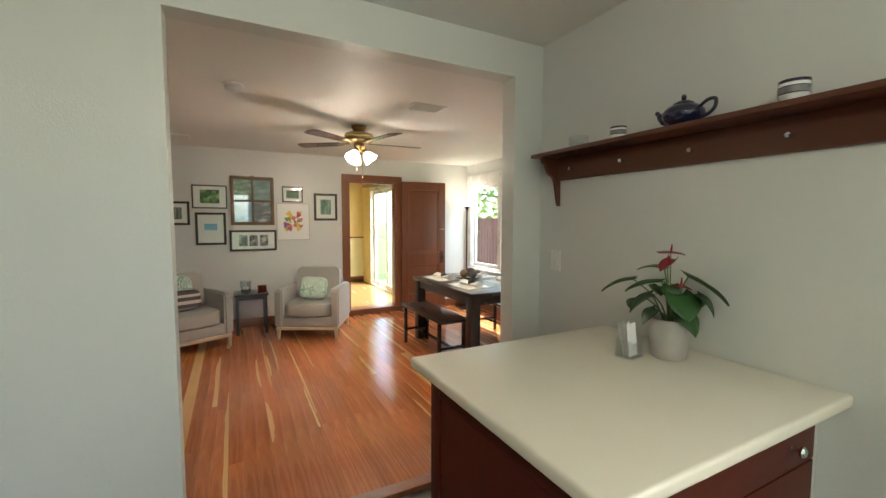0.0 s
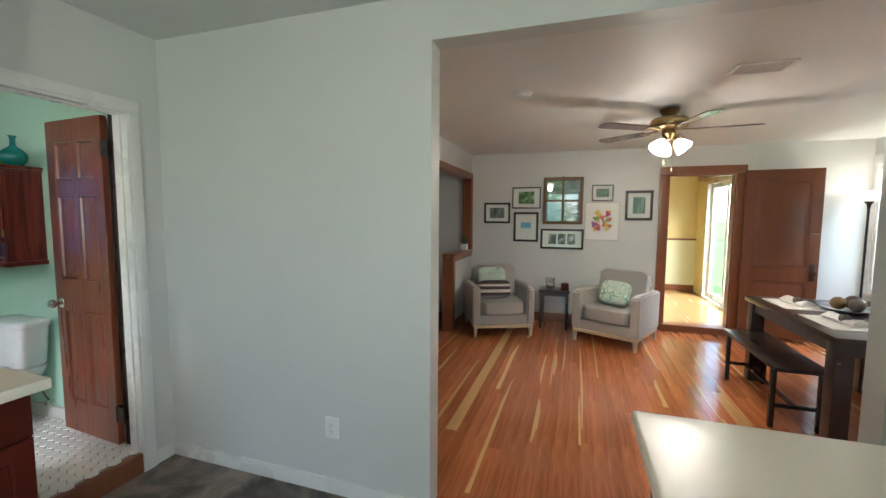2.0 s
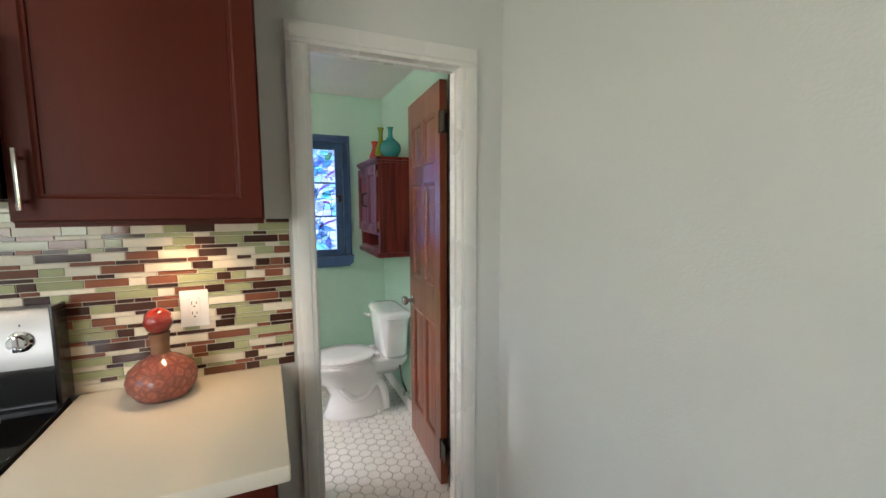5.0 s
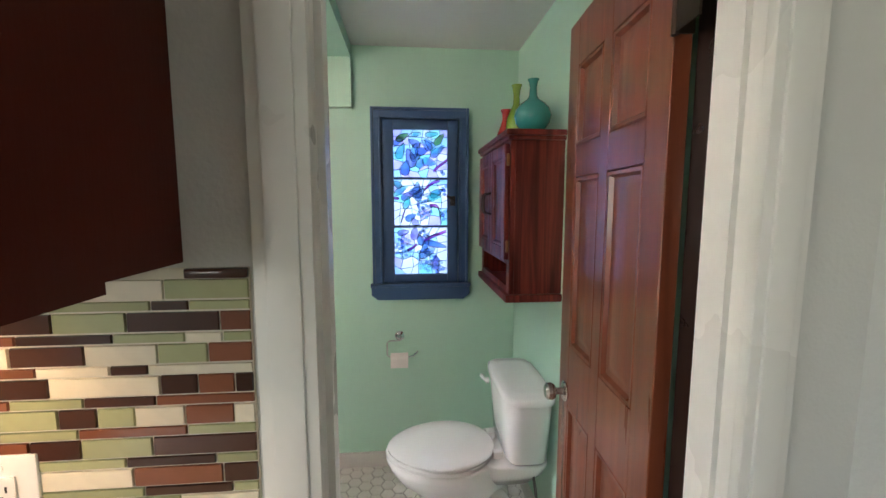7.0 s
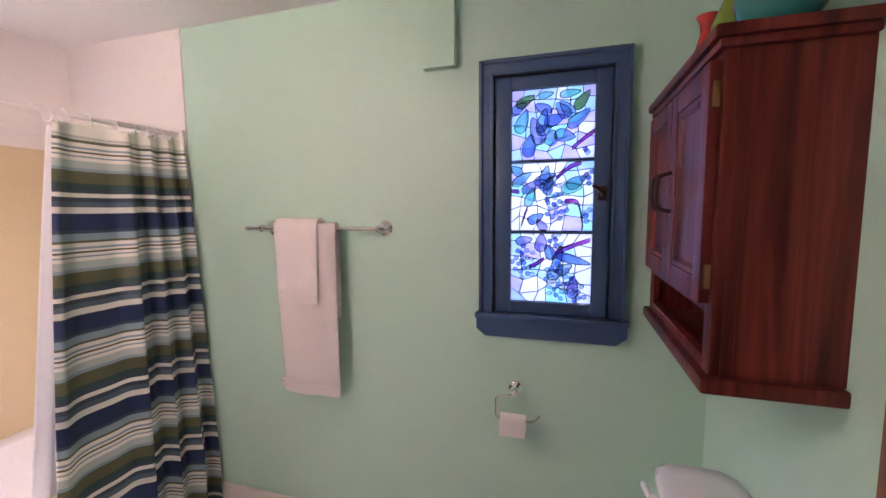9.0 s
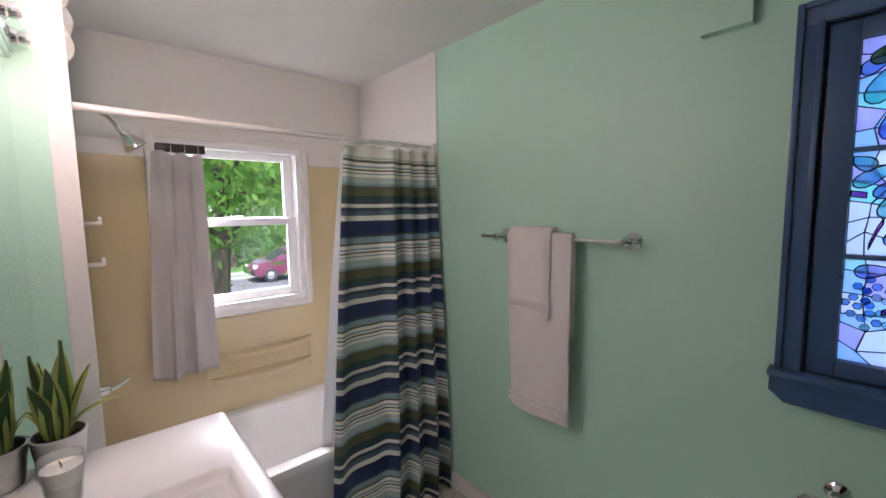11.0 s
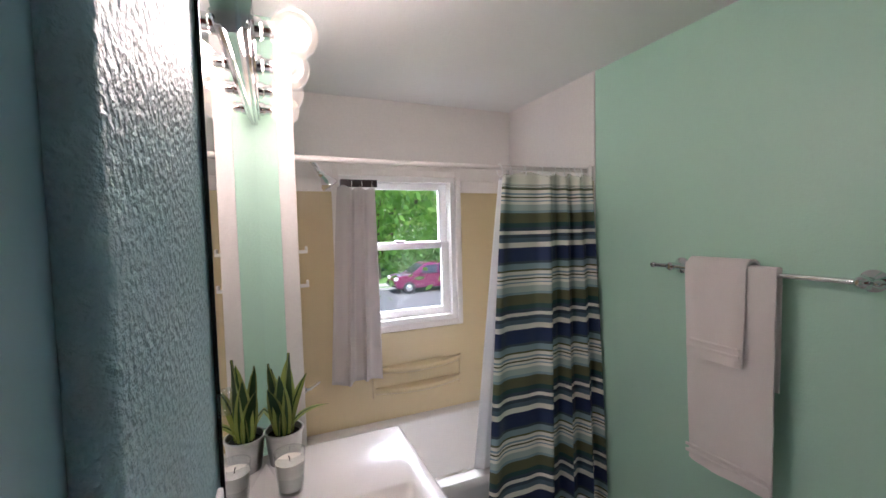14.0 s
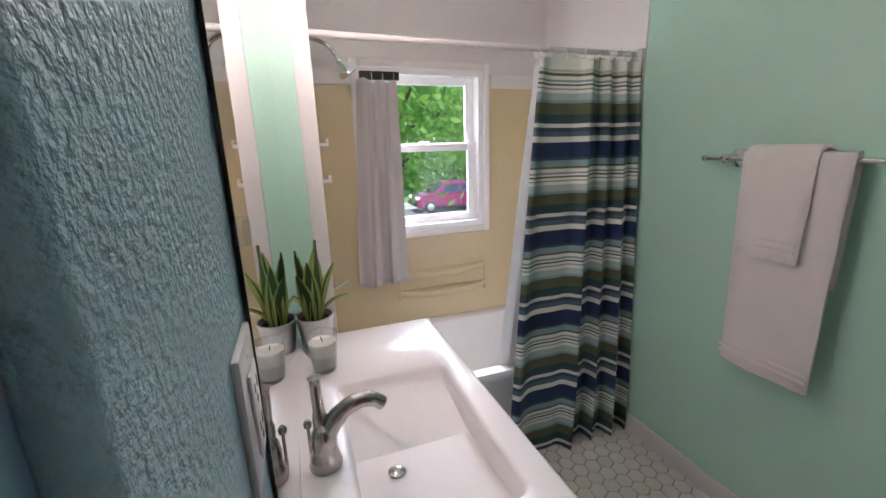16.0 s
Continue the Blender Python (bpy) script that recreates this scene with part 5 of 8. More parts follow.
def wall_switch(name, at, axis, label, n_slots=2, toggle=False, size=(0.075, 0.118)):
    t = thing(name, at, 0, label, "switch" if toggle else "outlet")
    w, h = size

    def bx(d0, d1, a, c, e, f, b=0.0):
        bm = NB()
        if axis == "+x":
            return box(bm, d0, d1, a, c, e, f, b)
        if axis == "-x":
            return box(bm, -d1, -d0, a, c, e, f, b)
        return box(bm, a, c, -d1, -d0, e, f, b)
    part("plate", bx(0, 0.006, -w / 2, w / 2, -h / 2, h / 2, 0.0025), PLATE, t)
    if toggle:
        part("rocker", bx(0.006, 0.010, -0.017, 0.017, -0.033, 0.033, 0.002), PLATE, t)
    else:
        f = part("receptacle", bx(0.006, 0.009, -0.017, 0.017, -0.035, 0.035, 0.002), PLATE, t)
        for z in (0.017, -0.017):
            for y, hh in ((-0.0065, 0.005), (0.0065, 0.004)):
                part("slot", bx(0.009, 0.0094, y - 0.0012, y + 0.0012, z + 0.002 - hh, z + 0.002 + hh), SLOT, f)
            part("slot", bx(0.009, 0.0094, -0.0025, 0.0025, z - 0.012, z - 0.0075), SLOT, f)
    for z in (0.046, -0.046):
        part("screw", bx(0.006, 0.0068, -0.003, 0.003, z - 0.003, z + 0.003, 0.001), PLATE, t)
    return t


wall_switch("outlet", (KX + 0.004, 0.612, 1.147), "+x", "white duplex outlet on the tiled backsplash", size=(0.082, 0.122))
wall_switch("outlet", (-0.79, KY, 0.345), "-y", "white duplex outlet with a plug-in cover low on the wall", size=(0.082, 0.118))
wall_switch("light_switch", (SX, 1.645, 1.213), "-x", "white rocker light switch beside the opening", toggle=True, size=(0.078, 0.118))
wall_switch("outlet", (BX1, 0.695, 1.2765), "-x", "white outlet plate on the textured wall by the mirror", size=(0.075, 0.118))


def vanity():
    c = thing("vanity_cabinet", (-2.30, 0.21, BF), 0, "white painted vanity cabinet under the sink top", "cabinet")
    part("body", B(-0.185, 0.202, -0.37, 0.385, 0.08, 0.66), TRIM, c)
    part("apron", boxes([(-0.185, -0.167, -0.37, 0.385, 0.6605, 0.7995), (-0.166, 0.202, -0.37, -0.352, 0.6605, 0.7995), (-0.166, 0.202, 0.367, 0.385, 0.6605, 0.7995)]), TRIM, c)
    part("toe_kick", B(-0.13, 0.20, -0.36, 0.375, 0.0, 0.08), TRIM, c)
    for a, b in ((-0.365, 0.005), (0.011, 0.38)):
        part("door", boxes([(-0.204, -0.186, a, b, 0.10, 0.785, 0.003)]), TRIM, c)
    s = thing("sink", (-2.30, 0.21, BF + 0.80), 0, "glossy white moulded sink top with a rectangular basin", "sink")
    x0, x1, y0, y1, zt = -0.215, 0.203, -0.388, 0.40, 0.055
    bx0, bx1, by0, by1 = -0.155, 0.115, -0.085, 0.345
    bm = NB()
    def ring(ax0, ax1, ay0, ay1, z, r, n=6):
        out = []
        for cx, cy, a0 in ((ax1 - r, ay1 - r, 0), (ax0 + r, ay1 - r, 90), (ax0 + r, ay0 + r, 180), (ax1 - r, ay0 + r, 270)):
            for i in range(n + 1):
                a = radians(a0 + 90 * i / n)
                out.append((cx + r * math.cos(a), cy + r * math.sin(a), z))
        return out
    loft(bm, [ring(x0 + 0.003, x1, y0 + 0.003, y1, 0.0, 0.010), ring(x0, x1, y0, y1, 0.006, 0.012), ring(x0, x1, y0, y1, zt - 0.010, 0.012), ring(x0 + 0.003, x1 - 0.001, y0 + 0.003, y1 - 0.003, zt - 0.003, 0.012), ring(x0 + 0.010, x1 - 0.002, y0 + 0.010, y1 - 0.010, zt, 0.010),
              ring(bx0 - 0.006, bx1 + 0.006, by0 - 0.006, by1 + 0.006, zt, 0.022), ring(bx0, bx1, by0, by1, zt - 0.004, 0.022), ring(bx0 + 0.005, bx1 - 0.005, by0 + 0.008, by1 - 0.006, zt - 0.012, 0.022),
              [(x, y, zt - 0.018 - 0.080 * (y - by0) / (by1 - by0)) for x, y, _ in ring(bx0 + 0.014, bx1 - 0.014, by0 + 0.020, by1 - 0.014, zt, 0.02)]])
    part("basin_top", bm, VANM, s, sharp=50)
    part("back_lip", B(x1 - 0.001, x1 + 0.001, y0, y1, 0.0, zt + 0.004), VANM, s)
    d = thing("sink_drain", (-2.268, 0.376, BF + 0.80 + zt - 0.0625), 0, "chrome pop-up sink drain", "drain")
    part("flange", lathe(NB(), [(0.026, -0.011), (0.030, 0), (0.030, 0.003), (0.022, 0.005), (0.018, 0.002)], (0, 0, 0), 28), NICKEL, d)
    part("stopper", lathe(NB(), [(0.016, 0.002), (0.017, 0.010), (0.010, 0.014), (0, 0.0145)], (0, 0, 0), 24), NICKEL, d)


vanity()


def faucet():
    f = thing("faucet", (-2.143, 0.371, 0.930), 0, "brushed nickel single-lever bathroom faucet with an arched spout", "faucet")
    part("base", lathe(NB(), [(0.028, 0), (0.029, 0.006), (0.025, 0.022), (0.022, 0.034), (0.022, 0.036), (0.023, 0.050), (0.020, 0.068), (0.012, 0.082), (0, 0.086)], (0, 0, 0), 28), NICKEL, f, sharp=50)
    part("spout", tube(NB(), curve_pts([(0.0, 0.0, 0.035), (-0.010, 0.0, 0.068), (-0.035, 0.0, 0.100), (-0.066, 0.0, 0.114), (-0.092, 0.0, 0.110), (-0.107, 0.0, 0.098)], 5), [0.018] * 5 + [0.017] * 5 + [0.015] * 5 + [0.014] * 5 + [0.013] * 5 + [0.013], 16), NICKEL, f, sharp=60)
    part("lever", tube(NB(), curve_pts([(0.002, -0.006, 0.070), (0.003, -0.011, 0.105), (0.004, -0.015, 0.135), (0.004, -0.018, 0.165)], 4), [0.013] * 4 + [0.010] * 4 + [0.010] * 4 + [0.013], 14), NICKEL, f, sharp=60)
    part("lift_rod", lathe(NB(), [(0.003, 0.0), (0.003, 0.066), (0.007, 0.070), (0.008, 0.077), (0.004, 0.083), (0, 0.084)], (0.024, -0.022, 0.0), 12), NICKEL, f)


faucet()


def mirror():
    m = thing("wall_mirror", (BX1 - 0.013, 0.09, 0.935), -1.25, "large frameless wall mirror over the vanity", "mirror")
    part("glass", B(-0.0035, -0.0005, -0.508, 0.548, 0.0, 1.30), MIRROR, m)
    part("edge", boxes([(-0.0042, -0.0003, 0.5482, 0.551, 0.0, 1.30)]), BLACKP, m, "dark desilvered mirror edge")
    for y, z in ((0.547, 0.475), (0.547, 0.02)):
        part("mirror_clip", B(-0.014, 0.0005, y - 0.010, y + 0.009, z - 0.012, z + 0.012, 0.003), GLASS, m, "clear plastic clip")


mirror()


def vanity_light():
    t = thing("vanity_light", (BX1 - 0.008, -0.10, 1.98), 0, "chrome bar vanity light with clear globe bulbs, lit", "light")
    prof = [(0.0, -0.055), (-0.012, -0.055), (-0.018, -0.048), (-0.030, -0.030), (-0.036, -0.012), (-0.038, 0.0), (-0.036, 0.012), (-0.030, 0.030), (-0.018, 0.048), (-0.012, 0.055), (0.0, 0.055)]
    prof = prof[::-1]
    bm = NB()
    loft(bm, [[(a, y, b) for a, b in prof] for y in (-0.335, 0.39)])
    for a, b in ((-0.026, 0.038), (-0.034, 0.022), (-0.034, -0.022), (-0.026, -0.038)):
        tube(bm, [(a, -0.333, b), (a, 0.388, b)], 0.0055, 8)
    part("bar", bm, CHROME, t, sharp=20)
    warm = glow_mat("hot_filament", (1.0, 0.86, 0.66), 5)
    for y in (-0.275, -0.085, 0.105, 0.295):
        part("socket", lathe(NB(), [(0.022, -0.036), (0.022, -0.050), (0.017, -0.054), (0.017, -0.075)], (0, y, 0), 20, "x"), CHROME, t)
        b = part("bulb", lathe(NB(), [(0.014, -0.0755), (0.017, -0.080), (0.032, -0.090), (0.044, -0.108), (0.048, -0.126), (0.044, -0.145), (0.032, -0.162), (0.014, -0.171), (0, -0.173)], (0.012, y, 0), 24, "x"), BULBG, t, "clear glass globe bulb")
        b.visible_shadow = False
        part("filament", lathe(NB(), [(0.004, -0.09), (0.010, -0.100), (0.013, -0.112), (0.010, -0.124), (0.004, -0.132)], (0.012, y, 0), 12, "x"), warm, b)
    for y in (0.105, 0.295):
        point_lamp("vanity_bulb_lamp", (BX1 - 0.116, -0.10 + y, 1.98), 2.9, (1.0, 0.80, 0.68), 0.04)


vanity_light()


def snake_plant():
    p = thing("potted_plant", (-2.158, -0.115, 0.930), 0, "small snake plant in a galvanised metal pot", "plant")
    p.scale = (1.2, 1.2, 1.28)
    part("pot", lathe(NB(), [(0.030, 0), (0.033, 0.002), (0.036, 0.02), (0.0365, 0.024), (0.041, 0.062), (0.044, 0.070), (0.044, 0.074), (0.040, 0.074), (0.038, 0.060)], seg=28), GALV, p)
    part("soil", lathe(NB(), [(0.0385, 0.060), (0.030, 0.066), (0, 0.067)], seg=20), SOIL, p)
    rng = random.Random(3)
    for i, (a, h, lean, w) in enumerate(((0.3, 0.165, 0.012, 0.021), (1.4, 0.145, 0.020, 0.020), (2.3, 0.185, 0.008, 0.023), (3.3, 0.125, 0.032, 0.019), (4.2, 0.16, 0.014, 0.021), (5.1, 0.135, 0.034, 0.019), (5.8, 0.10, 0.062, 0.015), (2.9, 0.09, 0.068, 0.015), (0.9, 0.12, 0.028, 0.019))):
        for wide, off, mt, nm in ((1.0, 0.0, LEAFY, "leaf"), (0.62, 0.0012, LEAF, "leaf_stripe")):
            rows = []
            for k in range(9):
                u = k / 8
                wd = w * wide * math.sin(math.pi * min(1, 0.22 + 0.78 * u)) ** 0.8 + 0.0004
                r = 0.012 + lean * u * u * 1.3
                cx, cy, z = r * math.cos(a), r * math.sin(a), 0.06 + h * u - (0.03 * u ** 3 if lean > 0.05 else 0)
                tx, ty = -math.sin(a + 0.5 * u), math.cos(a + 0.5 * u)
                nx, ny = math.cos(a + 0.5 * u), math.sin(a + 0.5 * u)
                o = off
                rows.append([(cx - tx * wd + nx * (0.003 + o), cy - ty * wd + ny * (0.003 + o), z), (cx + nx * (-o), cy + ny * (-o), z), (cx + tx * wd + nx * (0.003 + o), cy + ty * wd + ny * (0.003 + o), z), (cx + nx * (0.0035 + o), cy + ny * (0.0035 + o), z)])
            part(nm, loft(NB(), rows), mt, p)


snake_plant()


def candle():
    c = thing("candle", (-2.167, 0.035, 0.930), 0, "white candle in a clear glass tumbler", "candle")
    c.scale = (1.06, 1.06, 1.22)
    g = part("glass", lathe(NB(), [(0.024, 0), (0.027, 0.002), (0.036, 0.084), (0.034, 0.084), (0.026, 0.010), (0, 0.009)], seg=28), GLASS, c)
    g.visible_shadow = False
    part("wax", lathe(NB(), [(0.0255, 0.0095), (0.0325, 0.066), (0.028, 0.064), (0, 0.063)], seg=28), WAX, c)
    part("wick", tube(NB(), [(0, 0, 0.063), (0.001, 0, 0.070), (0.003, 0, 0.075)], 0.0011, 6), SLOT, c)


candle()


def tub():
    t = thing("bathtub", (-2.905, -0.80, BF), 0, "white enamelled alcove bathtub with a plain apron", "bathtub")
    hx, hy, h = 0.688, 0.358, 0.40

    def rr(ax, ay, z, r):
        out = []
        for cx, cy, a0 in ((ax - r, ay - r, 0), (-ax + r, ay - r, 90), (-ax + r, -ay + r, 180), (ax - r, -ay + r, 270)):
            for i in range(7):
                a = radians(a0 + 15 * i)
                out.append((cx + r * math.cos(a), cy + r * math.sin(a), z))
        return out
    part("shell", loft(NB(), [rr(hx - 0.012, hy - 0.015, 0.0, 0.01), rr(hx - 0.012, hy - 0.015, 0.33, 0.01), rr(hx, hy, 0.36, 0.012), rr(hx, hy, h - 0.012, 0.012), rr(hx - 0.008, hy - 0.008, h, 0.012),
                              rr(hx - 0.075, hy - 0.065, h, 0.10), rr(hx - 0.09, hy - 0.08, h - 0.015, 0.11), rr(hx - 0.13, hy - 0.11, 0.14, 0.12), rr(hx - 0.19, hy - 0.15, 0.07, 0.10)]), TUBM, t, sharp=50)
    part("apron_rib", boxes([(-hx + 0.1, hx - 0.1, hy - 0.018, hy - 0.008, 0.05, 0.075, 0.004)]), TUBM, t)
    s = thing("tub_surround", (-2.905, BS, BF + 0.40), 0, "cream moulded acrylic tub surround with soap ledges", "surround")
    zt = 1.31
    # panels leave the window opening free
    for q in ((-0.688, -0.322, 0.0005, 0.010, 0.0, zt), (0.445, 0.688, 0.0005, 0.010, 0.0, zt), (-0.322, 0.445, 0.0005, 0.010, 0.0, 0.505)):
        part("back_panel", B(*q), SURR, s)
    part("end_panel", B(-0.684, -0.675, 0.0105, 0.735, 0.0, zt, 0.002), SURR, s)
    part("end_panel", B(0.679, 0.6885, 0.0105, 0.735, 0.0, zt, 0.002), SURR, s)
    for q in ((-0.684, -0.322, 0.0, 0.018, zt, zt + 0.07, 0.006), (0.445, 0.688, 0.0, 0.018, zt, zt + 0.07, 0.006), (-0.684, -0.670, 0.018, 0.735, zt, zt + 0.07, 0.004), (0.674, 0.6885, 0.018, 0.735, zt, zt + 0.07, 0.004)):
        part("top_ledge", B(*q), BWHITE, s, "white top ledge")
    part("front_flange", boxes([(0.668, 0.722, 0.7355, 0.742, 0.0, 1.82, 0.003)]), BWHITE, s, "pinkish white front flange")
    for zc in (0.305, 0.185):
        pts = []
        for i in range(13):
            u = -0.27 + 0.54 * i / 12
            pts.append((u, 0.010 + 0.045 * (1 - (u / 0.27) ** 2) + 0.012))
        rows = []
        for (u, dpt) in pts:
            sag = -0.012 * (1 - (u / 0.27) ** 2)
            rows.append([(u - 0.02, 0.009, zc + 0.012), (u - 0.02, dpt, zc + sag + 0.012), (u - 0.02, dpt + 0.004, zc + sag), (u - 0.02, dpt - 0.008, zc + sag - 0.020), (u - 0.02, 0.009, zc - 0.032)])
        part("soap_ledge", loft(NB(), rows), SURR, s, sharp=60)
    for a in (-0.30, 0.242):
        part("soap_recess_side", B(a, a + 0.018, 0.0102, 0.022, 0.14, 0.325, 0.004), SURR, s)


tub()


def shower_parts():
    s = thing("shower", (-2.227, -0.82, 1.90), 0, "chrome shower head on a bent arm", "shower")
    s.scale = (1.1, 1.1, 1.1)
    part("arm", tube(NB(), curve_pts([(0.012, 0, 0.0), (-0.04, 0, 0.012), (-0.095, 0, -0.01), (-0.125, 0, -0.055)], 5), 0.0095), CHROME, s)
    part("escutcheon", lathe(NB(), [(0.028, 0.010), (0.028, 0.004), (0.014, -0.006)], (0, 0, 0), 20, "x"), CHROME, s)
    bm = lathe(NB(), [(0.010, 0), (0.014, -0.012), (0.013, -0.022), (0.030, -0.050), (0.036, -0.062), (0.036, -0.072), (0.030, -0.075), (0, -0.076)], (0, 0, 0), 24)
    rot = Matrix.Translation((-0.125, 0, -0.050)) @ Matrix.Rotation(radians(35), 4, "Y")
    bmesh.ops.transform(bm, matrix=rot, verts=bm.verts)
    part("head", bm, CHROME, s)
    r = thing("shower_rod", (-2.905, -0.455, 1.835), 0, "white shower curtain rod", "curtain rod")
    part("rod", tube(NB(), [(-0.688, 0, 0), (0.30, 0, 0), (0.688, 0, 0.004)], [0.0105, 0.0105, 0.0125], 14), BWHITE, r)
    for x in (-0.688, 0.676):
        part("flange", lathe(NB(), [(0.026, 0), (0.026, 0.012)], (x, 0, 0), 18, "x"), BWHITE, r)
    for i, x in enumerate((-3.085, -3.135, -3.21, -3.30, -3.37, -3.42, -3.455, -3.49, -3.53, -3.565)):
        g = thing("curtain_ring", (x, -0.455, 1.835), 0, "white plastic shower curtain ring", "curtain ring", "shower curtain rings")
        bm = NB()
        pts = [(0.004 * math.sin(a * 0.7 + i), 0.019 * math.cos(a), -0.012 + 0.026 * math.sin(a)) for a in [2 * math.pi * k / 20 for k in range(21)]]
        part("ring", tube(bm, pts, 0.0026, 6), PLATE, g)
    v = thing("tub_valve", (-2.225, -0.78, 0.87), 0, "chrome tub valve lever", "faucet")
    part("escutcheon", lathe(NB(), [(0.045, 0), (0.043, -0.008), (0.020, -0.016), (0.016, -0.045), (0.010, -0.05)], (0.008, 0, 0), 24, "x"), CHROME, v)
    part("lever", tube(NB(), [(-0.03, 0.0, 0.0), (-0.06, 0.0, 0.005), (-0.10, 0.0, 0.03)], [0.010, 0.008, 0.006]), CHROME, v)
    for z in (1.50, 1.365):
        k = thing("wall_hook", (-2.2265, -0.60, z), 0, "small clear plastic shelf clip on the shower wall", "hook", "shower clips")
        part("clip", boxes([(-0.055, 0.0005, -0.012, 0.012, -0.010, 0.002, 0.004), (-0.055, -0.045, -0.012, 0.012, 0.0, 0.018, 0.004)]), PLATE, k)


shower_parts()


def stripe_mat():
    m = pmat("striped_curtain_cotton", (1, 1, 1), 0.85, var=0.05, scale=8, fine=0.05, fscale=400, bump=0.12, bscale=380, sheen=0.1)
    N, L = m.node_tree.nodes, m.node_tree.links
    uv = N.new("ShaderNodeUVMap")
    sp = N.new("ShaderNodeSeparateXYZ")
    L.new(uv.outputs[0], sp.inputs[0])
    fr = N.new("ShaderNodeMath")
    fr.operation = "FRACT"
    L.new(sp.outputs[1], fr.inputs[0])
    cr = N.new("ShaderNodeValToRGB")
    cr.color_ramp.interpolation = "CONSTANT"
    cream, olive, navy, sky, slate, teal = (0.72, 0.71, 0.62), (0.095, 0.105, 0.05), (0.010, 0.026, 0.085), (0.22, 0.32, 0.35), (0.035, 0.06, 0.085), (0.02, 0.065, 0.06)
    blue, pale = (0.075, 0.12, 0.16), (0.38, 0.46, 0.43)
    stops = [(0.0, cream), (0.04, slate), (0.085, blue), (0.14, cream), (0.20, navy), (0.37, slate), (0.40, sky), (0.47, olive), (0.495, cream), (0.535, sky), (0.555, cream), (0.575, olive), (0.595, cream), (0.625, sky), (0.64, cream),
             (0.675, pale), (0.75, sky), (0.78, olive), (0.90, teal), (0.955, slate)]
    e = cr.color_ramp.elements
    e[0].position, e[0].color = 0, rgb(stops[0][1])
    e[1].position, e[1].color = stops[1][0], rgb(stops[1][1])
    for p, c in stops[2:]:
        e.new(p).color = rgb(c)
    L.new(fr.outputs[0], cr.inputs[0])
    sc = next(n for n in N if n.bl_idname == "ShaderNodeVectorMath")
    L.new(cr.outputs[0], sc.inputs[0])
    return m


def drape(name, width_top, width_bot, top, bottom, folds, depth, material, label, category, at, seed, uvk=None, nx=130, nz=60, thick=0.0016, slant=0.0, warp=1.0, header=0.0, shift=0.0):
    """Hanging cloth in the x-z plane, folds towards +-y."""
    rng = random.Random(seed)
    ph = [rng.uniform(0, 6.28) for _ in range(4)]
    rows, uvs = [], []
    for j in range(nz + 1):
        v = j / nz
        row = []
        for i in range(nx + 1):
            u = i / nx
            w = width_top + (width_bot - width_top) * v ** 0.8
            f = folds * 2 * math.pi
            uu = u ** warp + 0.05 * math.sin(2.3 * math.pi * u + ph[0])
            d = depth * (0.55 + 0.45 * v) * (math.sin(f * uu + ph[1] + 0.5 * v) * 0.75 + 0.28 * math.sin(2.1 * f * uu + ph[2] + 1.2 * v) + 0.25 * math.sin(0.37 * f * uu + ph[3] - v))
            x = w * (u - 0.5) + slant * v + 0.012 * math.cos(f * uu + ph[1]) * v
            z = top + (bottom - top) * v - (0.012 * (1 - math.cos(f * uu)) * (1 - v) if j == 0 else 0) + 0.008 * math.sin(f * uu * 0.5 + ph[2]) * v
            row.append((x, d, z))
        rows.append(row)
    bm = NB()
    uvl = bm.loops.layers.uv.new("UVMap")
    vs = [[bm.verts.new(p) for p in r] for r in rows]
    for j in range(nz):
        for i in range(nx):
            fc = bm.faces.new((vs[j][i], vs[j][i + 1], vs[j + 1][i + 1], vs[j + 1][i]))
            for lp, (a, b) in zip(fc.loops, ((i, j), (i + 1, j), (i + 1, j + 1), (i, j + 1))):
                w = (uvk or 1.0) * b / nz
                lp[uvl].uv = (a / nx, 0.66 if w < header else w + shift)
    ob = link(name, bm, material, sharp=180)
    ob.location = at
    so = ob.modifiers.new("cloth", "SOLIDIFY")
    so.thickness = thick
    return tagged(ob, label, category)


sc_ob = drape("shower_curtain", 0.51, 0.70, 0.0, -1.745, 4.8, 0.040, stripe_mat(), "cotton shower curtain striped in blue, green and cream", "curtain", (-3.335, -0.435, 1.818), 5, uvk=4.85, nx=150, nz=97, slant=0.09, warp=0.60, header=0.16, shift=0.27)
for v in sc_ob.data.vertices:
    v.co.y += 0.085 * min(1, -v.co.z / 1.5)
drape("curtain_liner", 0.30, 0.40, 0.0, -1.42, 2.5, 0.012, LINER, "white shower curtain liner tucked inside the tub", "curtain", (-3.262, -0.50, 1.818), 8, nx=50, nz=40, slant=0.125)
drape("window_curtain", 0.20, 0.265, 0.0, -1.075, 2.3, 0.030, LINEN, "short grey-lilac curtain drawn to one side of the window", "curtain", (-2.585, -1.105, 1.815), 11, nx=80, nz=40, slant=0.03)
cr_ob = thing("curtain_rod", (-2.60, BS + 0.045, 1.835), 0, "short brown wooden curtain rod with clips", "curtain rod")
part("rod", B(-0.10, 0.10, -0.012, 0.010, -0.028, 0.012, 0.004), DARKW, cr_ob)
for x in (-0.07, -0.015, 0.04):
    part("clip_ring", tube(NB(), [(x, 0.014 * math.cos(a) + 0.0, -0.012 + 0.022 * math.sin(a)) for a in [2 * math.pi * k / 16 for k in range(17)]], 0.002, 6), CHROME, cr_ob)

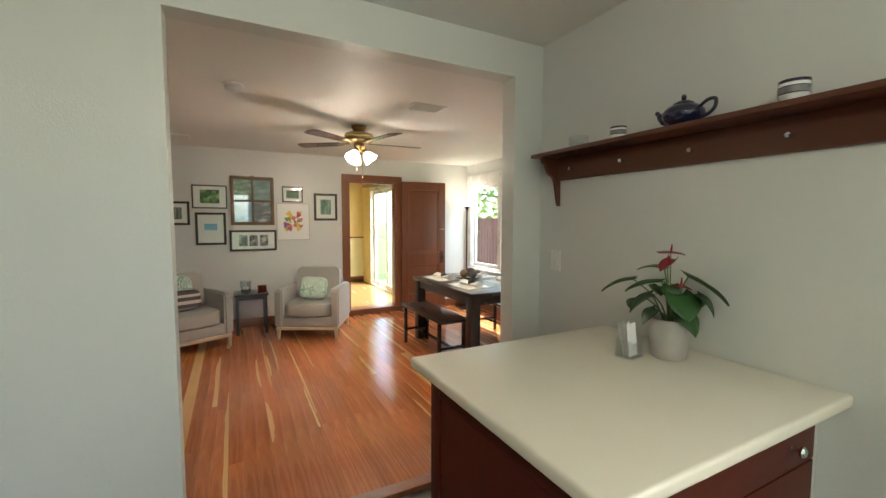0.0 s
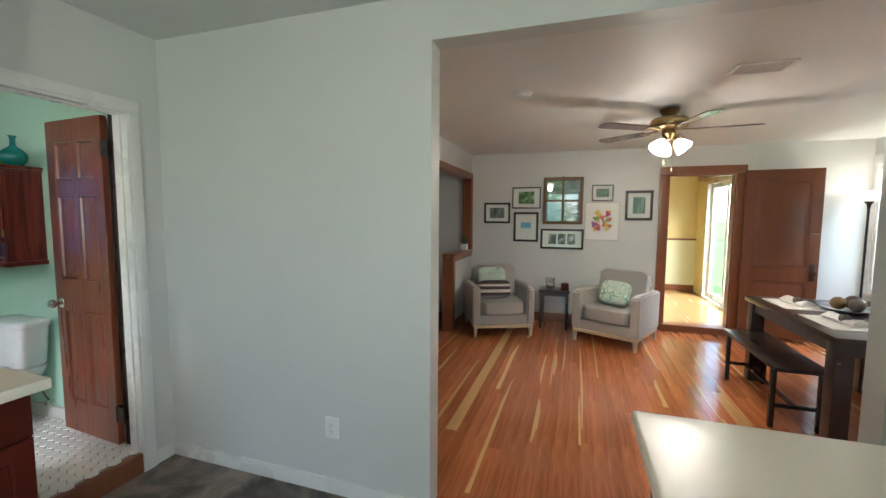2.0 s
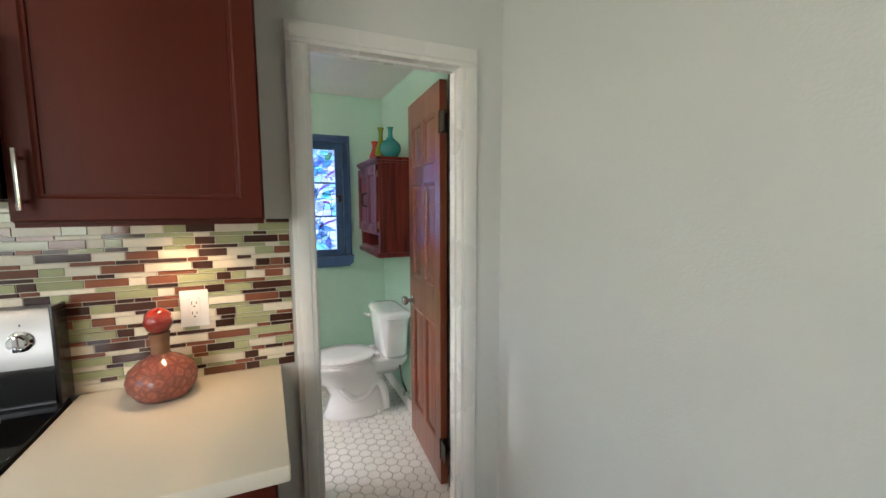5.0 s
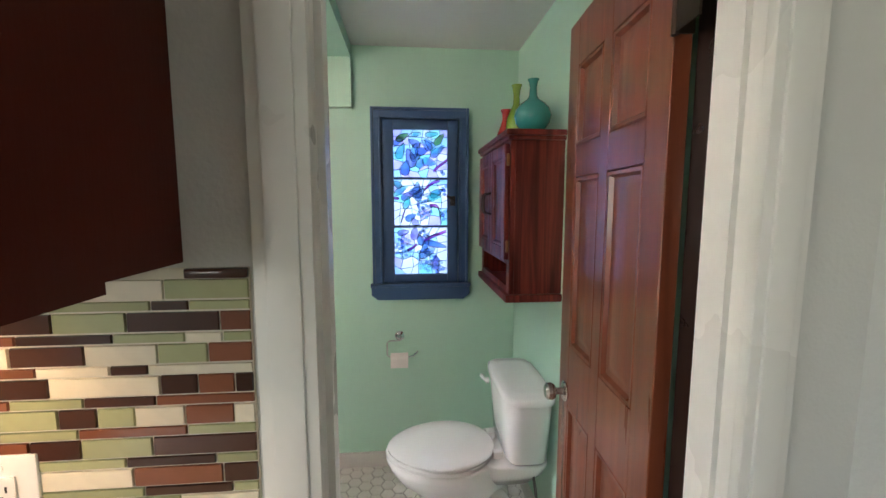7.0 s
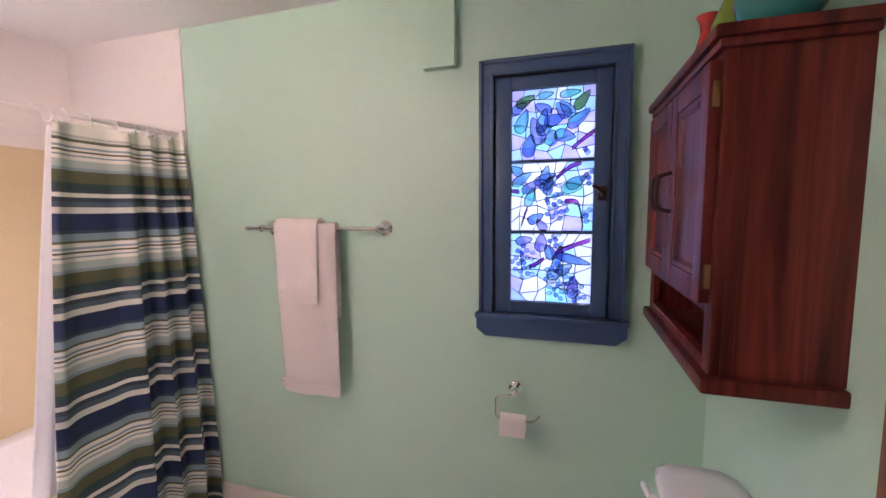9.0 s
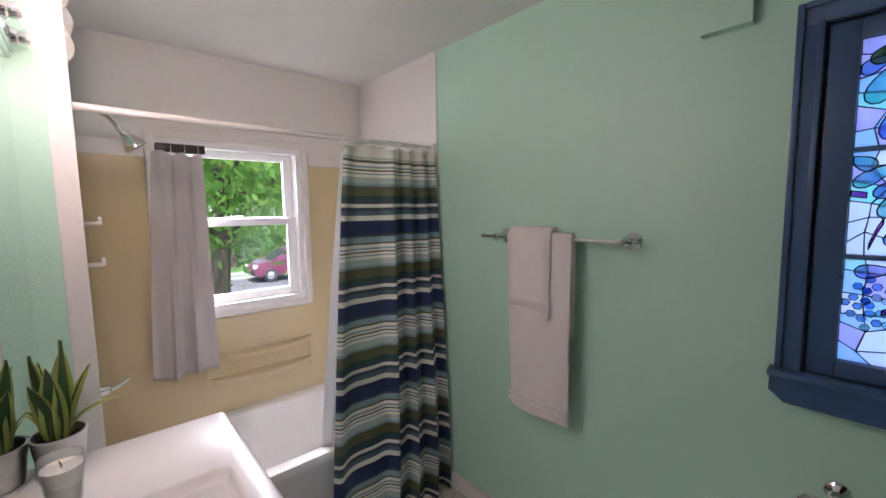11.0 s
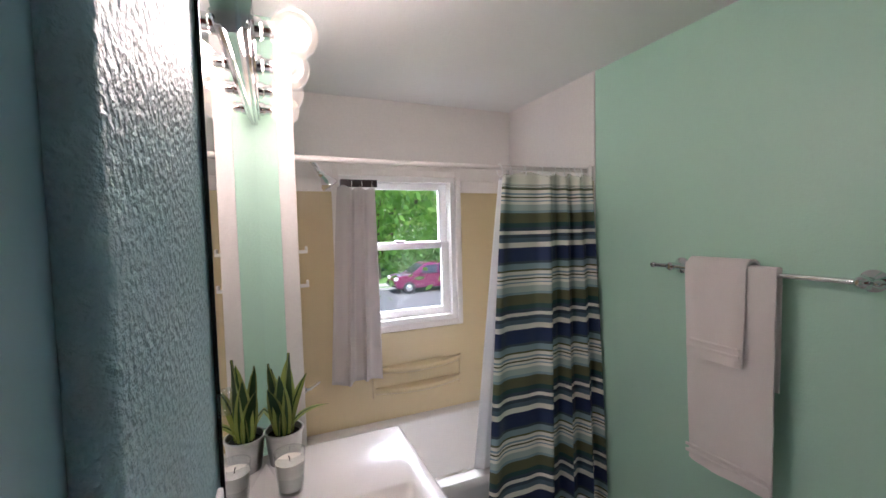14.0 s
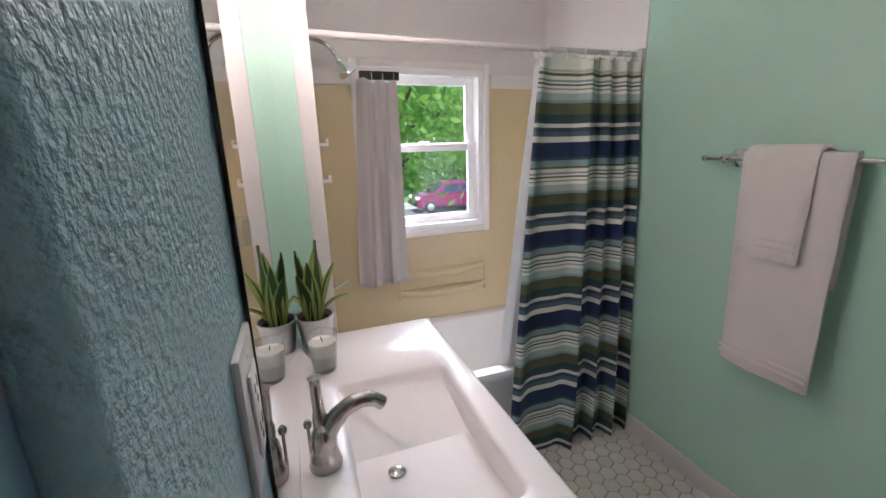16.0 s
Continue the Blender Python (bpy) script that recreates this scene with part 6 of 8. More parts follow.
# the bathroom, scaled down by two per cent to fit the camera's view
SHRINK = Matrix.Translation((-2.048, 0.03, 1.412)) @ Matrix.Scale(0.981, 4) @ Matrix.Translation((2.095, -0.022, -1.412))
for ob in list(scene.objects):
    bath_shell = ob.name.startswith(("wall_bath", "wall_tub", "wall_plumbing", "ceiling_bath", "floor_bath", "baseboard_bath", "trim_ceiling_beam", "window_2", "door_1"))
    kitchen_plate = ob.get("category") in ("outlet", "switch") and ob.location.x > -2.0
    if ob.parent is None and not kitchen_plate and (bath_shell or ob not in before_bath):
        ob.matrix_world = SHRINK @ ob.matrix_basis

# ---- living room ----


def puff(hx, hy, hz, p=3.2, n=28, m=9, sag=0.0):
    """A cushion-like rounded block centred on its middle."""
    rings = []
    for j in range(m + 1):
        f = -1 + 2 * j / m
        k = max(0.02, (1 - abs(f) ** 4) ** 0.35)
        rings.append([(x, y, f * hz) for x, y, _ in sq(0, 0, 0, hx * (0.90 + 0.10 * k) * (k if abs(f) > 0.99 else 1) if abs(f) > 0.99 else hx * (0.90 + 0.10 * k), hy * (0.90 + 0.10 * k), n, p)])
    return loft(NB(), rings)


def moved(bm, m):
    bmesh.ops.transform(bm, matrix=m, verts=bm.verts)
    return bm


def armchair(at, rz, label):
    c = thing("armchair", at, rz, label, "armchair", "armchairs by the gallery wall")
    part("seat_frame", B(-0.37, 0.37, -0.36, 0.36, 0.15, 0.27, 0.015), FABRIC, c)
    for s in (-1, 1):
        bm = NB()
        x0, x1 = sorted((s * 0.29, s * 0.385))
        prism(bm, [(-0.385, 0.15), (0.36, 0.15), (0.38, 0.60), (-0.33, 0.625), (-0.385, 0.60)], "x", x0, x1)
        bmesh.ops.bevel(bm, geom=list(bm.edges), offset=0.018, segments=3, affect="EDGES")
        part("arm", bm, FABRIC, c)
    bm = prism(NB(), [(0.26, 0.15), (0.37, 0.15), (0.40, 0.66), (0.33, 0.66)], "x", -0.289, 0.289)
    bmesh.ops.bevel(bm, geom=list(bm.edges), offset=0.018, segments=3, affect="EDGES")
    part("back_frame", bm, FABRIC, c)
    part("seat_cushion", moved(puff(0.285, 0.33, 0.085, 6), pose(0, -0.055, 0.355)), FABRIC, c)
    part("back_cushion", moved(puff(0.285, 0.215, 0.085, 11), pose(0, 0.225, 0.61, 75, 0, 0)), FABRIC, c)
    part("plinth", boxes([(-0.37, 0.37, -0.375, -0.345, 0.115, 0.149, 0.004), (-0.37, 0.37, 0.33, 0.36, 0.115, 0.149, 0.004), (-0.37, -0.34, -0.345, 0.33, 0.115, 0.149, 0.004), (0.34, 0.37, -0.345, 0.33, 0.115, 0.149, 0.004)]), PALEW, c, "pale ash wood plinth")
    for x in (-0.345, 0.345):
        for y in (-0.35, 0.335):
            part("leg", loft(NB(), [sq(x * 1.01, y * 1.01, 0, 0.015, 0.015, 12), sq(x, y, 0.148, 0.026, 0.026, 12)]), PALEW, c, "tapered pale wood leg")
    return c


armchair((0.92, 5.235, 0), -25, "grey upholstered armchair with a pale wood base, by the doorway")
armchair((-0.535, 5.215, 0), 24, "grey upholstered armchair with a pale wood base, in the corner")


def pattern_mat(name, a, b, scale, thr=0.5, c=None):
    m = pmat(name, (1, 1, 1), 0.9, var=0.05, fine=0.06, fscale=300)
    N, L = m.node_tree.nodes, m.node_tree.links
    tc = next(n for n in N if n.bl_idname == "ShaderNodeTexCoord")
    vo = N.new("ShaderNodeTexVoronoi")
    vo.feature = "DISTANCE_TO_EDGE"
    vo.inputs["Scale"].default_value = scale
    L.new(tc.outputs["Object"], vo.inputs["Vector"])
    cr = N.new("ShaderNodeValToRGB")
    cr.color_ramp.interpolation = "CONSTANT"
    e = cr.color_ramp.elements
    e[0].color, e[1].color, e[1].position = rgb(b), rgb(a), 0.06
    if c:
        e.new(0.24).color = rgb(c)
        e.new(0.30).color = rgb(a)
    L.new(vo.outputs["Distance"], cr.inputs[0])
    sc = next(n for n in N if n.bl_idname == "ShaderNodeVectorMath")
    L.new(cr.outputs[0], sc.inputs[0])
    return m


FLORAL = pattern_mat("pale_green_floral_print", (0.60, 0.68, 0.57), (0.22, 0.38, 0.30), 15, c=(0.10, 0.13, 0.16))
STRIPE_D = pmat("striped_cushion_cloth", (0.07, 0.06, 0.06), 0.9, fine=0.1, fscale=300)
_n, _l = STRIPE_D.node_tree.nodes, STRIPE_D.node_tree.links
_s = _n.new("ShaderNodeSeparateXYZ")
_l.new(next(q for q in _n if q.bl_idname == "ShaderNodeTexCoord").outputs["Object"], _s.inputs[0])
_r = _n.new("ShaderNodeValToRGB")
_r.color_ramp.interpolation = "CONSTANT"
_e = _r.color_ramp.elements
_e[0].color = (0.26, 0.235, 0.24, 1)
_e[1].position, _e[1].color = 0.045, (0.055, 0.045, 0.045, 1)
for _p, _c in ((0.085, (0.58, 0.54, 0.48, 1)), (0.118, (0.055, 0.045, 0.045, 1)), (0.158, (0.58, 0.54, 0.48, 1)), (0.185, (0.055, 0.045, 0.045, 1))):
    _e.new(_p).color = _c
_l.new(_s.outputs[2], _r.inputs[0])
_l.new(_r.outputs[0], next(q for q in _n if q.bl_idname == "ShaderNodeVectorMath").inputs[0])
CREAMC = pmat("cream_cushion_cloth", (0.60, 0.56, 0.48), 0.9, fine=0.1, fscale=300)


def cushion(at, rz, tilt, hx, hz, material, label, roll=0):
    t = thing("cushion", at, rz, label, "cushion")
    rings = []
    for j in range(11):
        f = -1 + 2 * j / 10
        k = math.sqrt(max(0.0, 1 - f * f))
        s = 0.50 + 0.50 * k if abs(f) < 1 else 0.35
        rings.append([(x * (0.985 + 0.03 * abs(x * z0) / (hx * hz)), f * 0.065, z0) for x, z0, _ in sq(0, 0, 0, hx * min(1, 0.72 + 0.28 * k ** 0.5 * 1.0), hz * min(1, 0.72 + 0.28 * k ** 0.5), 32, 5)])
    bm = moved(loft(NB(), rings), pose(0, 0, hz, tilt, roll, 0))
    part("cover", bm, material, t, sharp=80)
    return t


cushion((0.90, 5.165, 0.435), -22, -24, 0.168, 0.145, FLORAL, "pale green floral print cushion on the armchair", 4)
cushion((-0.62, 5.27, 0.435), 24, -14, 0.19, 0.19, FLORAL, "pale green print cushion behind a striped one")
sc2 = cushion((-0.555, 5.10, 0.435), 24, -20, 0.215, 0.115, STRIPE_D, "charcoal and cream striped lumbar cushion")


def side_table():
    t = thing("side_table", (0.18, 5.60, 0), 0, "small dark wood side table between the armchairs", "table")
    part("tabletop", B(-0.20, 0.20, -0.18, 0.20, 0.49, 0.515, 0.004), DARKW, t)
    part("apron", boxes([(-0.17, 0.17, -0.15, -0.135, 0.44, 0.489), (-0.17, 0.17, 0.155, 0.17, 0.44, 0.489), (-0.17, -0.155, -0.135, 0.155, 0.44, 0.489), (0.155, 0.17, -0.135, 0.155, 0.44, 0.489)]), DARKW, t)
    for x in (-0.165, 0.165):
        for y in (-0.145, 0.165):
            part("leg", B(x - 0.017, x + 0.017, y - 0.017, y + 0.017, 0, 0.489, 0.003), DARKW, t)
    j = thing("glass_jar", (0.12, 5.58, 0.515), 0, "clear glass hurricane jar with pebbles", "jar")
    g = part("glass", lathe(NB(), [(0.045, 0), (0.052, 0.004), (0.062, 0.012), (0.066, 0.14), (0.072, 0.155), (0.069, 0.155), (0.063, 0.14), (0.058, 0.016), (0, 0.014)], seg=28), GLASS, j)
    g.visible_shadow = False
    part("candle", lathe(NB(), [(0.034, 0.016), (0.034, 0.075), (0.03, 0.077), (0, 0.076)], seg=20), WAX, j)
    part("pebbles", lathe(NB(), [(0.055, 0.0165), (0.056, 0.045), (0.036, 0.048)], seg=20, cap1=False), pmat("dark_pebbles", (0.06, 0.07, 0.05), 0.5, var=0.5, scale=90), j)
    k = thing("wooden_box", (0.31, 5.55, 0.515), 12, "small dark red wooden box on the side table", "box")
    part("box_body", B(-0.045, 0.045, -0.04, 0.04, 0, 0.075, 0.004), CHERRY, k)
    part("box_lid", B(-0.047, 0.047, -0.042, 0.042, 0.0755, 0.092, 0.004), CHERRY, k)


side_table()
wv = thing("wall_vent", (0.20, LY1, 0.30), 0, "pale metal return vent low on the wall", "vent")
part("frame", B(-0.17, 0.17, -0.012, 0, -0.15, 0.15, 0.003), HALLW, wv)

# pictures on the gallery wall
PRINTS = {
    "forest": [(0.10, 0.12, 0.11), (0.30, 0.33, 0.31), (0.02, 0.03, 0.03)], "garden": [(0.05, 0.20, 0.04), (0.40, 0.50, 0.30), (0.02, 0.05, 0.02)],
    "sea": [(0.16, 0.42, 0.62), (0.30, 0.55, 0.70), (0.12, 0.32, 0.50)], "bw": [(0.10, 0.10, 0.10), (0.50, 0.50, 0.50), (0.02, 0.02, 0.02)],
    "leaf": [(0.02, 0.11, 0.03), (0.06, 0.22, 0.07), (0.01, 0.05, 0.015)], "mist": [(0.10, 0.20, 0.16), (0.28, 0.40, 0.34), (0.03, 0.07, 0.06)]}


def print_mat(key, stretch=(1, 1, 1), scale=14):
    a, b, c = PRINTS[key]
    m = pmat(key + "_print", (1, 1, 1), 0.35, var=0.1, scale=9)
    N, L = m.node_tree.nodes, m.node_tree.links
    tc = next(n for n in N if n.bl_idname == "ShaderNodeTexCoord")
    mp = N.new("ShaderNodeMapping")
    mp.inputs["Scale"].default_value = stretch
    L.new(tc.outputs["Object"], mp.inputs[0])
    nz = N.new("ShaderNodeTexNoise")
    nz.inputs["Scale"].default_value, nz.inputs["Detail"].default_value = scale, 5
    L.new(mp.outputs[0], nz.inputs["Vector"])
    cr = N.new("ShaderNodeValToRGB")
    e = cr.color_ramp.elements
    e[0].color, e[0].position, e[1].color, e[1].position = rgb(c), 0.35, rgb(b), 0.65
    e.new(0.5).color = rgb(a)
    L.new(nz.outputs["Fac"], cr.inputs[0])
    sc = next(n for n in N if n.bl_idname == "ShaderNodeVectorMath")
    L.new(cr.outputs[0], sc.inputs[0])
    return m


def picture(x0, x1, z0, z1, fw, fmat, prints, label, d=0.022):
    cx, cz = (x0 + x1) / 2, (z0 + z1) / 2
    p = thing("picture_frame", (cx, LY1, cz), 0, label, "picture", "gallery wall pictures")
    hx, hz = (x1 - x0) / 2, (z1 - z0) / 2
    part("frame", boxes([(-hx, -hx + fw, -d, 0, -hz, hz, 0.003), (hx - fw, hx, -d, 0, -hz, hz, 0.003), (-hx + fw, hx - fw, -d + 0.0005, 0, hz - fw, hz, 0.003), (-hx + fw, hx - fw, -d + 0.0005, 0, -hz, -hz + fw, 0.003)]), fmat, p)
    part("mat_board", B(-hx + fw, hx - fw, -0.010, -0.002, -hz + fw, hz - fw), MAT, p)
    for a, b, c, e, mt in prints:
        part("print", B(a * hx, b * hx, -0.0125, -0.0102, c * hz, e * hz), mt, p)
    g = part("glazing", B(-hx + fw, hx - fw, -0.0165, -0.015, -hz + fw, hz - fw), WGLASS, p)
    g.visible_shadow = False


V3 = (4, 1, 0.6)
picture(-0.865, -0.483, 1.387, 1.685, 0.028, FRAMEB, [(-0.55, 0.55, -0.5, 0.5, print_mat("forest", V3, 10))], "black-framed misty forest photograph")
picture(-0.456, -0.058, 1.600, 1.901, 0.016, FRAMEB, [(-0.55, 0.55, -0.55, 0.6, print_mat("garden", (1, 1, 1), 16))], "thin dark-framed green garden picture")
picture(-0.430, -0.081, 1.128, 1.549, 0.030, FRAMEB, [(-0.42, 0.42, -0.1, 0.30, print_mat("sea", (0.5, 1, 3), 8))], "black-framed small blue seascape in a wide mat")
picture(-0.047, 0.531, 1.035, 1.317, 0.028, FRAMEB, [(-0.62, -0.26, -0.52, 0.52, print_mat("bw", (1, 1, 1), 15)), (-0.18, 0.18, -0.52, 0.52, print_mat("bw", (1, 1, 1), 18)), (0.26, 0.62, -0.52, 0.52, print_mat("bw", (1, 1, 1), 12))], "black-framed triptych of black and white photographs")
picture(0.617, 0.890, 1.701, 1.920, 0.016, FRAMEB, [(-0.6, 0.6, -0.5, 0.5, print_mat("leaf", (1, 1, 1), 30))], "small thin black-framed green leaf picture")
picture(1.040, 1.371, 1.447, 1.838, 0.032, FRAMEB, [(-0.45, 0.45, -0.55, 0.55, print_mat("mist", (4, 1, 0.5), 9))], "black-framed misty green trees photograph")


def flower_print():
    p = thing("picture_frame", (0.756, LY1, 1.430), 0, "unframed floral watercolour in a thin pale frame", "picture", "gallery wall pictures")
    part("frame", boxes([(-0.218, -0.211, -0.016, 0, -0.2575, 0.2575), (0.211, 0.218, -0.016, 0, -0.2575, 0.2575), (-0.211, 0.211, -0.016, 0, 0.2505, 0.2575), (-0.211, 0.211, -0.016, 0, -0.2575, -0.2505)]), pmat("champagne_frame", (0.45, 0.40, 0.33), 0.4, 0.3), p)
    part("mat_board", B(-0.211, 0.211, -0.010, -0.002, -0.2505, 0.2505), MAT, p)
    rng = random.Random(4)
    cols = [pmat("watercolour_" + n, c, 0.8, var=0.3, scale=25) for n, c in (("rose", (0.55, 0.06, 0.16)), ("coral", (0.62, 0.20, 0.12)), ("yellow", (0.68, 0.50, 0.10)), ("violet", (0.32, 0.10, 0.34)), ("leaf", (0.20, 0.30, 0.10)))]
    for i in range(26):
        a, b = rng.uniform(-0.10, 0.10), rng.uniform(-0.11, 0.13)
        r = rng.uniform(0.018, 0.038)
        pts = [(a + r * (1 + 0.3 * math.sin(3 * t + i)) * math.cos(t), b + r * (1 + 0.3 * math.sin(3 * t + i)) * math.sin(t)) for t in [k * 0.524 for k in range(12)]]
        bm = prism(NB(), pts, "y", -0.0104 - 0.00012 * i, -0.0100 - 0.00012 * i)
        part("blossom", bm, rng.choice(cols), p)


flower_print()


def old_sash():
    p = thing("window_frame_decor", (0.244, LY1, 1.708), 0, "weathered wooden four-pane window sash hung as a photo frame", "picture", "gallery wall pictures")
    hx, hz = 0.265, 0.324
    part("frame", boxes([(-hx, -hx + 0.042, -0.035, 0, -hz, hz, 0.004), (hx - 0.042, hx, -0.035, 0, -hz, hz, 0.004), (-hx + 0.042, hx - 0.042, -0.0345, 0, hz - 0.042, hz, 0.004), (-hx + 0.042, hx - 0.042, -0.0345, 0, -hz, -hz + 0.042, 0.004)]), FRAMEW, p)
    part("muntin", B(-0.014, 0.014, -0.033, -0.002, -hz + 0.042, hz - 0.042, 0.003), FRAMEW, p)
    part("muntin", boxes([(-hx + 0.042, -0.0145, -0.0325, -0.002, -0.014, 0.014, 0.003), (0.0145, hx - 0.042, -0.0325, -0.002, -0.014, 0.014, 0.003)]), FRAMEW, p)
    for i, (a, b) in enumerate(((-hx + 0.042, -0.0145), (0.0145, hx - 0.042))):
        for j, (c, e) in enumerate(((-hz + 0.042, -0.0145), (0.0145, hz - 0.042))):
            part("photo", B(a, b, -0.010, -0.004, c, e), print_mat(("sea", "garden", "bw", "mist")[i * 2 + j], (0.6, 1, 2), 9), p)
            g = part("pane", B(a, b, -0.020, -0.017, c, e), GLASS, p)
            g.visible_shadow = False
    part("hook", B(-0.02, 0.02, -0.03, -0.01, hz, hz + 0.012, 0.003), DBRONZE, p)


old_sash()


def dining():
    t = thing("dining_table", (2.42, 3.72, 0), 0, "dark espresso wood dining table", "table")
    part("tabletop", B(-0.47, 0.47, -0.71, 0.70, 0.725, 0.765, 0.006), DARKW, t)
    part("apron", boxes([(-0.43, 0.43, -0.66, -0.635, 0.64, 0.7245), (-0.43, 0.43, 0.625, 0.65, 0.64, 0.7245), (-0.43, -0.405, -0.635, 0.625, 0.64, 0.7245), (0.405, 0.43, -0.635, 0.625, 0.64, 0.7245)]), DARKW, t)
    for x in (-0.40, 0.40):
        for y in (-0.625, 0.615):
            part("leg", B(x - 0.05, x + 0.05, y - 0.05, y + 0.05, 0, 0.7245, 0.004), DARKW, t)
    for x, lab in ((1.93, "dark wood bench pushed under the table"), (2.93, "dark wood bench pushed under the table")):
        b = thing("bench", (x, 3.80, 0), 0, lab, "bench", "dining benches")
        part("seat", B(-0.165, 0.165, -0.52, 0.52, 0.43, 0.46, 0.006), DARKW, b)
        for sx in (-0.14, 0.14):
            for sy in (-0.44, 0.44):
                part("leg", B(sx - 0.016, sx + 0.016, sy - 0.016, sy + 0.016, 0, 0.4295, 0.003), BLACKP, b)
        for sy in (-0.44, 0.44):
            part("stretcher", B(-0.123, 0.123, sy - 0.010, sy + 0.010, 0.15, 0.175), BLACKP, b)
        part("stretcher", B(-0.012, 0.012, -0.43, 0.43, 0.152, 0.172), BLACKP, b)
    napk = pmat("white_linen", (0.76, 0.74, 0.70), 0.9, fine=0.06, fscale=300)
    ringm = pmat("woven_napkin_ring", (0.12, 0.10, 0.08), 0.7, var=0.3, scale=60)
    for x, y, rz in ((2.19, 3.45, 90), (2.19, 4.08, 90), (2.67, 3.45, 90), (2.67, 4.08, 90)):
        m = thing("placemat", (x, y, 0.765), rz, "white woven placemat on the dining table", "placemat", "table settings")
        part("cloth", B(-0.22, 0.22, -0.15, 0.15, 0, 0.004, 0.001), napk, m)
        k = thing("napkin", (x + 0.02, y, 0.769), rz + 12, "rolled white napkin in a dark ring", "napkin", "table settings")
        rows = []
        for i in range(13):
            u = -0.13 + 0.26 * i / 12
            r = 0.018 + 0.022 * min(1, abs(u) / 0.11)
            rows.append([(u, r * 1.4 * math.cos(a), r * 0.62 + r * 0.62 * math.sin(a) * (1 + 0.25 * math.sin(3 * a + u * 20))) for a in [2 * math.pi * q / 14 for q in range(14)]])
        part("cloth", loft(NB(), rows), napk, k, sharp=60)
        part("napkin_ring", lathe(NB(), [(0.029, -0.018), (0.031, -0.010), (0.031, 0.010), (0.029, 0.018)], (0, 0, 0.0315), 18, "x"), ringm, k, "dark woven ring")
    bwl = thing("bowl", (2.45, 3.90, 0.765), 0, "dark plate holding decorative balls", "bowl")
    part("plate", lathe(NB(), [(0.06, 0), (0.13, 0.012), (0.165, 0.026), (0.165, 0.030), (0.12, 0.018), (0, 0.010)], seg=32), DARKW, bwl)
    for x, y, r, mt in ((-0.06, 0.0, 0.05, pmat("tan_ball", (0.22, 0.13, 0.06), 0.6, var=0.3, scale=30)), (0.05, 0.03, 0.055, pmat("brown_ball", (0.08, 0.05, 0.04), 0.6, var=0.4, scale=40)), (0.02, -0.07, 0.05, ringm)):
        part("ball", lathe(NB(), [(r * math.sin(a), -r * math.cos(a)) for a in [math.pi * k / 12 for k in range(13)]], (x, y, 0.016 + r), 20), mt, bwl)


dining()


def floor_lamp():
    l = thing("floor_lamp", (3.40, 5.54, 0), 0, "black torchiere floor lamp with a white bowl shade, lit", "lamp")
    part("base", lathe(NB(), [(0.13, 0), (0.13, 0.012), (0.10, 0.022), (0.02, 0.03), (0.012, 0.05)], seg=32), BLACKP, l)
    part("pole", tube(NB(), [(0, 0, 0.04), (0, 0, 1.62)], 0.011), BLACKP, l)
    part("cup", lathe(NB(), [(0.013, 1.60), (0.02, 1.64), (0.045, 1.675), (0.04, 1.69)], seg=24), BLACKP, l)
    part("shade", lathe(NB(), [(0.03, 1.675), (0.07, 1.69), (0.115, 1.725), (0.145, 1.775), (0.140, 1.775), (0.11, 1.73), (0.06, 1.698)], seg=32, cap0=False, cap1=False), glow_mat("lit_white_shade", (1.0, 0.88, 0.72), 1.6), l, "glowing white bowl shade")
    point_lamp("floor_lamp_bulb", (3.40, 5.54, 1.80), 0.9, (1.0, 0.86, 0.68), 0.05)


floor_lamp()


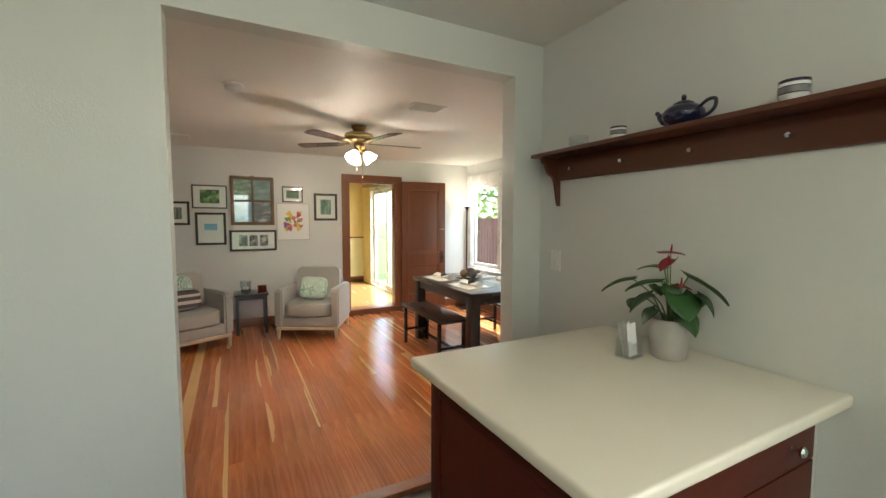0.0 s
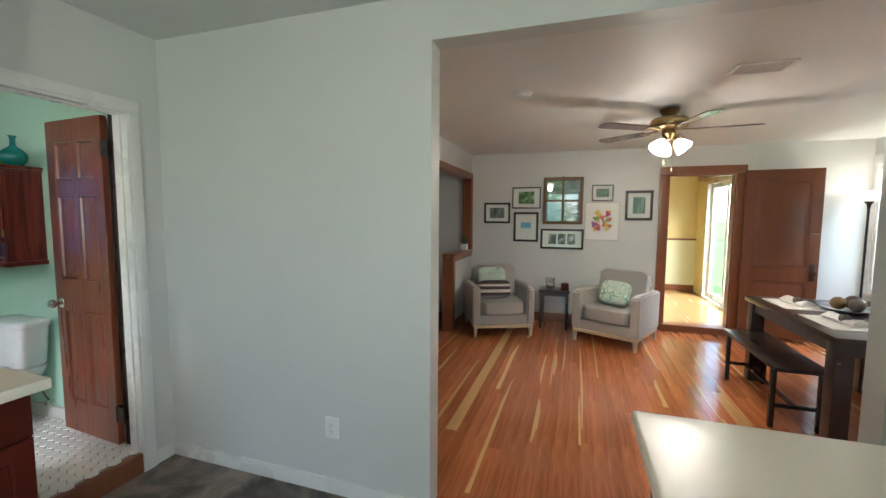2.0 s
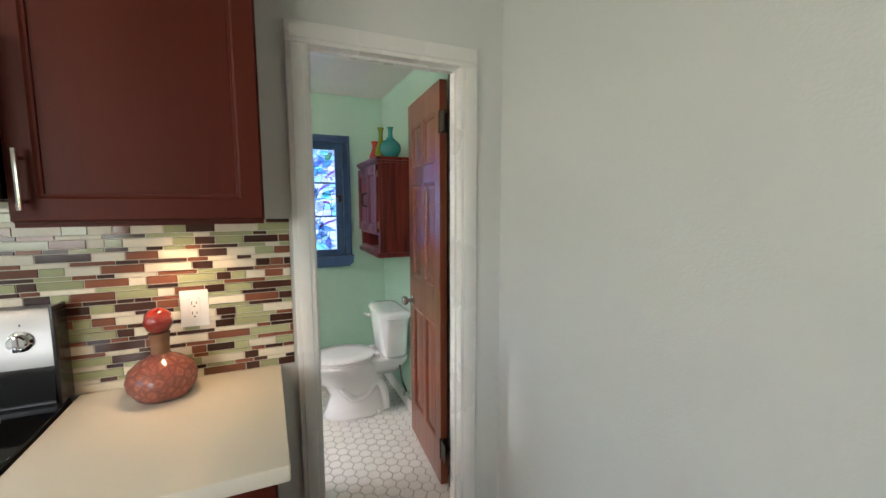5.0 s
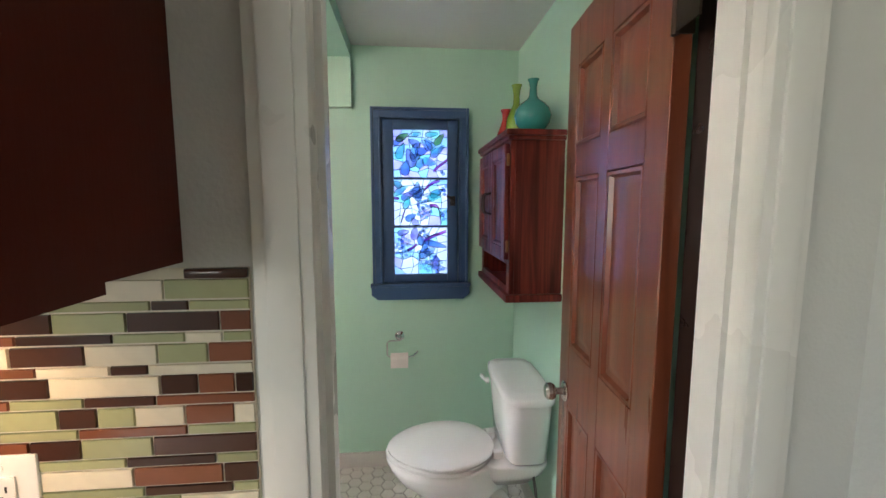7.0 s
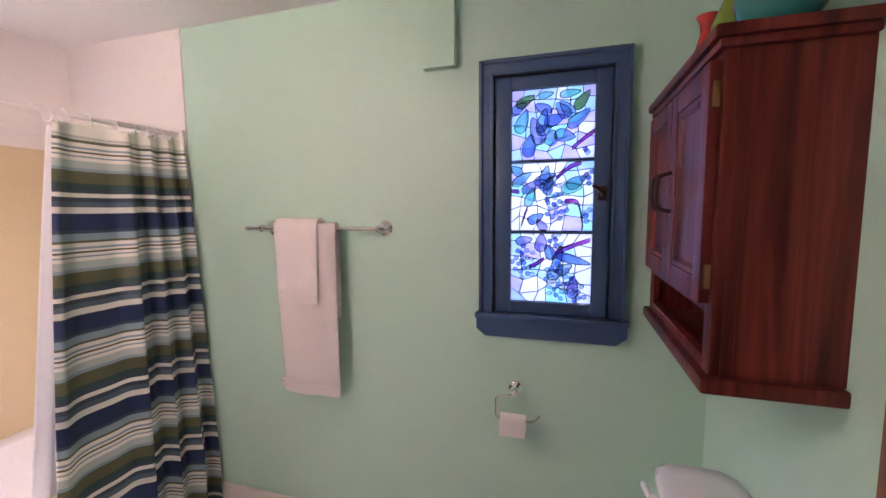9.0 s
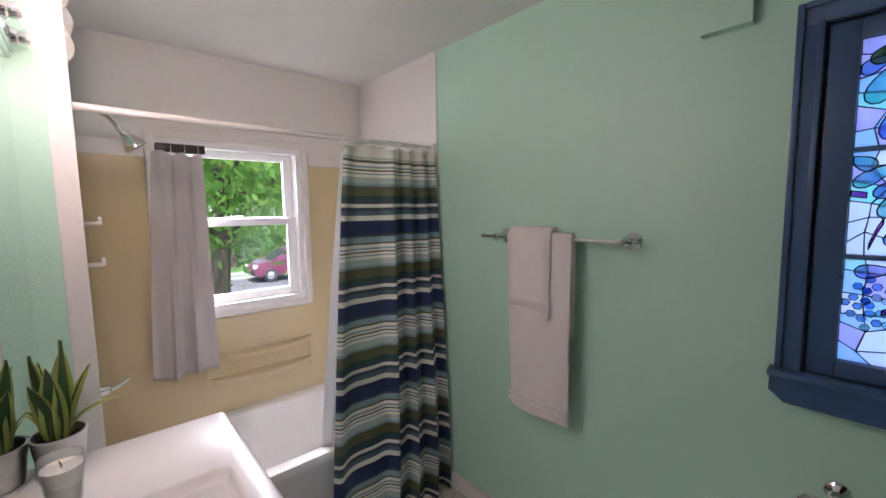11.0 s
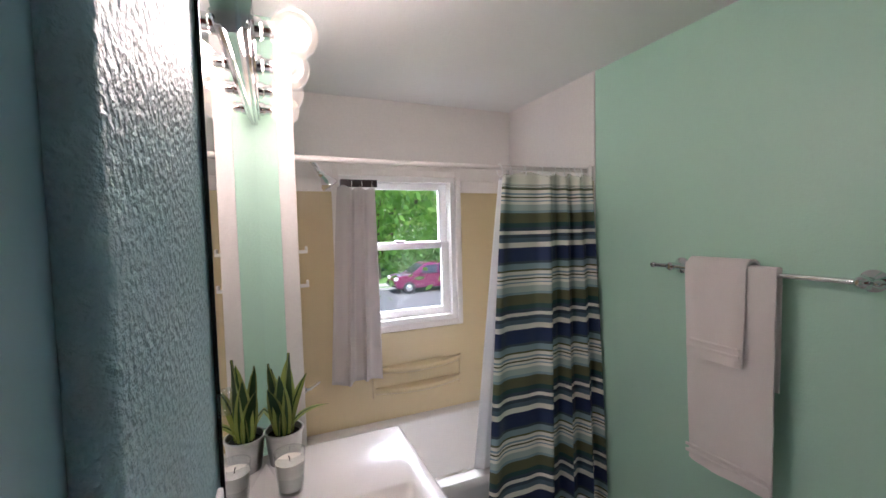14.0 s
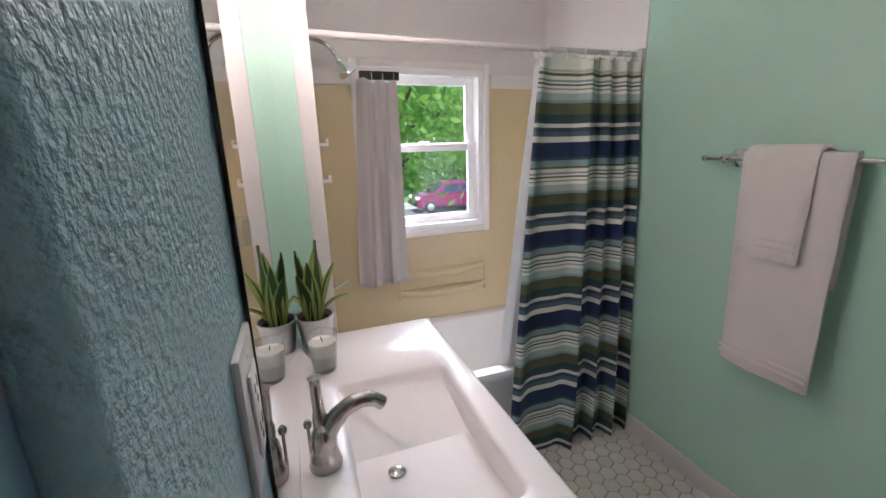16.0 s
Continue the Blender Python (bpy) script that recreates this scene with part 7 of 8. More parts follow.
def ceiling_fan():
    f = thing("ceiling_fan", (1.142, 3.854, LC), 0, "brass ceiling fan with dark blades and lit bell shades", "ceiling fan")
    part("canopy", lathe(NB(), [(0.075, 0), (0.078, -0.012), (0.060, -0.040), (0.040, -0.062), (0.030, -0.070)], seg=28), BRASS, f)
    part("motor", lathe(NB(), [(0.06, -0.068), (0.12, -0.072), (0.142, -0.085), (0.145, -0.135), (0.138, -0.150), (0.11, -0.160), (0.05, -0.165)], seg=36), BRASS, f)
    part("motor_band", lathe(NB(), [(0.1465, -0.095), (0.1475, -0.100), (0.1475, -0.122), (0.1465, -0.127)], seg=36, cap0=False, cap1=False), pmat("polished_brass", (0.55, 0.42, 0.18), 0.15, 1.0), f)
    part("light_hub", lathe(NB(), [(0.05, -0.165), (0.055, -0.20), (0.042, -0.225), (0.03, -0.25), (0, -0.255)], seg=24), BRASS, f)
    wood = pmat("dark_walnut_blade", (0.05, 0.022, 0.018), 0.25, var=0.2, scale=8, coat=0.4)
    for a in FAN_ANGLES:
        m = pose(0, 0, 0, 0, 0, a) @ pose(0, 0, -0.168, 7, 0, 0)
        bm = NB()
        box(bm, 0.10, 0.22, -0.014, 0.014, -0.004, 0.004, 0.002)
        box(bm, 0.18, 0.235, -0.04, 0.04, -0.007, -0.004, 0.001)
        arm = part("blade_arm", moved(bm, m), BRASS, f)
        outline = [(0.20, -0.05), (0.45, -0.062), (0.60, -0.068), (0.645, -0.055), (0.66, 0.0), (0.645, 0.055), (0.60, 0.068), (0.45, 0.062), (0.20, 0.05)]
        part("blade", moved(prism(NB(), outline, "z", -0.003, 0.003), m), wood, f)
    shade = glow_mat("lit_frosted_shade", (1.0, 0.86, 0.64), 2.0)
    for k in range(3):
        a = radians(100 + 120 * k)
        m = pose(0.035 * math.cos(a), 0.035 * math.sin(a), -0.235, 0, 0, math.degrees(a)) @ pose(0, 0, 0, 0, -42, 0)
        part("lamp_arm", moved(lathe(NB(), [(0.018, 0.01), (0.022, -0.03), (0.026, -0.04)], seg=16), m), BRASS, f)
        part("shade", moved(lathe(NB(), [(0.026, -0.036), (0.038, -0.05), (0.052, -0.075), (0.062, -0.105), (0.072, -0.130), (0.069, -0.130), (0.050, -0.085), (0.03, -0.05)], seg=24, cap0=False, cap1=False), m), shade, f, "frosted bell shade, lit")
        p = (pose(1.142, 3.854, LC) @ m) @ Vector((0, 0, -0.115))
        point_lamp("fan_bulb_lamp", p, 7.0, (1.0, 0.86, 0.68), 0.05)
    for x, h in ((0.03, 0.48), (-0.03, 0.42)):
        c = part("pull_chain", tube(NB(), [(x, 0.0, -0.22), (x, 0.0, -h)], 0.0018, 6), BRASS, f)
        part("pull_knob", lathe(NB(), [(0.003, 0), (0.008, -0.015), (0.006, -0.03), (0, -0.032)], (x, 0, -h), 12), PALEW, c)


FAN_ANGLES = (-3, 69, 141, 213, 285)
ceiling_fan()

sd = thing("smoke_detector", (0.03, 3.03, LC), 0, "round white ceiling smoke detector", "smoke detector")
part("base", lathe(NB(), [(0.068, 0), (0.068, -0.012), (0.060, -0.016)], seg=28), PLATE, sd)
part("cover", lathe(NB(), [(0.056, -0.016), (0.056, -0.034), (0.045, -0.042), (0, -0.043)], seg=28), PLATE, sd)
cv = thing("ceiling_vent", (1.445, 2.93, LC), 0, "white louvred ceiling vent", "vent")
part("frame", boxes([(-0.15, 0.15, -0.10, -0.082, -0.010, 0, 0.002), (-0.15, 0.15, 0.082, 0.10, -0.010, 0, 0.002), (-0.15, -0.13, -0.082, 0.082, -0.010, 0, 0.002), (0.13, 0.15, -0.082, 0.082, -0.010, 0, 0.002)]), PLATE, cv)
part("backing", B(-0.13, 0.13, -0.082, 0.082, -0.002, 0), SLOT, cv)
for i in range(8):
    part("slat", moved(B(-0.13, 0.13, -0.008, 0.008, -0.001, 0.001), pose(0, -0.072 + 0.0206 * i, -0.006, -35, 0, 0)), PLATE, cv)
ah = thing("attic_hatch", (-0.62, 5.35, LC), 0, "flush white ceiling access hatch", "hatch")
part("panel", B(-0.22, 0.22, -0.22, 0.22, -0.008, 0, 0.003), CEIL, ah)

pp = thing("potted_plant", (LX0 - 0.05, 5.66, 1.0), 0, "tiny grass plant in a white cube pot on the ledge", "plant")
part("pot", B(-0.045, 0.045, -0.045, 0.045, 0, 0.085, 0.004), PLATE, pp)
bm = NB()
_r = random.Random(2)
for i in range(70):
    a, h, l = _r.uniform(0, 6.28), _r.uniform(0.07, 0.13), _r.uniform(0.0, 0.05)
    x, y = _r.uniform(-0.035, 0.035), _r.uniform(-0.035, 0.035)
    tube(bm, [(x, y, 0.08), (x + l * 0.4 * math.cos(a), y + l * 0.4 * math.sin(a), 0.08 + h * 0.6), (x + l * math.cos(a), y + l * math.sin(a), 0.08 + h)], [0.002, 0.002, 0.0004], 4)
part("grass", bm, LEAF, pp)

# sunroom
structure("trim_sunroom_wainscot", boxes([(0.7, 2.58, 8.685, 8.7, 0.09, 1.06)]), PALEY, "pale painted wainscot", "wainscot")
structure("trim_sunroom_rail", boxes([(0.7, 2.58, 8.66, 8.70, 1.06, 1.09, 0.004), (0.7, 2.58, 8.675, 8.685, 0.09, 0.21, 0.003)]), FIRTRIM, "brown chair rail and baseboard", "trim")
pl = thing("plant_stand", (1.68, 7.3, 0.088), 0, "slim white plant stand in the sunroom", "stand")
part("column", boxes([(-0.13, 0.13, -0.13, 0.13, 0, 0.03, 0.004), (-0.10, 0.10, -0.10, 0.10, 0.0305, 1.0), (-0.13, 0.13, -0.13, 0.13, 1.0, 1.03, 0.004)]), PALEY, pl)
fv = thing("flower_vase", (1.74, 7.3, 1.118), 0, "blue vase of pink flowers in the sunroom", "vase")
part("vase", lathe(NB(), [(0.03, 0), (0.045, 0.03), (0.04, 0.10), (0.022, 0.15), (0.028, 0.17)], seg=20), COBALT, fv)
pink = pmat("pink_petals", (0.60, 0.10, 0.30), 0.6, var=0.3, scale=40)
for i in range(9):
    a, r, h = i * 2.4, 0.02 + 0.018 * math.sqrt(i), 0.26 + 0.03 * math.sin(i * 1.7)
    part("stem", tube(NB(), [(0, 0, 0.12), (r * 1.2 * math.cos(a), r * 1.2 * math.sin(a), h)], 0.003, 5), STEMG, fv)
    part("blossom", lathe(NB(), [(0.004, -0.01), (0.022, 0.0), (0.028, 0.012), (0.018, 0.020), (0.004, 0.016)], (r * 1.2 * math.cos(a), r * 1.2 * math.sin(a), h), 10), pink, fv)

# kitchen ceiling light, behind the camera
kl = thing("ceiling_light", (-0.35, -1.0, KC), 0, "flush white glass dome ceiling light, lit", "light")
part("base", lathe(NB(), [(0.15, 0), (0.15, -0.02), (0.135, -0.025)], seg=28), BRASS, kl)
part("dome", lathe(NB(), [(0.135, -0.025), (0.125, -0.06), (0.085, -0.09), (0.0, -0.10)], seg=28), glow_mat("lit_opal_dome", (1.0, 0.88, 0.70), 1.5), kl)
point_lamp("kitchen_ceiling_lamp", (-0.35, -1.0, KC - 0.17), 10.0, (1.0, 0.86, 0.68), 0.07)

# ---- things on the shelf and counters ----
SZ = 1.830


def teapot():
    t = thing("teapot", (1.615, 0.85, SZ), 0, "dark cobalt blue glazed teapot", "teapot")
    part("body", lathe(NB(), [(0.040, 0), (0.044, 0.003), (0.066, 0.018), (0.078, 0.040), (0.074, 0.060), (0.055, 0.078), (0.035, 0.084)], seg=32), COBALT, t, sharp=60)
    l = part("lid", lathe(NB(), [(0.040, 0.0835), (0.038, 0.090), (0.022, 0.100), (0.008, 0.104)], seg=28), COBALT, t)
    part("lid_knob", lathe(NB(), [(0.005, 0.104), (0.010, 0.110), (0.010, 0.117), (0.005, 0.124), (0, 0.125)], seg=16), COBALT, l)
    part("spout", tube(NB(), curve_pts([(0.0, 0.062, 0.030), (0.0, 0.090, 0.042), (0.0, 0.105, 0.066), (0.0, 0.118, 0.078)], 5), [0.018] * 5 + [0.013] * 5 + [0.009] * 5 + [0.007], 14), COBALT, t, sharp=60)
    part("handle", tube(NB(), curve_pts([(0, -0.064, 0.064), (0, -0.095, 0.082), (0, -0.122, 0.078), (0, -0.120, 0.048), (0, -0.095, 0.028), (0, -0.070, 0.022)], 5), 0.0068, 12), COBALT, t, sharp=60)


teapot()
BANDM = pmat("grey_pattern_glaze", (0.16, 0.16, 0.16), 0.3, var=0.5, scale=55)


def cup(at, r, h, label, handle=False):
    c = thing("bowl", at, 0, label, "bowl")
    part("body", lathe(NB(), [(r * 0.72, 0), (r * 0.80, 0.003), (r * 1.0, h * 0.35), (r * 1.02, h * 0.65), (r * 0.98, h), (r * 0.93, h), (r * 0.94, h * 0.5), (r * 0.6, 0.008), (0, 0.007)], seg=32), PORC, c)
    part("rim_band", lathe(NB(), [(r * 1.012, h * 0.84), (r * 1.002, h * 0.985)], seg=32, cap0=False, cap1=False), COBALT, c, "dark blue painted rim")
    part("pattern_band", lathe(NB(), [(r * 1.006, h * 0.34), (r * 1.024, h * 0.50), (r * 1.024, h * 0.66)], seg=32, cap0=False, cap1=False), BANDM, c, "grey patterned band")
    for zf in (0.34, 0.66):
        part("line", lathe(NB(), [(r * 1.022, h * zf), (r * 1.03, h * zf + 0.002)], seg=32, cap0=False, cap1=False), COBALT, c)


cup((1.61, 0.485, SZ), 0.042, 0.070, "white ceramic bowl with dark blue patterned bands")
cup((1.61, 1.155, SZ), 0.036, 0.058, "small white ceramic cup with dark blue patterned bands")
gl = thing("glass_bowl", (1.61, 1.40, SZ), 0, "clear ribbed glass votive holder", "glass")
g = part("glass", lathe(NB(), [(0.040, 0), (0.048, 0.004), (0.052, 0.025), (0.046, 0.040), (0.050, 0.056), (0.046, 0.056), (0.042, 0.040), (0.047, 0.026), (0.042, 0.008), (0, 0.007)], seg=32), GLASS, gl)
g.visible_shadow = False


def anthurium():
    p = thing("potted_plant", (1.520, 0.81, 0.910), 0, "red anthurium in a silver-grey pot on the countertop", "plant")
    p.scale = (1.3, 1.3, 1.3)
    part("pot", lathe(NB(), [(0.046, 0), (0.049, 0.003), (0.060, 0.118), (0.060, 0.122), (0.055, 0.122), (0.052, 0.10)], seg=32), POTG, p)
    part("soil", lathe(NB(), [(0.0525, 0.10), (0.03, 0.106), (0, 0.107)], seg=20), SOIL, p)

    def heart(ln, wd, cup_):
        rows = []
        for k in range(9):
            u = k / 8
            w = 1.35 * wd * (math.sin(math.pi * (0.16 + 0.84 * u)) ** 0.75) * (1 - 0.25 * u) if u < 1 else 0.0005
            z = cup_ * u * (1 - 1.9 * u)
            x = ln * u
            rows.append([(x - (0.16 * ln if k == 0 else 0), -w, z + 0.10 * w), (x, -w * 0.5, z - 0.02 * ln), (x, 0, z - 0.035 * ln), (x, w * 0.5, z - 0.02 * ln), (x - (0.16 * ln if k == 0 else 0), w, z + 0.10 * w)])
        bm = NB()
        loft(bm, rows, False, False, False)
        return bm
    side, near = Vector((0.545, -0.839, 0)), Vector((-0.839, -0.545, 0))
    for lat, fore, h, az, ln, wd, tilt in (
            (-0.105, 0.01, 0.235, 128, 0.100, 0.026, 17), (-0.020, -0.02, 0.270, 110, 0.078, 0.026, -5), (-0.025, 0.02, 0.235, 135, 0.105, 0.026, 10),
            (-0.048, 0.02, 0.193, 140, 0.085, 0.034, 32), (-0.035, 0.03, 0.150, 150, 0.060, 0.030, 36), (0.045, 0.00, 0.252, -50, 0.130, 0.050, 30),
            (0.018, 0.05, 0.205, -105, 0.085, 0.046, 48), (0.070, 0.02, 0.200, -65, 0.070, 0.036, 42), (0.022, 0.045, 0.152, -85, 0.080, 0.040, 40),
            (0.0, 0.02, 0.225, -140, 0.048, 0.022, 55), (-0.02, -0.06, 0.21, 40, 0.085, 0.034, 20), (0.05, -0.05, 0.19, 5, 0.085, 0.034, 25), (-0.07, -0.04, 0.17, 80, 0.08, 0.034, 25)):
        top = side * lat + near * fore + Vector((0, 0, h))
        part("stem", tube(NB(), curve_pts([tuple(top * 0.12 + Vector((0, 0, 0.10 - 0.12 * h))), (top.x * 0.45, top.y * 0.45, 0.10 + (h - 0.10) * 0.62), tuple(top)], 4), 0.0022, 6), STEMG, p)
        lf = part("leaf", moved(heart(ln, wd, 0.018), Matrix.Translation(top) @ pose(0, 0, 0, 0, tilt, az)), LEAF, p, sharp=80)
        lf.modifiers.new("leaf", "SOLIDIFY").thickness = 0.0008
    for lat, fore, h, az, ln, tilt in ((-0.004, 0.0, 0.318, -50, 0.066, -2), (-0.012, 0.02, 0.288, 160, 0.055, 38), (0.025, 0.03, 0.222, -60, 0.050, 4)):
        top = side * lat + near * fore + Vector((0, 0, h))
        part("flower_stem", tube(NB(), [(0, 0, 0.10), tuple(top * 0.6 + Vector((0, 0, 0.04))), tuple(top)], 0.002, 6), STEMG, p)
        off = Matrix.Translation(top) @ pose(0, 0, 0, 0, tilt, az) @ Matrix.Translation((-ln * 0.42, 0, 0.002))
        f = part("spathe", moved(heart(ln, ln * 0.42, 0.006), off), SPATHE, p, "glossy crimson spathe", sharp=80)
        f.modifiers.new("petal", "SOLIDIFY").thickness = 0.0008
        part("spadix", tube(NB(), [tuple(top), tuple(top + Vector((0.003, 0.0, 0.014))), tuple(top + Vector((0.004, 0.0, 0.028)))], [0.003, 0.003, 0.0015], 8), SPATHE, p)


anthurium()
ch = thing("card_holder", (1.385, 0.885, 0.910), 12, "clear acrylic holder with small white cards", "card holder")
ch.scale = (1.45, 1.45, 1.45)
g = part("acrylic", boxes([(-0.03, 0.03, -0.025, 0.025, 0, 0.004), (-0.03, 0.03, -0.025, -0.022, 0.0045, 0.045), (-0.03, 0.03, 0.022, 0.025, 0.0045, 0.06), (-0.03, -0.027, -0.0215, 0.0215, 0.0045, 0.05), (0.027, 0.03, -0.0215, 0.0215, 0.0045, 0.05)]), GLASS, ch)
g.visible_shadow = False
for i in range(3):
    part("card", moved(B(-0.024, 0.024, -0.0005, 0.0005, 0.0, 0.088), pose(0.002 * i, -0.012 + 0.010 * i, 0.005, -6 - 3 * i, 0, 4 * i)), MAT, ch)


def bottle():
    b = thing("decorative_bottle", (-1.835, 0.532, 0.910), 0, "reddish mosaic gourd-shaped bottle with a round red stopper", "bottle")
    b.scale = (1.14, 1.14, 1.14)
    skin = pattern_mat("mosaic_red_stone", (0.27, 0.075, 0.05), (0.19, 0.055, 0.035), 44, c=(0.40, 0.14, 0.08))
    for n in skin.node_tree.nodes:
        if n.bl_idname == "ShaderNodeBsdfPrincipled":
            n.inputs["Coat Weight"].default_value = 0.7
    part("body", lathe(NB(), [(0.045, 0), (0.062, 0.006), (0.078, 0.030), (0.082, 0.052), (0.074, 0.078), (0.050, 0.100), (0.026, 0.112), (0.022, 0.118)], seg=40), skin, b, sharp=60)
    part("neck", lathe(NB(), [(0.0215, 0.112), (0.021, 0.135), (0.023, 0.165), (0.025, 0.172), (0, 0.173)], seg=24), pmat("tan_leather_wrap", (0.24, 0.11, 0.05), 0.6, var=0.4, scale=40, bump=0.3, bscale=60), b)
    part("stopper", lathe(NB(), [(0.012, 0.172), (0.026, 0.180), (0.034, 0.200), (0.030, 0.222), (0.016, 0.236), (0, 0.240)], seg=28), pmat("red_lacquer", (0.30, 0.028, 0.018), 0.2, var=0.25, scale=25, coat=0.6), b, sharp=60)


bottle()
wl = thing("wall_plate", (-3.518, 1.49, 1.42), 0, "small painted-over plate on the mint wall", "plate")
part("plate", B(0, 0.005, -0.02, 0.02, -0.055, 0.055, 0.002), MINT, wl)

# ---- outdoors ----
GZ = -2.2
GRASSM = pmat("lawn_grass", (0.085, 0.17, 0.035), 0.9, var=0.35, scale=0.8, fine=0.3, fscale=12)
ASPH = pmat("grey_asphalt", (0.11, 0.11, 0.11), 0.85, var=0.15, scale=1.5, fine=0.2, fscale=60)
CONC = pmat("pale_concrete", (0.36, 0.35, 0.33), 0.85, var=0.12, scale=2)
BARK = pmat("rough_bark", (0.10, 0.075, 0.055), 0.95, var=0.4, scale=8, bump=0.6, bscale=20)
FOLI = [pmat("tree_leaf_" + n, c, 0.55, var=0.35, scale=3, fine=0.2, fscale=30) for n, c in (("light", (0.15, 0.30, 0.05)), ("mid", (0.11, 0.24, 0.04)), ("dark", (0.06, 0.14, 0.025)))]
for m in FOLI:
    _n, _l = m.node_tree.nodes, m.node_tree.links
    _t, _x = _n.new("ShaderNodeBsdfTranslucent"), _n.new("ShaderNodeMixShader")
    _t.inputs[0].default_value = (0.34, 0.55, 0.12, 1)
    _x.inputs[0].default_value = 0.45
    _l.new(_n["Principled BSDF"].outputs[0], _x.inputs[1])
    _l.new(_t.outputs[0], _x.inputs[2])
    _l.new(_x.outputs[0], _n["Material Output"].inputs[0])
structure("ground", boxes([(-400, 400, -400, 400, GZ - 0.5, GZ)]), GRASSM, "green lawn reaching to the horizon", "ground")
structure("road", boxes([(-200, 200, -23.0, -16.0, GZ, GZ + 0.02)]), ASPH, "grey asphalt street", "road")
structure("pavement", boxes([(-200, 200, -16.0, -15.8, GZ, GZ + 0.14), (-200, 200, -23.2, -23.0, GZ, GZ + 0.14), (-200, 200, -25.7, -24.5, GZ, GZ + 0.05)]), CONC, "concrete kerbs and sidewalk", "pavement")
structure("ground_yard", boxes([(3.75, 60, -3, 40, GZ, -1.1)]), GRASSM, "raised grassy back yard", "ground")
structure("foundation", boxes([(-3.7, 3.7, -2.6, -1.35, GZ, -0.13), (-3.7, 3.7, 8.7, 8.8, GZ, 0.05)]), CONC, "concrete foundation of the house", "foundation")


def tree(at, height, spread, label, seed, leaves=2600, low=0.35, size=0.16):
    rng = random.Random(seed)
    t = thing("tree", at, 0, label, "tree")
    bm = tube(NB(), curve_pts([(0, 0, 0), (0.08, 0.03, height * 0.25), (-0.05, 0.1, height * 0.5), (0.1, 0, height * 0.78)], 4), [height * 0.035 * (1 - 0.06 * i) for i in range(13)], 10)
    part("trunk", bm, BARK, t)
    tips = []
    for i in range(9):
        a = i * 2.4 + rng.uniform(-0.3, 0.3)
        z0 = height * rng.uniform(low, 0.7)
        r = spread * rng.uniform(0.55, 1.0)
        end = Vector((r * math.cos(a), r * math.sin(a), z0 + height * rng.uniform(0.0, 0.28)))
        mid = Vector((end.x * 0.5, end.y * 0.5, z0 + (end.z - z0) * 0.7))
        part("limb", tube(NB(), curve_pts([(0, 0, z0 - 0.1), tuple(mid), tuple(end)], 3), [0.07, 0.06, 0.05, 0.04, 0.03, 0.02, 0.01], 6), BARK, t)
        tips += [end, mid, end + Vector((rng.uniform(-0.8, 0.8), rng.uniform(-0.8, 0.8), rng.uniform(-0.6, 0.8)))]
    for _ in range(12):
        tips.append(Vector((rng.uniform(-0.6, 0.6) * spread, rng.uniform(-0.6, 0.6) * spread, height * rng.uniform(low + 0.1, 1.0))))
    for mi, mt in enumerate(FOLI):
        vs, fs = [], []
        for _ in range(leaves // 3):
            c = rng.choice(tips)
            g = Vector((rng.gauss(0, 1), rng.gauss(0, 1), rng.gauss(0, 0.8))) * spread * 0.20
            p = c + g
            p.z -= 0.25 * abs(rng.gauss(0, 1)) * spread * 0.15
            d = Vector((rng.uniform(-1, 1), rng.uniform(-1, 1), rng.uniform(-1.2, 0.3))).normalized()
            s = d.orthogonal().normalized() * size * 0.34
            ln = d * size * rng.uniform(0.7, 1.3)
            n = len(vs)
            vs += [tuple(p), tuple(p + ln * 0.5 + s), tuple(p + ln), tuple(p + ln * 0.5 - s)]
            fs.append((n, n + 1, n + 2, n + 3))
        me = bpy.data.meshes.new("crown")
        me.from_pydata(vs, [], fs)
        me.materials.append(mt)
        ob = new("crown", me)
        ob.parent = t
        ob["kind"] = "stuff"
    return t


tree((-4.25, -8.2, GZ), 7.6, 3.2, "leafy green street tree in front of the house", 1, 6600, 0.36, 0.20)
tree((-9.5, -29.0, GZ), 9.0, 4.5, "large green tree across the street", 2, 4200, 0.22, 0.34)
tree((-17.0, -31.0, GZ), 9.0, 5.0, "large green tree across the street", 3, 4200, 0.22, 0.36)
tree((-4.0, -31.0, GZ), 8.5, 4.5, "large green tree across the street", 4, 4200, 0.22, 0.36)
tree((8.6, 5.2, -1.1), 5.4, 2.5, "leafy tree behind the red fence", 5, 4200, 0.45, 0.20)
tree((8.8, 10.5, -1.1), 6.0, 2.8, "leafy tree behind the red fence", 6, 3600, 0.40, 0.22)
tree((-9.5, 3.0, GZ), 6.0, 3.0, "leafy garden tree beside the house", 7, 1800, 0.30, 0.24)
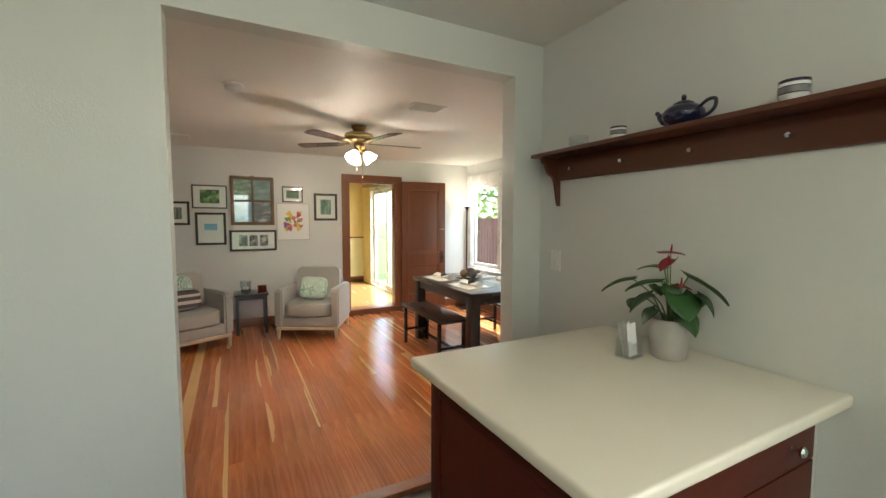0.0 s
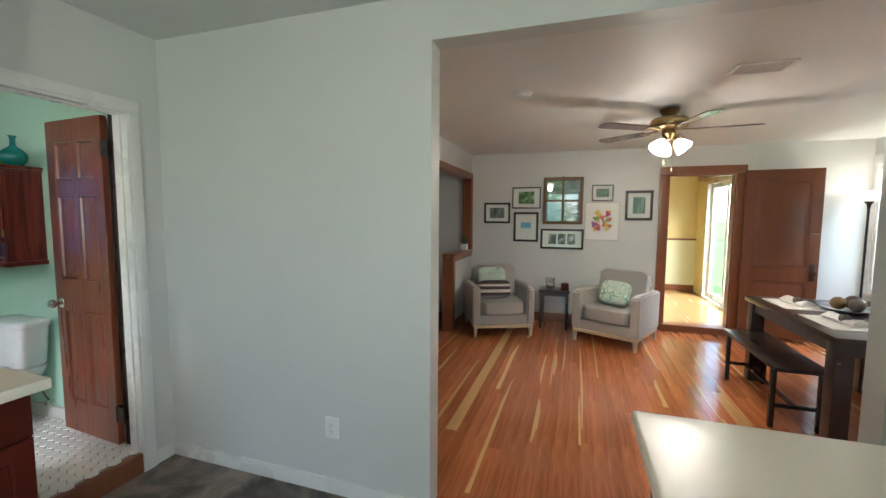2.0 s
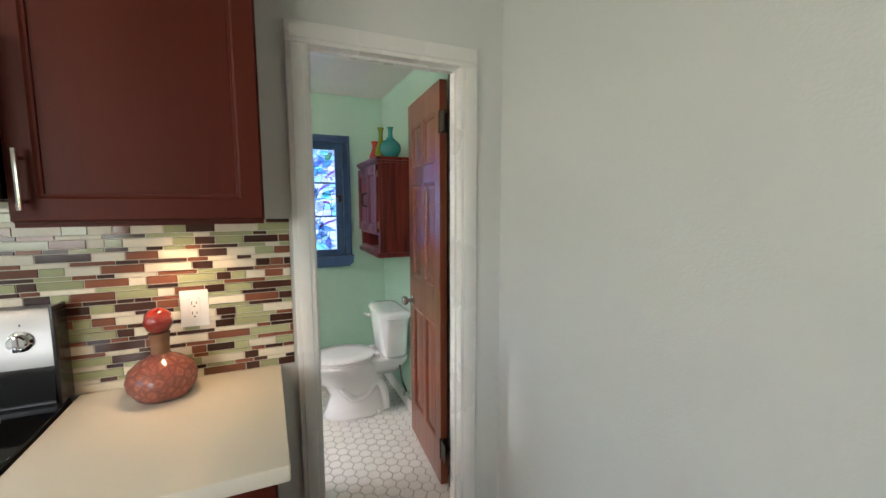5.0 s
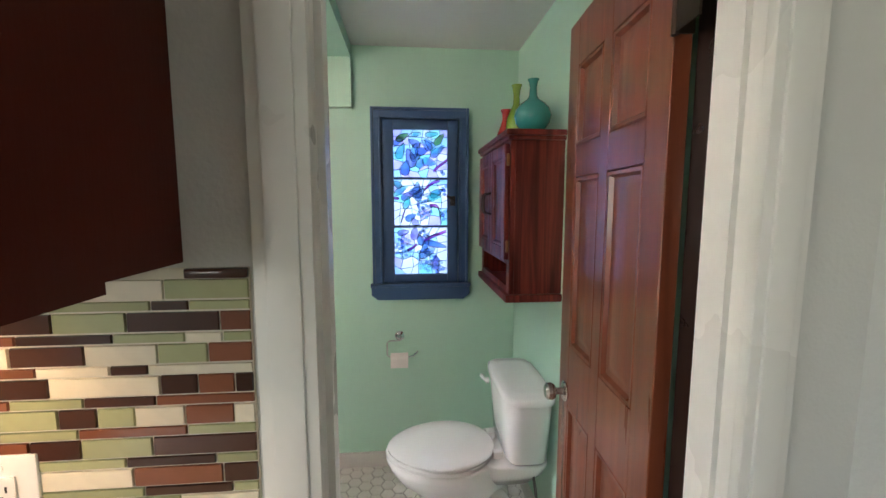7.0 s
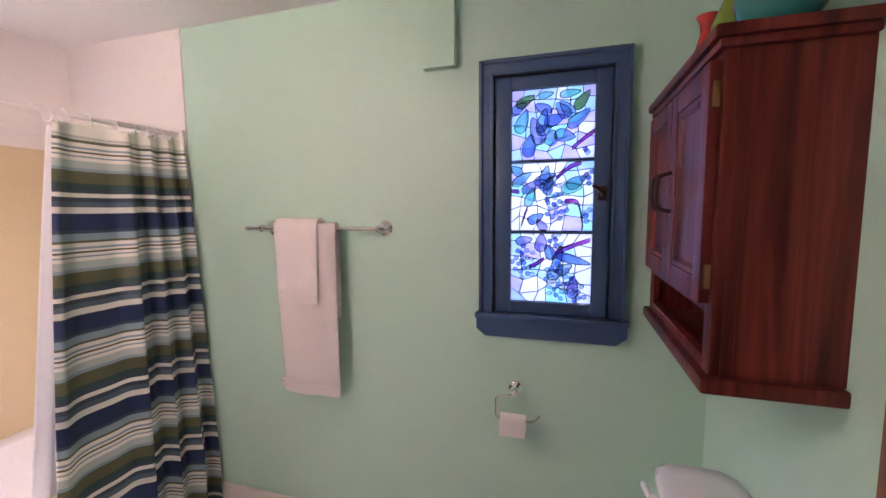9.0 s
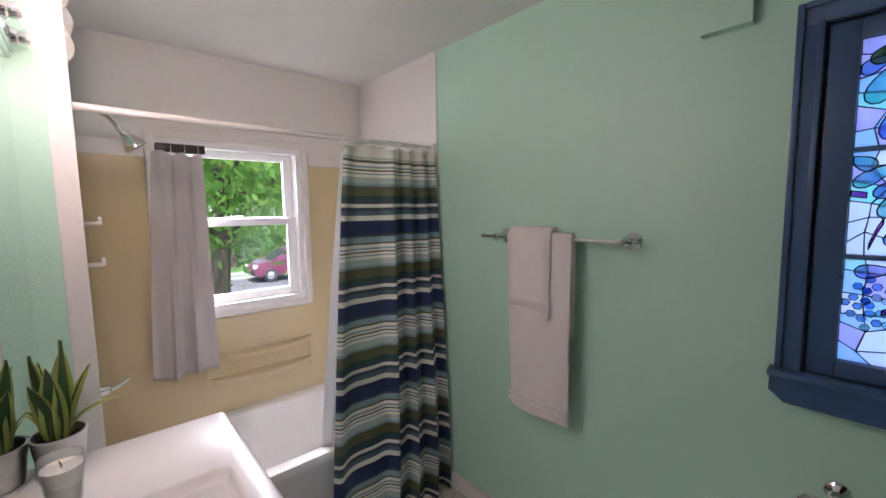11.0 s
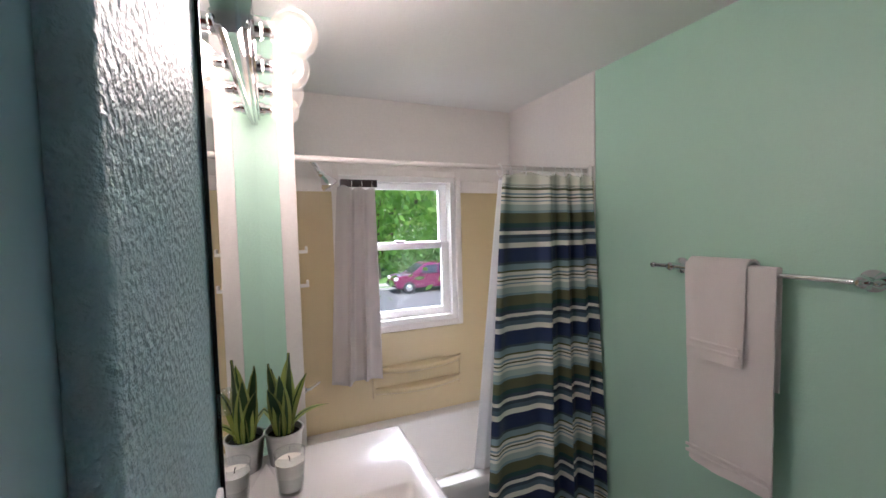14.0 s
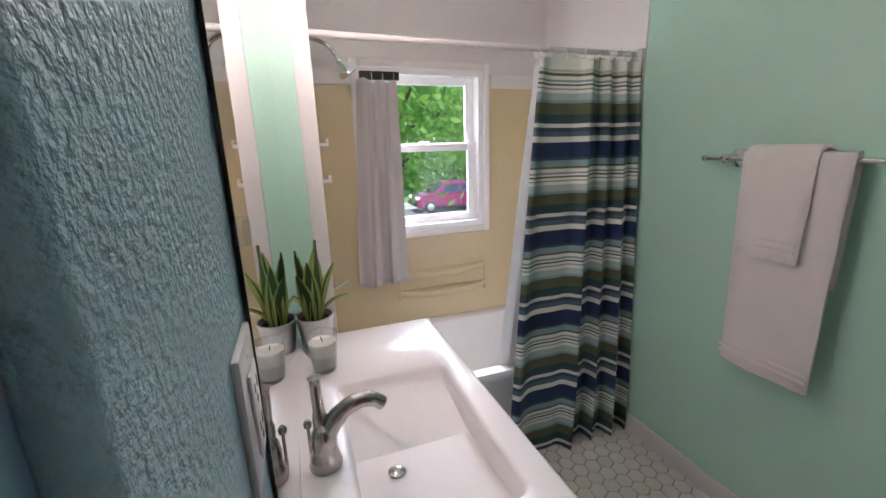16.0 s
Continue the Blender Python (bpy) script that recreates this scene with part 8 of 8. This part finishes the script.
for i in range(9):
    rng = random.Random(20 + i)
    h = thing("shrub", (-26 + 5 * i, -36 + rng.uniform(-1.5, 1.5), GZ), 0, "dense dark green hedge shrub across the street", "shrub", "far hedge")
    for mt in FOLI:
        vs, fs = [], []
        for _ in range(500):
            a, e = rng.uniform(0, 6.28), rng.uniform(0, 1.57)
            r = 2.6 * rng.uniform(0.7, 1.0) * (1 + 0.2 * math.sin(3 * a))
            p = Vector((r * math.cos(a) * math.cos(e), 0.6 * r * math.sin(a) * math.cos(e), 0.05 + 3.2 * math.sin(e) * rng.uniform(0.6, 1.1)))
            d = Vector((rng.uniform(-1, 1), rng.uniform(-1, 1), rng.uniform(-1, 1))).normalized() * 0.4
            s = d.orthogonal().normalized() * 0.2
            n = len(vs)
            vs += [tuple(p), tuple(p + d * 0.5 + s), tuple(p + d), tuple(p + d * 0.5 - s)]
            fs.append((n, n + 1, n + 2, n + 3))
        me = bpy.data.meshes.new("foliage")
        me.from_pydata(vs, [], fs)
        me.materials.append(mt)
        ob = new("foliage", me)
        ob.parent = h
        ob["kind"] = "stuff"


def fence():
    f = thing("fence", (6.6, 6.0, -1.1), 0, "tall dusty red wooden board fence", "fence")
    red = pmat("weathered_red_boards", (0.23, 0.075, 0.075), 0.75, var=0.2, scale=3, stretch=(1, 1, 0.3), rand=0.15)
    me = None
    for i in range(64):
        y = -4.8 + 0.15 * i
        if me is None:
            o = part("board", B(0, 0.022, -0.071, 0.071, 0.05, 2.62, 0.003), red, f)
            me = o.data
            o.location = (0, y, 0)
        else:
            o = new("board", me)
            o.parent = f
            o.location = (0, y, 0)
    for z in (0.5, 1.4, 2.3):
        part("rail", B(0.023, 0.06, -4.9, 4.8, z, z + 0.09), red, f)


fence()


def suv(at, rz):
    c = thing("car", at, rz, "dark magenta-red parked SUV at the far kerb", "car")
    paint = pmat("magenta_red_car_paint", (0.13, 0.010, 0.05), 0.25, var=0.05, coat=0.8)
    rub = pmat("black_tyre_rubber", (0.015, 0.015, 0.015), 0.8)
    low = [(-2.25, 0.42), (-2.2, 0.85), (-2.05, 1.02), (-1.1, 1.12), (2.15, 1.12), (2.28, 0.95), (2.30, 0.45), (2.0, 0.30), (-2.0, 0.30)]
    bm = prism(NB(), low, "y", -0.88, 0.88)
    bmesh.ops.bevel(bm, geom=list(bm.edges), offset=0.09, segments=3, affect="EDGES")
    part("body", bm, paint, c)
    cab = NB()
    loft(cab, [[(-1.25, -0.84, 1.08), (2.15, -0.84, 1.08), (2.15, 0.84, 1.08), (-1.25, 0.84, 1.08)], [(-0.42, -0.70, 1.66), (1.85, -0.70, 1.66), (1.85, 0.70, 1.66), (-0.42, 0.70, 1.66)], [(-0.25, -0.64, 1.71), (1.75, -0.64, 1.71), (1.75, 0.64, 1.71), (-0.25, 0.64, 1.71)]])
    bmesh.ops.bevel(cab, geom=list(cab.edges), offset=0.04, segments=2, affect="EDGES")
    part("cabin", cab, paint, c)
    gl_ = pmat("dark_car_glass", (0.02, 0.025, 0.03), 0.08, coat=0.5)
    for s in (-1, 1):
        for a, b in ((-0.75, 0.35), (0.45, 1.70)):
            bm = NB()
            k0, k1 = s * 0.842, s * 0.722
            sh = 0.42 if a < 0 else 0.0
            loft(bm, [[(a - 0.02, k0, 1.13), (b, k0, 1.13), (b, k1, 1.58), (a + sh, k1, 1.58)], [(a - 0.02, k0 + s * 0.012, 1.13), (b, k0 + s * 0.012, 1.13), (b, k1 + s * 0.012, 1.58), (a + sh, k1 + s * 0.012, 1.58)]])
            part("side_window", bm, gl_, c)
    bm = NB()
    loft(bm, [[(-1.18, -0.72, 1.14), (-1.18, 0.72, 1.14), (-0.50, 0.62, 1.60), (-0.50, -0.62, 1.60)], [(-1.20, -0.72, 1.15), (-1.20, 0.72, 1.15), (-0.52, 0.62, 1.61), (-0.52, -0.62, 1.61)]])
    part("windscreen", bm, gl_, c)
    for x in (-1.42, 1.42):
        for s in (-1, 1):
            w = part("wheel", lathe(NB(), [(0.20, -0.11), (0.34, -0.11), (0.36, -0.07), (0.36, 0.07), (0.34, 0.11), (0.20, 0.11)], (x, s * 0.82, 0.36), 28, "y"), rub, c)
            part("rim", lathe(NB(), [(0.21, 0.0), (0.19, s * 0.02), (0.06, s * 0.035), (0, s * 0.04)], (x, s * 0.93, 0.36), 10, "y"), CHROME, w)
    for s in (-1, 1):
        part("headlight", B(-2.22, -2.02, s * 0.66 - 0.16, s * 0.66 + 0.16, 0.78, 0.95, 0.03), PLATE, c)
        part("mirror", B(-0.85, -0.68, s * 0.95 - 0.08, s * 0.95 + 0.08, 1.12, 1.27, 0.03), paint, c)
    part("bumper", B(-2.32, -2.18, -0.80, 0.80, 0.42, 0.62, 0.04), BLACKP, c)
    part("door_line", boxes([(x, x + 0.012, -0.884, 0.884, 0.45, 1.09) for x in (-0.72, 0.40, 1.45)]), SLOT, c)


suv((-10.7, -21.6, GZ + 0.02), 180)


# ---- pieces of floors and walls ----
def plank_floor():
    fl = bpy.data.objects["floor_living"]
    rng = random.Random(12)
    x, k = LX0 + 0.001, 0
    while x < LX1 - 0.02:
        w = min(0.0825, LX1 - x)
        y = 1.79 - (0.0 if k % 2 else rng.uniform(0.1, 0.9))
        while y < LY1:
            ln = rng.uniform(0.9, 2.9)
            a, b = max(y, 1.80), min(y + ln, LY1)
            if b - a > 0.02:
                pale = rng.random() < 0.03
                me = bpy.data.meshes.new("plank")
                e = 0.0004
                h = rng.uniform(0.0, 0.0006)
                vs = [(e, 0, -0.003), (w - e, 0, -0.003), (w - e, b - a - e, -0.003), (e, b - a - e, -0.003), (0.0008, 0.0007, h), (w - 0.0008, 0.0007, h), (w - 0.0008, b - a - 0.0011, h), (0.0008, b - a - 0.0011, h)]
                me.from_pydata(vs, [], [(4, 5, 6, 7), (0, 1, 5, 4), (1, 2, 6, 5), (2, 3, 7, 6), (3, 0, 4, 7)])
                me.materials.append(FIR_B if pale else FIR_A)
                o = new("plank", me)
                o.parent = fl
                o.location = (x, a, 0)
            y += ln
        x += 0.0825
        k += 1


plank_floor()


def streaks():
    """Pale sapwood running along one edge of some boards of the living room floor."""
    fl = bpy.data.objects["floor_living"]
    rng = random.Random(31)
    taken = {}
    for i in range(42):
        col = rng.randrange(1, 55)
        x = LX0 + 0.0825 * col
        y0, ln, w = rng.uniform(1.85, 5.0), rng.uniform(0.4, 2.2), rng.choice((0.008, 0.012, 0.016, 0.024, 0.034))
        y1 = min(y0 + ln, LY1 - 0.03)
        if any(y0 < b and a < y1 for a, b in taken.get(col, ())):
            continue
        taken.setdefault(col, []).append((y0, y1))
        n, side = 10, rng.random() < 0.5
        blunt = rng.random() < 0.5
        rows = []
        for j in range(n + 1):
            u = j / n
            k = min(1.0, 0.25 + 3.0 * (1 - u)) if blunt else math.sin(math.pi * (0.04 + 0.92 * u)) ** 0.6
            a, b = 0.003, 0.004 + min(w * k * rng.uniform(0.85, 1.1), 0.074)
            if side:
                a, b = 0.0795 - (b - a), 0.0795
            rows.append((a, b, (y1 - y0) * u))
        me = bpy.data.meshes.new("sapwood_streak")
        me.from_pydata([(a, v, 0.0012) for a, b, v in rows] + [(b, v, 0.0012) for a, b, v in rows], [], [(j, n + 1 + j, n + 2 + j, j + 1) for j in range(n)])
        me.materials.append(FIR_B)
        o = new("sapwood_streak", me)
        o.parent = fl
        o.location = (x, y0, 0)


streaks()


def hex_floor():
    fl = bpy.data.objects["floor_bath"]
    p = 0.0665
    r = (p - 0.0035) / math.sqrt(3)

    def mesh_at(cx, cy):
        b = [(cx + r * math.sin(math.pi / 3 * k), cy + r * math.cos(math.pi / 3 * k), -0.003) for k in range(6)]
        t = [(cx + (r - 0.0018) * math.sin(math.pi / 3 * k), cy + (r - 0.0018) * math.cos(math.pi / 3 * k), 0.0) for k in range(6)]
        return b + t
    faces = [(11, 10, 9, 8, 7, 6)] + [((k + 1) % 6, k, k + 6, (k + 1) % 6 + 6)[::-1] for k in range(6)]
    me = bpy.data.meshes.new("tile")
    me.from_pydata(mesh_at(0, 0), [], faces)
    me.materials.append(HEXM)
    rest_v, rest_f, n = [], [], 0
    row = 0
    y = -0.42
    while y < BN + 0.02:
        x = BX0 + (p / 2 if row % 2 else 0)
        while x < -2.03:
            near = x > -3.45 and -0.36 < y < 0.75 and n < 300
            if near:
                o = new("tile", me)
                o.parent = fl
                o.location = (x, y, BF)
                n += 1
            else:
                k = len(rest_v)
                rest_v += [(a, b, c + BF) for a, b, c in mesh_at(x, y)]
                rest_f += [tuple(q + k for q in f) for f in faces]
            x += p
        y += p * math.sqrt(3) / 2
        row += 1
    m2 = bpy.data.meshes.new("tile_field")
    m2.from_pydata(rest_v, [], rest_f)
    m2.materials.append(HEXM)
    o = new("tile_field", m2)
    o.parent = fl
    o["kind"] = "stuff"


hex_floor()


def backsplash():
    w = structure("backsplash", boxes([(KX + 0.0005, KX + 0.003, -0.48, 0.917, 0.905, 1.438), (KX + 0.0005, KX + 0.003, -0.48, 0.292, 1.438, 1.499)]), GROUTM, "mosaic backsplash of brown, sage and cream glass strips", "backsplash")
    rng = random.Random(9)
    kinds = [T_CREAM, T_SAGE, T_SAGE, T_BROWN, T_BROWN, T_RUST, T_RUST, T_CREAM]
    cache = {}
    part("pencil_liner", B(KX + 0.0005, KX + 0.011, 0.842, 0.9165, 1.4255, 1.438, 0.003), T_BROWN, w, "dark brown pencil liner tile")
    z, tall = 0.911, True
    joint = 0.0022
    rest = []
    while z < 1.478:
        h = 0.0245 if tall else 0.0118
        y0 = 0.9165 if z < 1.42 else 0.291
        y = y0 + rng.uniform(0, 0.06)
        last = None
        while y > -0.47:
            ln = rng.choice((0.045, 0.06, 0.085, 0.11, 0.13))
            a, b = max(y - ln, -0.478), min(y, y0)
            mt = rng.choice([k for k in kinds if k is not last] if last else kinds)
            if not tall and mt is T_CREAM and rng.random() < 0.5:
                mt = T_BROWN
            last = mt
            if b - a > 0.008 and not (b < 0.26 and z < 1.18):
                key = (round(b - a, 3), tall, mt.name)
                if key not in cache:
                    cache[key] = piece_mesh("tile", b - a - joint, h, 0.0035, 0.0008, mt)
                o = new("tile", cache[key])
                o.parent = w
                o.location = (KX + 0.0028, (a + b) / 2, z + h / 2)
            y -= ln
        z += h + joint
        tall = not tall
    return w


backsplash()
